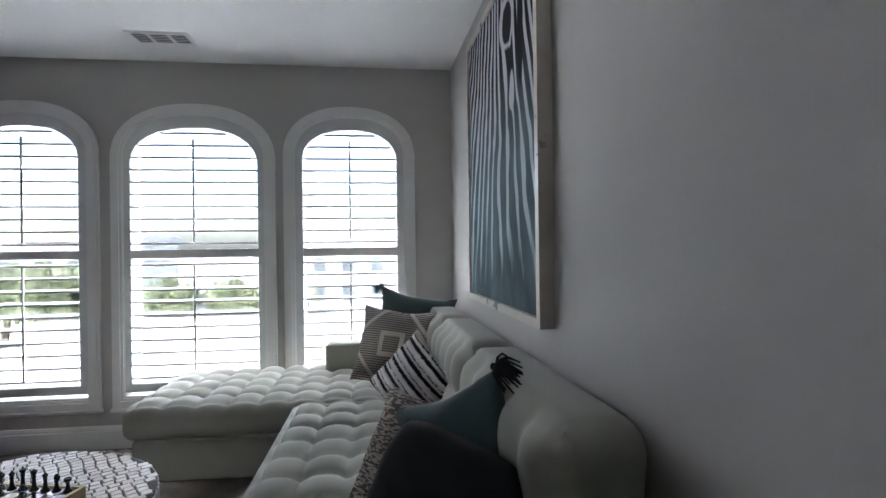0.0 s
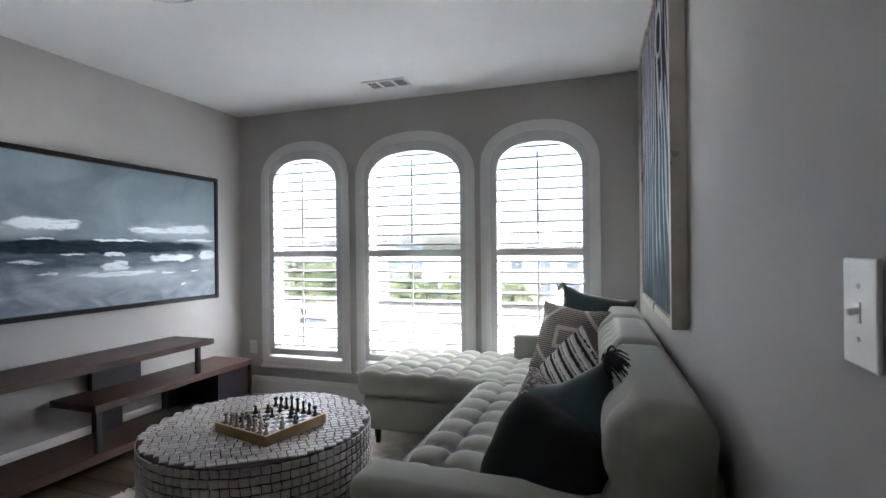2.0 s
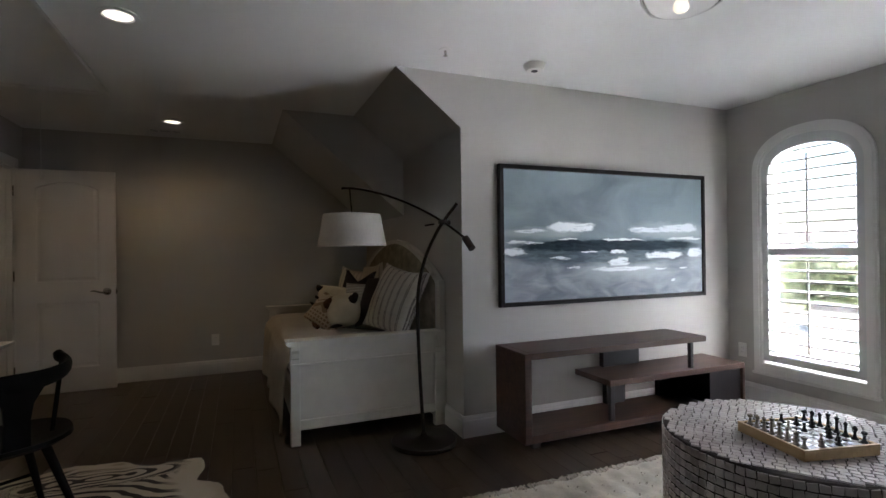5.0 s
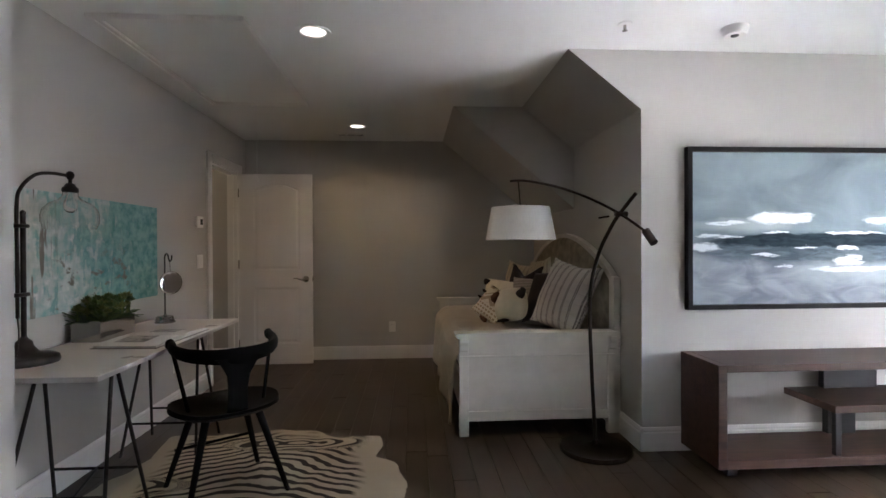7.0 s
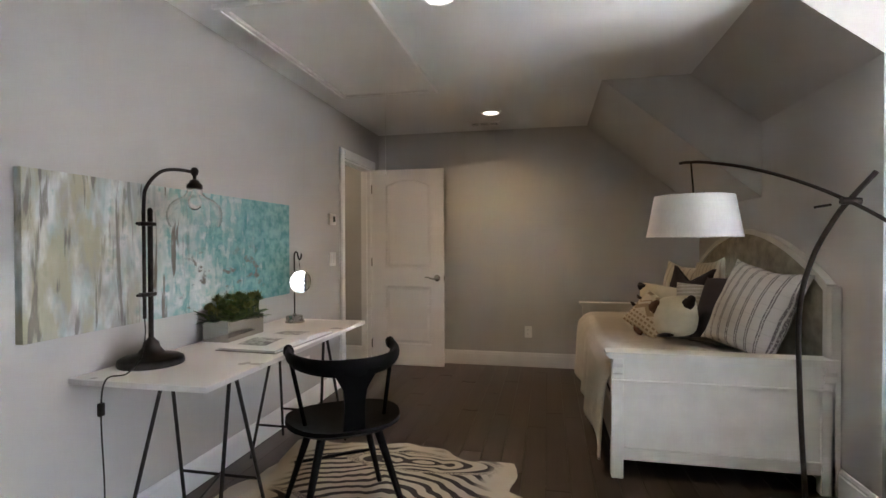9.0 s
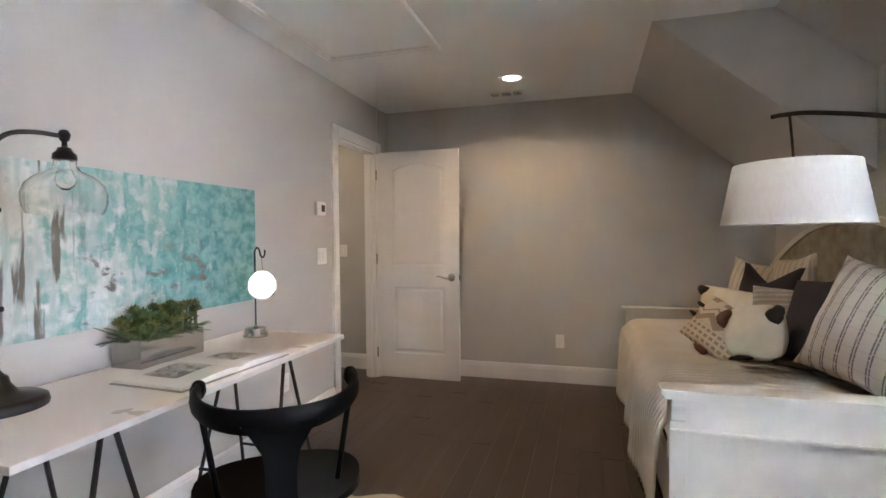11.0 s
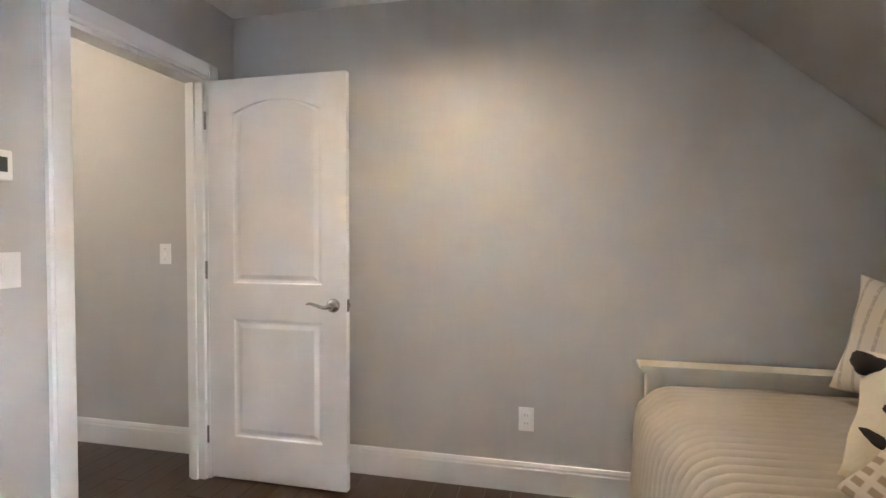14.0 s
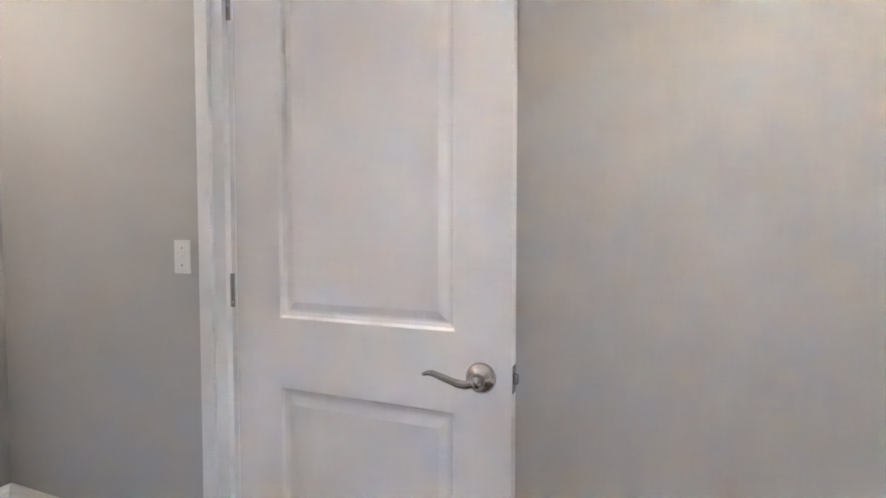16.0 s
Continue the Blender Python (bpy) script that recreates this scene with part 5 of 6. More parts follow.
# back: posts, arch
for x in (-3.70, -6.045):
    s = -1 if x > -5 else 1
    bm = B()
    box(bm, min(x, x + s * 0.05), Y1 - 0.035, 0, max(x, x + s * 0.05), Y1 + 0.010, 1.05, 0.004)
    bpart("back_post", bm)
arc = []
for i in range(33):
    u = -1 + 2 * i / 32
    arc.append((-4.872 + u * 1.125, 1.06 + 0.31 * math.cos(u * math.pi / 2) ** 0.85))
bm = B()
ring(bm, [(-5.997, 0.30)] + arc + [(-3.747, 0.30)], [(-5.94, 0.35)] + [(-4.872 + (x + 4.872) * 0.968, z - 0.034) for x, z in arc] + [(-3.785, 0.35)], Y1 - 0.035, Y1 + 0.008)
bpart("back_frame", bm, smooth=20)
bm = B()
inner = [(-5.955, 0.345)] + [(-4.872 + (x + 4.872) * 0.970, z - 0.032) for x, z in arc] + [(-3.783, 0.345)]
prism(bm, inner, Y1 - 0.022, Y1)
cx, cz = -4.872, 0.8
ctr = bm.verts.new((cx, Y1 - 0.045, cz))
rim = [bm.verts.new((x, Y1 - 0.0225, z)) for x, z in inner]
mid = [bm.verts.new((cx + (x - cx) * 0.93, Y1 - 0.042, cz + (z - cz) * 0.93)) for x, z in inner]
for i in range(len(inner)):
    j = (i + 1) % len(inner)
    bm.faces.new((rim[i], rim[j], mid[j], mid[i]))
    bm.faces.new((mid[i], mid[j], ctr))
bpart("back_upholstery", bm, UPH, label="beige upholstered arched back panel", smooth=50)
bm = B()
box(bm, -5.99, Y0 + 0.02, 0.12, -3.755, Y0 + 0.045, 0.34, 0.003)
bpart("side_rail", bm)
MATT = mat("white_mattress", (0.6, 0.59, 0.56), 0.9, 0.03, 5)
mt_ = thing("mattress", (-4.88, 0.19, 0.30), "white mattress on the daybed", "mattress")
bm = B()
rounded(bm, (-1.105, -0.47, 0.0), (1.105, 0.505, 0.25), 0.05, 0.2)
part("body", bm, MATT, mt_, smooth=60)

# quilt over the mattress, with ridges across and a drape on the open side
QUILT = mat("ivory_quilt", (0.80, 0.77, 0.71), 0.92, 0.05, 5, 0.5, 250, fine=0.3)
ql = thing("quilt", (-4.88, 0.19, 0.55), "ivory ribbed quilt spread over the daybed", "quilt")
bm = B()
nx, ns = 430, 46
prof = []
L0 = [(0.53, 0.016), (0.0, 0.030), (-0.38, 0.032), (-0.475, 0.018), (-0.525, -0.02), (-0.548, -0.09), (-0.556, -0.18), (-0.562, -0.30), (-0.570, -0.47)]
P = curve([(a, b2, 0) for a, b2 in L0], 6)
rows = []
for i in range(nx + 1):
    x = -1.12 + 2.24 * i / nx
    row = []
    for k, q in enumerate(P):
        hang = max(0, (-q.y - 0.02)) / 0.45
        rib = abs(math.sin(math.pi * (x + 0.03 * math.sin(3 * q.x)) / 0.052)) ** 0.6 * 0.024
        wav = 0.018 * hang * math.sin(x * 9 + 1.2 * math.sin(x * 3)) + 0.007 * math.sin(x * 5 + q.x * 6)
        y, z = q.x, q.y
        if hang > 0:
            y += -rib + wav
            z += 0.02 * hang * math.sin(x * 2.6 + 1)
        else:
            z += rib + wav * 0.6
        row.append(bm.verts.new((x + 0.006 * math.sin(8 * q.x + x * 4), y, z)))
    rows.append(row)
for a, b2 in zip(rows, rows[1:]):
    for k in range(len(P) - 1):
        bm.faces.new((a[k], a[k + 1], b2[k + 1], b2[k]))
bmesh.ops.solidify(bm, geom=list(bm.faces), thickness=0.006)
part("cover", bm, QUILT, ql, smooth=70)


def stripes(name, period, width, base, line, axis="X", rough=0.9, cross=False, pairs=False):
    m, nt, b, tc, sp = nodes_of(name, rough)
    a = sp.outputs[axis]
    wob = M(nt, "MULTIPLY_ADD", NZ(nt, tc.outputs["Object"], 12, 2), 0.008, a)
    f = M(nt, "FRACT", M(nt, "DIVIDE", wob, period))
    l = BAND(nt, f, 0.5, width, 0.02)
    if pairs:
        l = M(nt, "MAXIMUM", l, BAND(nt, f, 0.68, width, 0.02))
    l = M(nt, "MULTIPLY", l, STEP(nt, NZ(nt, tc.outputs["Object"], 70, 2, (1, 1, 2)), 0.3, 0.5))
    if cross:
        f2 = M(nt, "FRACT", M(nt, "DIVIDE", sp.outputs["Z"], period * 1.1))
        l = M(nt, "MAXIMUM", l, M(nt, "MULTIPLY", BAND(nt, f2, 0.5, width * 0.6, 0.02), 0.15))
    nt.links.new(MIX(nt, l, base, line), b.inputs["Base Color"])
    BUMP(nt, b, M(nt, "ADD", NZ(nt, tc.outputs["Object"], 260), f), 0.4, 0.003)
    return m


LINED = stripes("white_lined_cotton", 0.070, 0.045, (0.58, 0.56, 0.51), (0.17, 0.155, 0.15), pairs=True, cross=True)
RIBBED = stripes("ribbed_cotton", 0.055, 0.12, (0.58, 0.55, 0.48), (0.40, 0.37, 0.32))
PLUM = mat("dark_plum_fabric", (0.030, 0.024, 0.030), 0.9, 0.2, 6, 0.3, 300)
GREYW = stripes("grey_woven", 0.03, 0.18, (0.30, 0.28, 0.25), (0.42, 0.40, 0.36), axis="Z")
GB = "pillows on the daybed"
pillow("bed_pillow", "large white pillow with thin grey stripes leaning on the daybed end", (0.56, 0.55), 0.19, LINED, facing(-4.10, 0.50, 0.885, 24, 22, 8), GB, 11, 0.09)
pillow("bed_pillow", "black pillow wedged between the striped and grey pillows", (0.45, 0.46), 0.11, PLUM, facing(-4.42, 0.41, 0.86, 12, 22, -10), GB, 12, 0.10)
pillow("bed_pillow", "grey woven pillow with raised rows", (0.50, 0.46), 0.13, GREYW, facing(-4.62, 0.38, 0.79, 40, 24, -4), GB, 13, 0.08)
pillow("bed_pillow", "dark plum pillow standing in front of the white pillows", (0.44, 0.40), 0.13, PLUM, facing(-5.30, 0.46, 0.885, 30, 16, 2), GB, 14, 0.08, notch=0.30)
pillow("bed_pillow", "ivory ribbed pillow against the daybed back", (0.48, 0.46), 0.14, RIBBED, facing(-5.70, 0.50, 0.86, 30, 12, 6), GB, 15, 0.10)
pillow("bed_pillow", "ivory ribbed pillow with a ruffled top behind the plum pillow", (0.46, 0.46), 0.13, RIBBED, facing(-5.38, 0.645, 0.91, 12, 6, -8), GB, 16, 0.09)

# patchwork and fleece pillows with dark patches
m, nt, b, tc, sp = nodes_of("patchwork_print", 0.9)
o = tc.outputs["Object"]
X, Z = sp.outputs["X"], sp.outputs["Z"]
zig = M(nt, "ABSOLUTE", M(nt, "SUBTRACT", M(nt, "FRACT", M(nt, "MULTIPLY", X, 6.5)), 0.5))
chev = BAND(nt, M(nt, "ADD", Z, M(nt, "MULTIPLY", zig, 0.10)), 0.035, 0.018, 0.004)
line = BAND(nt, M(nt, "ADD", Z, M(nt, "MULTIPLY", zig, 0.10)), 0.085, 0.005, 0.003)
dots = M(nt, "MULTIPLY", BAND(nt, M(nt, "FRACT", M(nt, "MULTIPLY", X, 24)), 0.5, 0.28, 0.08), BAND(nt, M(nt, "FRACT", M(nt, "MULTIPLY", Z, 32)), 0.5, 0.22, 0.08))
dots = M(nt, "MULTIPLY", dots, STEP(nt, Z, -0.015, -0.03))
tri_ = M(nt, "MULTIPLY", BAND(nt, Z, 0.128, 0.012, 0.004), BAND(nt, M(nt, "FRACT", M(nt, "MULTIPLY", X, 10)), 0.5, 0.25, 0.06))
pat = M(nt, "MAXIMUM", M(nt, "MAXIMUM", chev, line), M(nt, "MAXIMUM", dots, tri_))
col = MIX(nt, pat, MIX(nt, NZ(nt, o, 60, 3), (0.50, 0.46, 0.37), (0.62, 0.58, 0.48)), (0.30, 0.24, 0.17))
nt.links.new(col, b.inputs["Base Color"])
PATCH = m
FLEECE = mat("ivory_fleece", (0.62, 0.58, 0.46), 0.98, 0.06, 12, 1.0, 120, fine=0.3)
BROWN = mat("brown_suede", (0.12, 0.055, 0.028), 0.9, 0.25, 12)
DKB = mat("dark_brown_fleece", (0.018, 0.013, 0.012), 0.95, 0.3, 14, 0.6, 150)


def blob(ob, at, r3, material, label, seed=0, n=14, name="patch"):
    """A soft uneven patch standing slightly proud."""
    bm = B()
    rr = random.Random(seed)
    a0 = [rr.uniform(0, 6) for _ in range(3)]
    bmesh.ops.create_icosphere(bm, subdivisions=3, radius=1.0)
    for v in bm.verts:
        a = math.atan2(v.co.z, v.co.x)
        k = 1 + 0.16 * math.sin(2 * a + a0[0]) + 0.12 * math.sin(3 * a + a0[1]) + 0.05 * math.sin(7 * a + a0[2])
        v.co = Vector((at[0] + v.co.x * r3[0] * k, at[1] + v.co.y * r3[1], at[2] + v.co.z * r3[2] * k))
    return part(name, bm, material, ob, label, smooth=80)


def fleece_parts(ob):
    blob(ob, (0.112, -0.045, 0.065), (0.038, 0.030, 0.050), DKB, "black fleece patch", 1)
    blob(ob, (-0.125, -0.045, 0.065), (0.042, 0.03, 0.042), BROWN, "rust brown fleece patch", 2)
    blob(ob, (-0.05, -0.040, -0.140), (0.05, 0.03, 0.014), DKB, "black fleece patch", 3)


pillow("bed_pillow", "round ivory fleece pillow with dark brown patches", (0.29, 0.29), 0.15, FLEECE, facing(-4.46, 0.165, 0.785, 48, 22, -12), GB, 17, 0.0, fleece_parts, plump=0.36, corner=0.22)
pillow("bed_pillow", "printed patchwork pillow in beige and brown with dark tassels", (0.42, 0.30), 0.11, PATCH, facing(-4.75, 0.085, 0.735, 44, 34, 24), GB, 18, 0.04,
       lambda ob: (blob(ob, (-0.22, 0, 0.06), (0.035, 0.014, 0.014), DKB, "dark tassel", 4, name="tassel"), blob(ob, (-0.225, 0, -0.01), (0.035, 0.014, 0.012), DKB, "dark tassel", 5, name="tassel"), blob(ob, (-0.02, 0.0, -0.15), (0.06, 0.02, 0.02), BROWN, "brown patch", 6)))
pillow("bed_pillow", "long ivory fleece bolster behind the patchwork pillow", (0.62, 0.34), 0.16, FLEECE, facing(-4.92, 0.24, 0.785, 42, 20, 2), GB, 19, 0.03,
       lambda ob: blob(ob, (-0.29, -0.01, 0.13), (0.04, 0.035, 0.035), DKB, "black fleece corner", 7))

# ---- arc floor lamp ----
BRZ = mat("dark_bronze", (0.035, 0.026, 0.020), 0.4, 0.25, 25, 0.1, 150, metal=0.7)
LO = Vector((-3.43, 0.48, 0))
fl = thing("arc_floor_lamp", tuple(LO), "dark bronze arc floor lamp with a white drum shade", "floor lamp")


def lp(name, bm, material=BRZ, parent=None, label="", smooth=50.0):
    bmesh.ops.translate(bm, verts=bm.verts, vec=-LO)
    return part(name, bm, material, parent or fl, label, smooth)


bm = B()
lathe(bm, [(0, 0), (0.215, 0), (0.218, 0.012), (0.210, 0.026), (0.06, 0.034), (0.022, 0.05), (0.016, 0.07), (0, 0.07)], 48, at=LO)
lp("base", bm)
bm = B()
tube(bm, curve([(-3.43, 0.48, 0.05), (-3.445, 0.462, 0.5), (-3.45, 0.457, 0.95), (-3.43, 0.50, 1.20), (-3.395, 0.572, 1.38), (-3.375, 0.62, 1.46), (-3.34, 0.70, 1.575)], 6), 0.0115, 12)
lp("pole", bm)
bm = B()
tube(bm, curve([(-3.235, 0.725, 1.33), (-3.375, 0.62, 1.45), (-3.50, 0.47, 1.56), (-3.62, 0.30, 1.645), (-3.73, 0.14, 1.695), (-3.785, 0.065, 1.706), (-3.805, 0.03, 1.705)], 6), 0.0085, 12)
lp("arm", bm)
bm = B()
rod(bm, (-3.19, 0.735, 1.275), (-3.255, 0.718, 1.345), 0.024, seg=20)
lp("counterweight", bm)
bm = B()
rod(bm, (-3.375, 0.585, 1.455), (-3.375, 0.66, 1.45), 0.017, seg=14)
rod(bm, (-3.40, 0.56, 1.44), (-3.42, 0.50, 1.43), 0.006, seg=8)
lp("knuckle", bm)
SC = Vector((-3.765, 0.092, 0))
bm = B()
tube(bm, [(-3.775, 0.08, 1.706), (SC.x, SC.y, 1.523), (SC.x, SC.y, 1.48)], 0.005, 8)
lp("stem", bm)
m, nt, b, tc, sp = nodes_of("white_linen_shade", 0.9)
nt.links.new(MIX(nt, NZ(nt, tc.outputs["Object"], 120, 3, (1, 1, 0.2)), (0.52, 0.51, 0.485), (0.62, 0.61, 0.58)), b.inputs["Base Color"])
b.inputs["Transmission Weight"].default_value = 0.0
b.inputs["Subsurface Weight"].default_value = 0.0
LINEN = m
bm = B()
lathe(bm, [(0.236, 1.303), (0.231, 1.301), (0.192, 1.518), (0.196, 1.522), (0.236, 1.303)], 56, at=(SC.x, SC.y, 0))
lp("shade", bm, LINEN, label="white linen drum shade")
bm = B()
for k in range(3):
    a = 2 * math.pi * k / 3
    rod(bm, (SC.x, SC.y, 1.52), (SC.x + 0.190 * math.cos(a), SC.y + 0.190 * math.sin(a), 1.525), 0.0025, seg=6)
lathe(bm, [(0.0, 1.512), (0.02, 1.512), (0.02, 1.48), (0.016, 1.46), (0, 1.46)], 14, at=(SC.x, SC.y, 0))
lp("spider", bm)
bm = B()
lathe(bm, [(0.013, 1.46), (0.016, 1.45), (0.030, 1.42), (0.030, 1.40), (0.018, 1.375), (0, 1.37)], 16, at=(SC.x, SC.y, 0))
lp("bulb", bm, mat("white_bulb_glass", (0.8, 0.8, 0.78), 0.2, 0.02), smooth=60)

# ---- desk ----
DT = mat("white_laminate", (0.68, 0.655, 0.63), 0.30, 0.008, 3, 0.0, 60)
desk = thing("trestle_desk", (-3.24, -2.17, 0), "long white desktop on two black metal trestles", "desk")
DO = Vector((-3.24, -2.17, 0))


def dp(name, bm, material, parent=None, label="", smooth=0.0):
    bmesh.ops.translate(bm, verts=bm.verts, vec=-DO)
    return part(name, bm, material, parent or desk, label, smooth)


bm = B()
box(bm, -4.035, -2.468, 0.738, -2.445, -1.868, 0.76, 0.002)
dp("desktop", bm, DT)
for tx in (-2.80, -3.72):
    tr = dp("trestle", B(), BLACKM, label="black steel A-frame trestle")
    bm = B()
    for y in (-2.02, -2.34):
        box(bm, tx - 0.24, y - 0.0, 0.726, tx + 0.24, y + 0.018, 0.738, 0.002)
    bmesh.ops.translate(bm, verts=bm.verts, vec=-DO)
    bmesh.ops.recalc_face_normals(bm, faces=bm.faces)
    bm.to_mesh(tr.data)
    bm.free()
    for sx in (-1, 1):
        for y0, y1 in ((-2.02, -1.96), (-2.34, -2.40)):
            bm = B()
            xt, xb = tx + sx * 0.014, tx + sx * 0.185
            rod(bm, (xt, y0 + 0.009, 0.73), (xb, y1, 0.0), 0.0085, seg=8)
            dp("leg", bm, BLACKM, tr)
        bm = B()
        rod(bm, (tx + sx * 0.150, -1.975, 0.19), (tx + sx * 0.150, -2.385, 0.19), 0.007, seg=8)
        dp("crossbar", bm, BLACKM, tr)
    bm = B()
    rod(bm, (tx - 0.15, -2.18, 0.19), (tx + 0.15, -2.10, 0.19), 0.007, seg=8)
    dp("crossbar", bm, BLACKM, tr)

# ---- desk lamp ----
dl = thing("desk_lamp", (-2.715, -2.34, 0.76), "black industrial desk lamp with a clear glass shade", "desk lamp")
DL = Vector((-2.715, -2.34, 0.76))


def dlp(name, bm, material=BLACKM, label="", smooth=50.0):
    return part(name, bm, material, dl, label, smooth)


bm = B()
lathe(bm, [(0, 0), (0.128, 0), (0.13, 0.008), (0.126, 0.026), (0.112, 0.034), (0.055, 0.046), (0.034, 0.075), (0.030, 0.095), (0.018, 0.105), (0.0115, 0.115), (0, 0.115)], 40)
dlp("base", bm)
bm = B()
rod(bm, (0, 0, 0.10), (0, 0, 0.66), 0.0105, seg=14)
lathe(bm, [(0, 0.672), (0.007, 0.668), (0.0115, 0.66), (0.0105, 0.65)], 14)
dlp("post", bm)
bm = B()
ax = 0.034
tube(bm, curve([(ax, 0.0, 0.20), (ax, 0.0, 0.45), (ax, 0.0, 0.68), (ax - 0.01, 0.008, 0.76), (ax - 0.055, 0.035, 0.825), (ax - 0.11, 0.065, 0.842), (-0.137, 0.098, 0.840)], 6), 0.0075, 12)
dlp("arm", bm)
for z in (0.60, 0.30):
    bm = B()
    box(bm, -0.02, -0.017, z - 0.009, 0.054, 0.017, z + 0.009, 0.006)
    rod(bm, (0.05, 0, z), (0.072, 0, z), 0.006, seg=10)
    dlp("clamp", bm)
HX, HY = -0.145, 0.105
bm = B()
lathe(bm, [(0, 0.862), (0.012, 0.858), (0.018, 0.845), (0.014, 0.828), (0.008, 0.822), (0.008, 0.806), (0.018, 0.802), (0.024, 0.79), (0.033, 0.782), (0.034, 0.766), (0.028, 0.762), (0, 0.762)], 24, at=(HX, HY, 0))
dlp("lamp_head", bm)
pr = [(0.030, 0.768), (0.032, 0.745), (0.046, 0.728), (0.080, 0.712), (0.106, 0.685), (0.115, 0.655), (0.114, 0.625), (0.106, 0.600), (0.102, 0.592)]
bm = B()
lathe(bm, pr + [(a - 0.0018, z) for a, z in pr[::-1]] + [pr[0]], 40, at=(HX, HY, 0))
g = dlp("glass_shade", bm, GLASS)
g.visible_shadow = False
bm = B()
lathe(bm, [(0.012, 0.762), (0.014, 0.745), (0.026, 0.715), (0.029, 0.70), (0.024, 0.68), (0.010, 0.668), (0, 0.667)], 18, at=(HX, HY, 0))
g = dlp("bulb", bm, GLASS, "clear unlit bulb")
g.visible_shadow = False
bm = B()
for v in ((0, 0), (0, 0)):
    pass
tube(bm, curve([(0.034, 0, 0.20), (0.045, 0.012, 0.13), (0.12, 0.06, 0.06), (0.20, 0.07, 0.012), (0.275, 0.05, 0.006), (0.292, 0.045, -0.12), (0.285, 0.05, -0.42), (0.27, 0.02, -0.70), (0.24, -0.06, -0.752), (0.30, -0.12, -0.755)], 8), 0.0028, 6)
box(bm, 0.281, 0.036, -0.125, 0.303, 0.054, -0.075, 0.004)
dlp("cord", bm, BLACKM, "black power cord with an inline switch")

# ---- hanging round mirror ----
mir = thing("mirror_stand", (-3.885, -2.30, 0.76), "small round mirror hung from a curled metal stand", "mirror")
bm = B()
lathe(bm, [(0, 0), (0.062, 0), (0.063, 0.006), (0.058, 0.012), (0.056, 0.036), (0.050, 0.044), (0.012, 0.048), (0.006, 0.06), (0, 0.06)], 32)
part("base", bm, STEEL, mir, "brushed pewter base", 40)
bm = B()
tube(bm, curve([(0, 0, 0.04), (0, 0, 0.20), (0, 0, 0.40), (0.0, 0.0, 0.44), (-0.012, 0.004, 0.462), (-0.026, 0.008, 0.452), (-0.034, 0.010, 0.425), (-0.046, 0.014, 0.41), (-0.058, 0.018, 0.425), (-0.060, 0.018, 0.45)], 6), 0.0045, 10)
tube(bm, [(-0.040, 0.012, 0.413), (-0.036, 0.018, 0.37), (-0.034, 0.022, 0.345)], 0.0012, 5)
part("stand", bm, BLACKM, mir, "curled dark metal rod", 50)
MIRROR = bpy.data.materials.new("mirror_glass")
MIRROR.use_nodes = True
_b = MIRROR.node_tree.nodes["Principled BSDF"]
_b.inputs["Base Color"].default_value, _b.inputs["Metallic"].default_value, _b.inputs["Roughness"].default_value = (0.9, 0.92, 0.92, 1), 1.0, 0.03
face = Matrix.Translation((-0.020, 0.030, 0.265)) @ Matrix.Rotation(radians(53.6), 4, "Z") @ Matrix.Rotation(radians(90), 4, "Y")
bm = B()
lathe(bm, [(0, 0.004), (0.070, 0.004), (0.074, 0.002)], 40)
bmesh.ops.transform(bm, matrix=face, verts=bm.verts)
part("mirror_disc", bm, MIRROR, mir, smooth=10)
bm = B()
lathe(bm, [(0.074, 0.003), (0.078, 0.001), (0.078, -0.004), (0.0, -0.005)], 40)
bmesh.ops.transform(bm, matrix=face, verts=bm.verts)
part("rim", bm, STEEL, mir, smooth=40)

# ---- glass planter with greenery ----
pl = thing("glass_planter", (-3.35, -2.375, 0.76), "rectangular smoked glass planter packed with small green plants", "planter")
SMOKE = bpy.data.materials.new("mercury_glass")
SMOKE.use_nodes = True
_b = SMOKE.node_tree.nodes["Principled BSDF"]
_b.inputs["Base Color"].default_value, _b.inputs["Roughness"].default_value, _b.inputs["Metallic"].default_value = (0.45, 0.43, 0.40, 1), 0.10, 0.9
bm = B()
ring(bm, [(-0.165, -0.075), (0.165, -0.075), (0.165, 0.075), (-0.165, 0.075)], [(-0.159, -0.069), (0.159, -0.069), (0.159, 0.069), (-0.159, 0.069)], 0.0, 0.112, "XY")
box(bm, -0.163, -0.073, 0.0, 0.163, 0.073, 0.006)
part("planter_box", bm, SMOKE, pl)
bm = B()
box(bm, -0.158, -0.068, 0.006, 0.158, 0.068, 0.105)
part("soil", bm, mat("dark_moss", (0.03, 0.03, 0.015), 0.95, 0.4, 40, 1.0, 90), pl)
r = random.Random(21)
LEAFS = [mat("leaf_green", (0.075, 0.12, 0.028), 0.5, 0.4, 12), mat("leaf_dark", (0.022, 0.05, 0.024), 0.5, 0.4, 12), mat("leaf_yellow_green", (0.17, 0.19, 0.05), 0.5, 0.3, 12)]


def leaf(bm, at, d, ln, wd, up):
    d = d.normalized()
    s = d.cross(up)
    s = s.normalized() if s.length > 1e-3 else Vector((1, 0, 0))
    n = s.cross(d)
    c = [at, at + d * ln * 0.4 + s * wd - n * 0.0, at + d * ln, at + d * ln * 0.4 - s * wd]
    mid_ = at + d * ln * 0.45 + n * wd * 0.5
    v = [bm.verts.new(q) for q in c] + [bm.verts.new(mid_)]
    for i in range(4):
        bm.faces.new((v[i], v[(i + 1) % 4], v[4]))


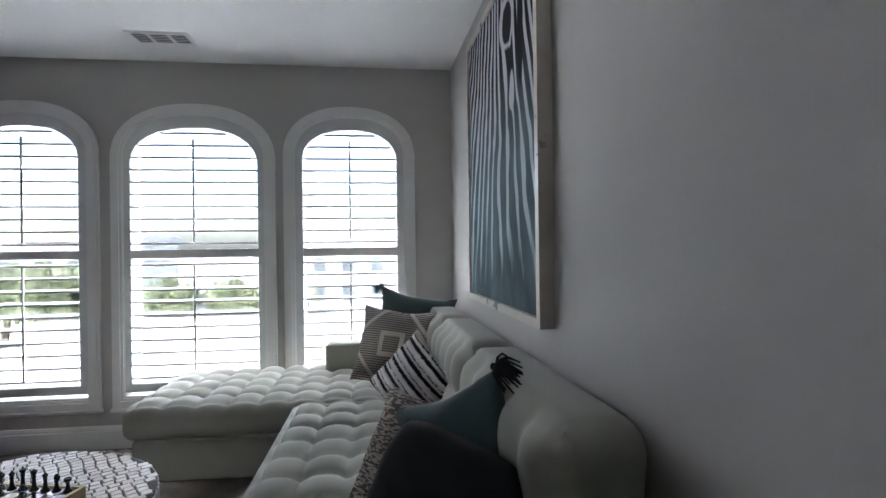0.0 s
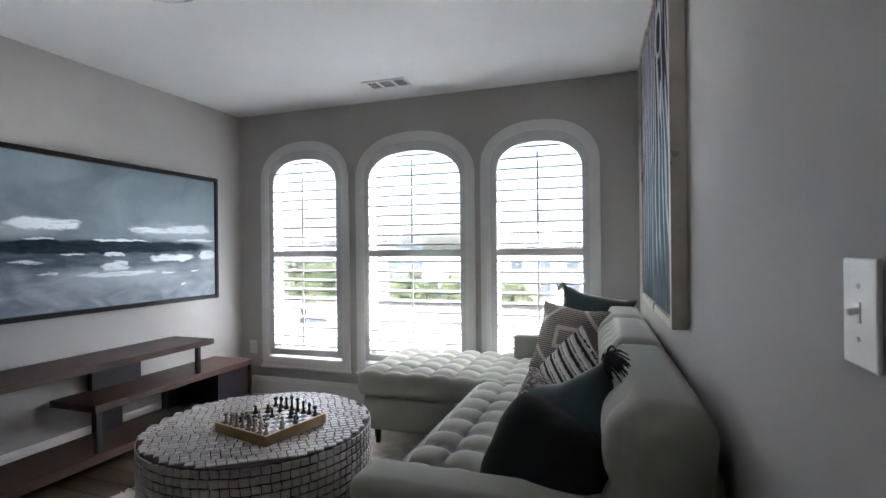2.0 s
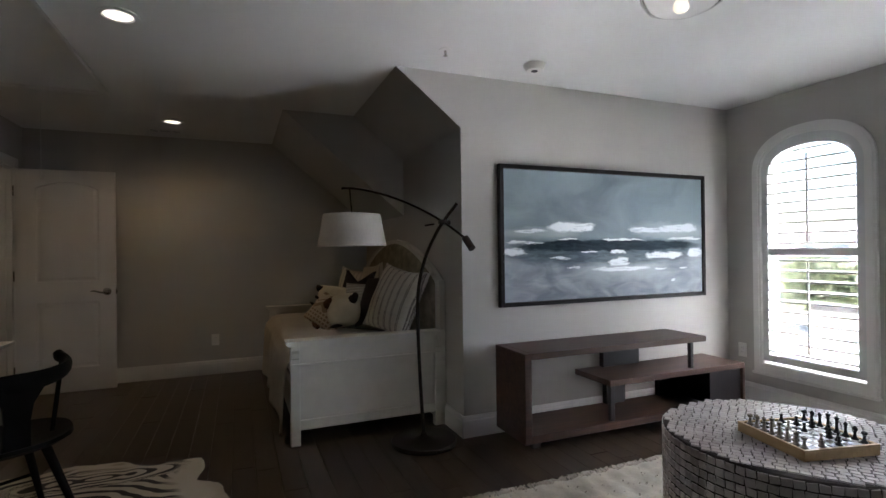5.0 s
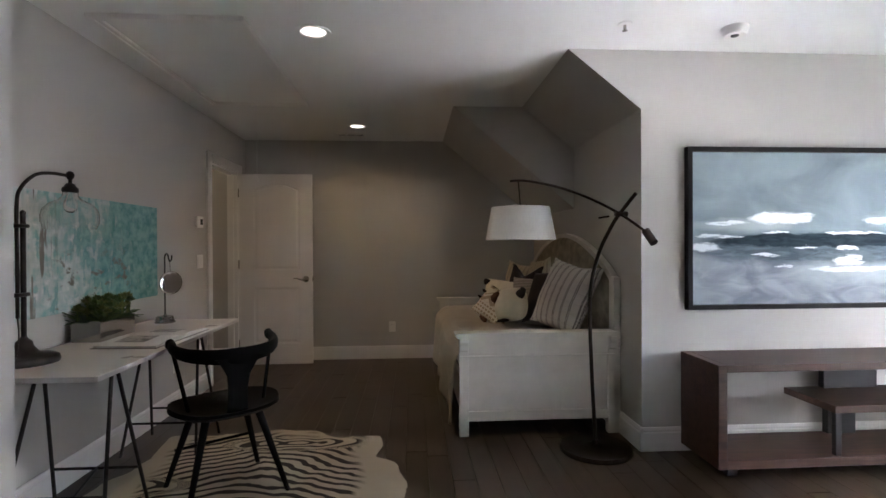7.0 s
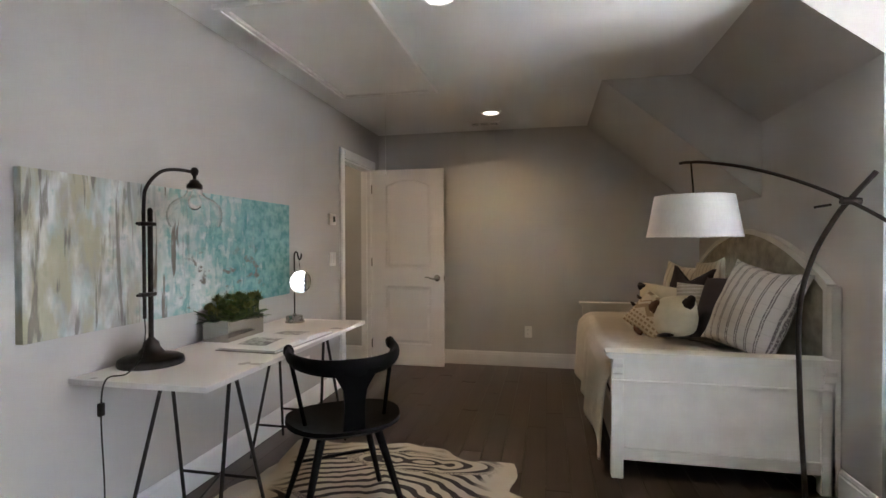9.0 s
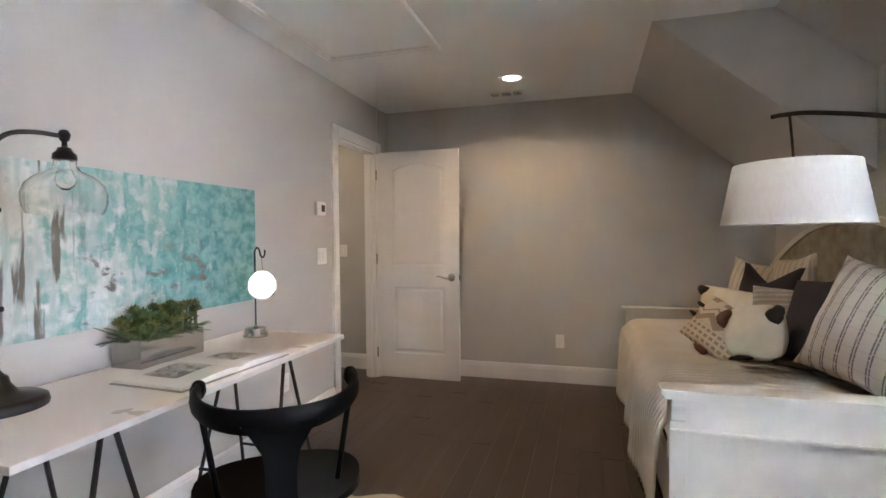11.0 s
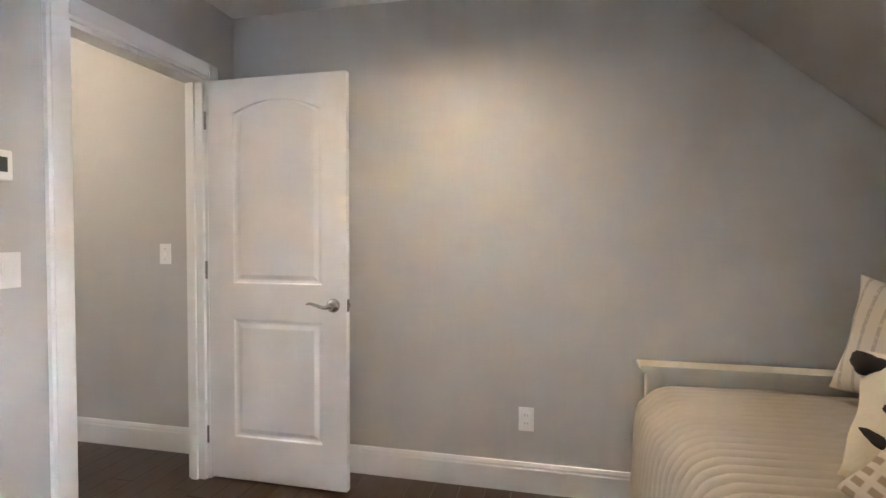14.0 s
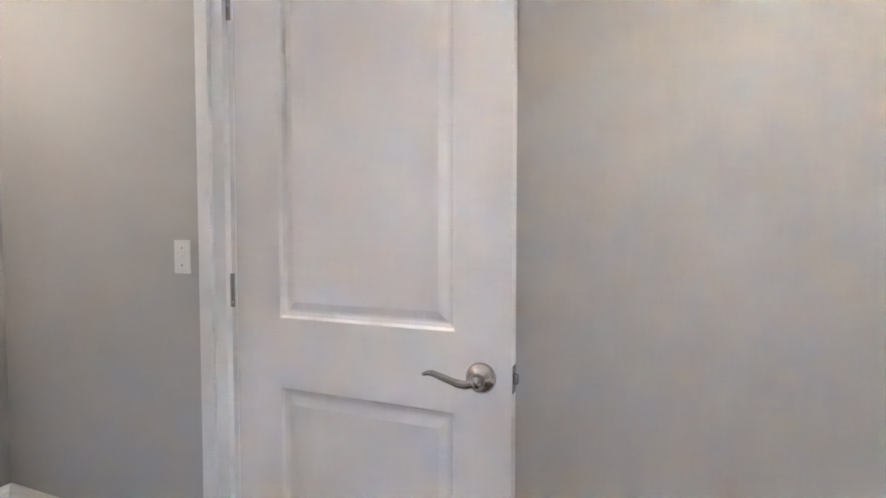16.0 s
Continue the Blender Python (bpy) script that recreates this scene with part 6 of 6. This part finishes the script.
for k in range(95):
    px, py = r.uniform(-0.165, 0.165), r.uniform(-0.072, 0.072)
    kind_ = r.random()
    bm = B()
    h0 = 0.095
    if kind_ < 0.5:  # rosette
        hh = r.uniform(0.03, 0.12)
        for q in range(26):
            a, e = q * 2.4, 0.2 + 1.2 * (1 - q / 26)
            d = Vector((math.cos(a) * math.sin(e), math.sin(a) * math.sin(e), math.cos(e)))
            leaf(bm, Vector((px, py, h0 + hh)), d, r.uniform(0.026, 0.044), 0.010, Vector((0, 0, 1)))
        rod(bm, (px, py, h0 - 0.02), (px, py, h0 + hh), 0.003, seg=5)
        mt = LEAFS[r.choice((0, 0, 2))]
    else:  # fern sprays
        for q in range(7):
            a = r.uniform(0, 6.28)
            out = Vector((math.cos(a), math.sin(a) * 0.8, r.uniform(0.3, 1.2))).normalized()
            ln = r.uniform(0.09, 0.16)
            p0 = Vector((px, py, h0))
            for t in range(1, 13):
                f = t / 12
                p = p0 + out * ln * f + Vector((0, 0, -0.035 * f * f))
                sd = out.cross(Vector((0, 0, 1))).normalized()
                for s in (-1, 1):
                    leaf(bm, p, (sd * s + out * 0.5), 0.022 * (1.05 - f * 0.8), 0.0038, Vector((0, 0, 1)))
            tube(bm, [p0, p0 + out * ln * 0.5 + Vector((0, 0, -0.009)), p0 + out * ln + Vector((0, 0, -0.035))], 0.0012, 4)
        mt = LEAFS[r.choice((0, 1, 1))]
    part("plant", bm, mt, pl)

# ---- open book ----
bk = thing("open_book", (-3.285, -2.055, 0.76), "large open picture book with grey photographs", "book")
bk.matrix_world = Matrix.Translation((-3.275, -2.06, 0.76)) @ Matrix.Rotation(radians(-3), 4, "Z")
PAPER = mat("book_paper", (0.68, 0.67, 0.65), 0.5, 0.03, 10)
bm = B()
box(bm, -0.285, -0.165, 0.0, 0.285, 0.165, 0.004, 0.001)
part("book_cover", bm, mat("grey_cloth", (0.3, 0.29, 0.28), 0.8), bk)
for s in (-1, 1):
    bm = B()
    pr = [(0.0, 0.012), (0.02, 0.022), (0.06, 0.027), (0.14, 0.024), (0.22, 0.018), (0.275, 0.013)]
    up = [[bm.verts.new((s * x, y, z)) for x, z in pr] for y in (-0.155, 0.155)]
    dn = [[bm.verts.new((s * x, y, 0.0042)) for x, z in pr] for y in (-0.155, 0.155)]
    for i in range(len(pr) - 1):
        bm.faces.new((up[0][i], up[0][i + 1], up[1][i + 1], up[1][i]))
        for q in (0, 1):
            bm.faces.new((up[q][i], up[q][i + 1], dn[q][i + 1], dn[q][i]))
    bm.faces.new((up[0][-1], up[1][-1], dn[1][-1], dn[0][-1]))
    part("page_block", bm, PAPER, bk, smooth=40)
m, nt, b, tc, sp = nodes_of("printed_photo", 0.4)
nt.links.new(MIX(nt, STEP(nt, NZ(nt, tc.outputs["Object"], 28, 5, (1, 1, 1), 1.0), 0.35, 0.65), (0.09, 0.09, 0.09), (0.5, 0.49, 0.47)), b.inputs["Base Color"])
for x0, x1, y0, y1, s in ((0.045, 0.21, -0.10, 0.06, 1), (0.05, 0.19, -0.07, 0.08, -1)):
    bm = B()
    pr = [(0.0, 0.012), (0.02, 0.022), (0.06, 0.027), (0.14, 0.024), (0.22, 0.018), (0.275, 0.013)]
    xs = [x0 + (x1 - x0) * k / 6 for k in range(7)]
    zs = [float(np.interp(x, [p[0] for p in pr], [p[1] for p in pr])) + 0.0008 for x in xs]
    for k in range(6):
        bm.faces.new([bm.verts.new(c) for c in ((s * xs[k], y0, zs[k]), (s * xs[k + 1], y0, zs[k + 1]), (s * xs[k + 1], y1, zs[k + 1]), (s * xs[k], y1, zs[k]))])
    part("photo", bm, m, bk)

# ---- chair ----
CHB = mat("black_painted_wood", (0.003, 0.0028, 0.003), 0.55, 0.25, 10, 0.05, 80, Specular_IOR_Level=0.10)
ch = tagged(new("spindle_chair"), "black low-back wooden chair with a curved top rail, at the desk", "chair")
ch.matrix_world = Matrix.Translation((-3.085, -1.615, 0)) @ Matrix.Rotation(radians(36), 4, "Z")
# the chair faces -x in its own frame and its back is at +x


def cp(name, bm, label="", smooth=50.0):
    return part(name, bm, CHB, ch, label, smooth)


bm = B()
n = 28
top, low = [], []
for i in range(n):
    a = 2 * math.pi * i / n
    c_, s_ = math.cos(a), math.sin(a)
    rx = 0.225 if c_ < 0 else 0.225
    ry = 0.265 * (1 - 0.10 * max(0, c_))
    k = (abs(c_) ** 2.6 + abs(s_) ** 2.6) ** (-1 / 2.6)
    dish = 0.012 * abs(s_) ** 3
    top.append(bm.verts.new((rx * c_ * k, ry * s_ * k, 0.462 + dish)))
    low.append(bm.verts.new((rx * c_ * k * 0.86, ry * s_ * k * 0.86, 0.425)))
mid_ = [bm.verts.new((v.co.x * 1.01, v.co.y * 1.01, 0.448)) for v in top]
inn = [bm.verts.new((v.co.x * 0.75, v.co.y * 0.75, 0.452)) for v in top]
for A_, B_ in ((inn, top), (top, mid_), (mid_, low)):
    for i in range(n):
        j = (i + 1) % n
        bm.faces.new((A_[i], A_[j], B_[j], B_[i]))
bm.faces.new(inn)
bm.faces.new(low[::-1])
cp("seat", bm)
for x, y in ((0.15, 0.17), (0.15, -0.17), (-0.15, 0.17), (-0.15, -0.17)):
    bm = B()
    rod(bm, (x * 0.74, y * 0.72, 0.435), (x * 1.5, y * 1.42, 0.0), 0.020, 0.012, 12)
    cp("leg", bm)
bm = B()
rod(bm, (-0.185, -0.205, 0.2), (-0.185, 0.205, 0.2), 0.008, seg=10)
cp("stretcher", bm)
# curved top rail
bm = B()
R0, pts = 0.245, []
A0 = radians(100)
rings = []
for i in range(25):
    a = -A0 + 2 * A0 * i / 24
    f = abs(a) / A0
    hh = 0.042 * (1 - 0.35 * f)
    th_ = 0.013 + 0.005 * f
    zc = 0.735 + 0.040 * f ** 2
    R1_ = R0
    cx_, cy_ = R1_ * math.cos(a) * 0.92 - 0.005, R1_ * 1.02 * math.sin(a)
    o = Vector((math.cos(a), math.sin(a), 0))
    sec = []
    for k in range(10):
        q = 2 * math.pi * k / 10
        sec.append(bm.verts.new(Vector((cx_, cy_, zc)) + o * th_ * math.cos(q) + Vector((0, 0, hh * math.sin(q)))))
    rings.append(sec)
for p_, q_ in zip(rings, rings[1:]):
    for k in range(10):
        bm.faces.new((p_[k], p_[(k + 1) % 10], q_[(k + 1) % 10], q_[k]))
bm.faces.new(rings[0])
bm.faces.new(rings[-1][::-1])
for s in (-1, 1):
    e = Vector((R0 * math.cos(A0) * 0.92 - 0.005, s * R0 * 1.02 * math.sin(A0), 0.775))
    tube(bm, [e + Vector((0.02, 0, -0.01)), e, e + Vector((-0.025, s * 0.0, 0.016))], [0.02, 0.026, 0.020], 10)
cp("top_rail", bm)
# central splat
bm = B()
w = [(0.050, 0.440), (0.046, 0.50), (0.044, 0.57), (0.052, 0.64), (0.085, 0.70), (0.11, 0.73)]
for sgn in (1,):
    fr, bk_ = [], []
    for hw, z in w:
        x = 0.185 + 0.035 * (z - 0.44) / 0.3
        fr.append((bm.verts.new((x - 0.009, -hw, z)), bm.verts.new((x - 0.009, hw, z))))
        bk_.append((bm.verts.new((x + 0.009, -hw, z)), bm.verts.new((x + 0.009, hw, z))))
    for i in range(len(w) - 1):
        for S in (fr, bk_):
            bm.faces.new((S[i][0], S[i][1], S[i + 1][1], S[i + 1][0]))
        for k in (0, 1):
            bm.faces.new((fr[i][k], fr[i + 1][k], bk_[i + 1][k], bk_[i][k]))
cp("splat", bm, smooth=40)
for s in (-1, 1):
    bm = B()
    rod(bm, (0.03, s * 0.185, 0.45), (-0.02, s * 0.243, 0.75), 0.010, seg=10)
    cp("spindle", bm)

# ---- zebra hide rug ----
m, nt, b, tc, sp = nodes_of("zebra_hide", 0.85)
o, X, Y = tc.outputs["Object"], sp.outputs["X"], sp.outputs["Y"]
n1 = NZ(nt, o, 2.1, 2, (1, 1, 1), 0.8)
n2 = NZ(nt, o, 26, 3)
ay = M(nt, "ABSOLUTE", Y)
ph = M(nt, "ADD", M(nt, "MULTIPLY", X, 84), M(nt, "ADD", M(nt, "MULTIPLY", n1, 22), M(nt, "MULTIPLY", M(nt, "POWER", ay, 1.4), -46)))
for hx_, hy_ in ((-0.65, 0.15), (-0.11, -0.77)):
    q_ = M(nt, "ADD", M(nt, "POWER", M(nt, "ABSOLUTE", M(nt, "ADD", X, -hx_)), 2.0), M(nt, "POWER", M(nt, "MULTIPLY", M(nt, "ABSOLUTE", M(nt, "ADD", Y, -hy_)), 0.26), 2.0))
    d_ = M(nt, "POWER", q_, 0.5)
    w_ = STEP(nt, d_, 0.125, 0.105)
    ph = M(nt, "ADD", M(nt, "MULTIPLY", ph, M(nt, "SUBTRACT", 1.0, w_)), M(nt, "MULTIPLY", M(nt, "MULTIPLY", M(nt, "ADD", d_, M(nt, "MULTIPLY", n1, 0.22)), 165), w_))
st = M(nt, "ADD", M(nt, "SINE", ph), M(nt, "MULTIPLY", M(nt, "SUBTRACT", n2, 0.5), 0.5))
mask = STEP(nt, st, 0.12, 0.3)
mask = M(nt, "MULTIPLY", mask, STEP(nt, M(nt, "MULTIPLY_ADD", NZ(nt, o, 3, 2, (1, 1, 1), 0.2, (5, 3, 0)), 0.35, M(nt, "MAXIMUM", M(nt, "MULTIPLY", M(nt, "ABSOLUTE", X), 0.78), M(nt, "MULTIPLY", ay, 1.05))), 0.82, 0.74))
col = MIX(nt, mask, MIX(nt, NZ(nt, o, 3, 3), (0.38, 0.34, 0.26), (0.52, 0.48, 0.39)), (0.016, 0.013, 0.012))
nt.links.new(col, b.inputs["Base Color"])
BUMP(nt, b, NZ(nt, o, 150, 2), 0.5, 0.003)
hide = tagged(new("zebra_rug"), "zebra striped hide rug with an uneven outline under the chair", "rug")
hide.matrix_world = Matrix.Translation((-3.02, -1.52, 0.0)) @ Matrix.Rotation(radians(0), 4, "Z")
ctrl = [(0, 0.95), (12, 0.93), (25, 1.0), (38, 1.10), (52, 0.80), (65, 0.84), (80, 0.88), (95, 0.86), (108, 0.86), (122, 0.80), (138, 1.02), (150, 0.82), (165, 0.88), (180, 0.90), (195, 0.88), (208, 0.94), (222, 1.12), (236, 0.84), (250, 0.80), (270, 0.84), (290, 0.82), (305, 0.84), (322, 1.10), (336, 0.9), (348, 0.92), (360, 0.95)]
rr = random.Random(8)
bm = B()
N_, K_ = 220, 16
an = [p[0] for p in ctrl]
rd = [p[1] for p in ctrl]
rings = []
for k in range(K_ + 1):
    f = k / K_
    row = []
    for i in range(N_):
        a = 360 * i / N_
        q = float(np.interp(a, an, rd)) + 0.012 * math.sin(a * 0.35) + rr.uniform(-0.004, 0.004)
        x, y = q * f * 1.0 * math.cos(radians(a)), q * f * 0.97 * math.sin(radians(a))
        y = max(-0.94, y)
        row.append((x, y, 0.003 + 0.003 * (1 - f ** 6) + 0.0012 * math.sin(9 * x + 5 * y) * (1 - f)))
    rings.append([bm.verts.new(c) for c in row] if k else [bm.verts.new((0, 0, 0.006))])
for k in range(K_):
    for i in range(N_):
        j = (i + 1) % N_
        if k == 0:
            bm.faces.new((rings[0][0], rings[1][i], rings[1][j]))
        else:
            bm.faces.new((rings[k][i], rings[k][j], rings[k + 1][j], rings[k + 1][i]))
lowr = [bm.verts.new((v.co.x, v.co.y, 0.0)) for v in rings[-1]]
for i in range(N_):
    j = (i + 1) % N_
    bm.faces.new((rings[-1][i], rings[-1][j], lowr[j], lowr[i]))
part("hide", bm, m, hide, smooth=60)

# ---- outside ----
LEAFY = mat("hedge_leaf", (0.16, 0.19, 0.10), 0.7, 0.5, 6)
BARK = mat("bark", (0.12, 0.09, 0.06), 0.9, 0.3, 12, 0.8, 30)
leafs = random.Random(31)


def tree(x, y, h, rad, label):
    t = thing("tree", (x, y, -3.2), label, "tree")
    bm = B()
    tube(bm, curve([(0, 0, 0), (0.1, 0.05, h * 0.3), (-0.05, 0, h * 0.55), (0.05, 0.05, h * 0.8)], 4), [0.16 * (1 - i / 16) + 0.03 for i in range(13)], 8)
    for k in range(7):
        a = leafs.uniform(0, 6.28)
        z = h * leafs.uniform(0.35, 0.7)
        rod(bm, (0, 0, z), (rad * 0.7 * math.cos(a), rad * 0.7 * math.sin(a), z + rad * 0.5), 0.05, 0.015, 6)
    part("trunk", bm, BARK, t)
    bm = B()
    cl = [(leafs.gauss(0, 0.42) * rad, leafs.gauss(0, 0.42) * rad, h * 0.62 + leafs.gauss(0, 0.28) * h * 0.55, leafs.uniform(0.25, 0.5) * rad) for _ in range(26)]
    for _ in range(5200):
        cx, cy, cz, cr = leafs.choice(cl)
        p = Vector((cx, cy, cz)) + Vector((leafs.gauss(0, 1), leafs.gauss(0, 1), leafs.gauss(0, 1))).normalized() * cr * leafs.uniform(0.6, 1.05)
        p.z = max(0.9, p.z)
        d = Vector((leafs.gauss(0, 1), leafs.gauss(0, 1), leafs.gauss(0, 1)))
        leaf(bm, p, d, leafs.uniform(0.14, 0.26), 0.06, Vector((0, 0, 1)))
    part("crown", bm, LEAFY, t)


for x, y, h, rd_ in ((-9.9, 23.5, 3.5, 1.3), (-8.0, 24.5, 3.4, 1.3), (-6.4, 23.0, 3.3, 1.2), (-4.6, 22, 3.2, 1.2), (-14.5, 24, 4.2, 1.7), (-18.5, 26, 4.2, 1.9)):
    tree(x, y, h, rd_, "leafy green tree across the paved yard")
REND = mat("pale_siding", (0.50, 0.50, 0.49), 0.9, 0.05, 1)
WINM = mat("dim_window_glass", (0.10, 0.12, 0.14), 0.15)
hs = thing("house", (-1.5, 34.0, -3.2), "pale two-storey house across the yard with rows of windows", "house")
bm = B()
box(bm, -6.5, 0, 0, 9, 7, 4.6)
part("wall", bm, REND, hs)
bm = B()
prism(bm, [(-0.4, 4.6), (7.4, 4.6), (3.5, 6.4)], -6.9, 9.4, "YZ")
part("roof", bm, mat("pale_shingle", (0.5, 0.5, 0.5), 0.9), hs)
for z in (1.0, 3.0):
    for k in range(8):
        x = -5.6 + k * 1.9
        wn_ = part("window", B(), REND, hs)
        bm = B()
        ring(bm, [(x - 0.05, z - 0.05), (x + 0.95, z - 0.05), (x + 0.95, z + 1.05), (x - 0.05, z + 1.05)], [(x, z), (x + 0.9, z), (x + 0.9, z + 1.0), (x, z + 1.0)], -0.05, 0)
        part("frame", bm, TRIM, wn_)
        bm = B()
        box(bm, x, -0.015, z, x + 0.9, -0.005, z + 1.0)
        part("pane", bm, WINM, wn_)
h2 = thing("house", (-21.0, 33.0, -3.2), "pale house beyond the trees with dark windows", "house")
bm = B()
box(bm, -5, 0, 0, 5, 7, 5.2)
part("wall", bm, REND, h2)
bm = B()
prism(bm, [(-0.4, 5.2), (7.4, 5.2), (3.5, 5.9)], -5.4, 5.4, "YZ")
part("roof", bm, mat("pale_shingle", (0.5, 0.5, 0.5), 0.9), h2)
for z in (1.0, 3.4):
    for k in range(5):
        x = -4.4 + k * 1.9
        wn_ = part("window", B(), REND, h2)
        bm = B()
        box(bm, x, -0.03, z, x + 1.1, -0.005, z + 1.2)
        part("pane", bm, WINM, wn_)
rl = thing("yard_wall", (-5.2, 15.5, -3.2), "low wall with a dark coping at the far side of the yard", "wall")
bm = B()
box(bm, -5, 0, 0, 3.2, 0.2, 2.55)
part("body", bm, REND, rl)
bm = B()
box(bm, -5.05, -0.05, 2.55, 3.25, 0.25, 2.66)
part("coping", bm, mat("dark_coping", (0.06, 0.06, 0.06), 0.8), rl)

# ---- floor planks ----
def planks():
    rng = random.Random(4)
    y = YS - 1.5
    shared = {}
    while y < YN:
        x = XF - rng.random() * 1.2
        while x < 0.06:
            ln = rng.choice((0.9, 1.2, 1.5, 1.8))
            x0, x1 = max(x, XF), min(x + ln, XE)
            x += ln
            y1 = min(y + 0.127, YN)
            if y < YS - T and x0 > -4.22 or y1 < YC and x0 > XC:
                continue
            if y < YS - T:
                x1 = min(x1, -4.2)
            elif y < YC - 0.12:
                x1 = min(x1, XC)
            if y > YA:
                x0 = max(x0, XW)
            if x1 - x0 < 0.02:
                continue
            key = (round(x1 - x0, 2), round(y1 - y, 3))
            if key not in shared:
                bm = B()
                w, d = key[0] - 0.0012, key[1] - 0.0015
                vs = [bm.verts.new((a * w, b * d, c)) for c, k in ((-0.012, 1), (-0.001, 1)) for a, b in ((0, 0), (1, 0), (1, 1), (0, 1))]
                tp = [bm.verts.new((a, b, 0)) for a, b in ((0.001, 0.001), (w - 0.001, 0.001), (w - 0.001, d - 0.001), (0.001, d - 0.001))]
                for i in range(4):
                    j = (i + 1) % 4
                    bm.faces.new((vs[i], vs[j], vs[4 + j], vs[4 + i]))
                    bm.faces.new((vs[4 + i], vs[4 + j], tp[j], tp[i]))
                bm.faces.new(tp)
                ob = part("plank", bm, FLOORW, floor)
                shared[key] = ob.data
            else:
                ob = new("plank", shared[key])
                ob.parent = floor
            ob.location = (x0, y, 0)
        y += 0.127


planks()
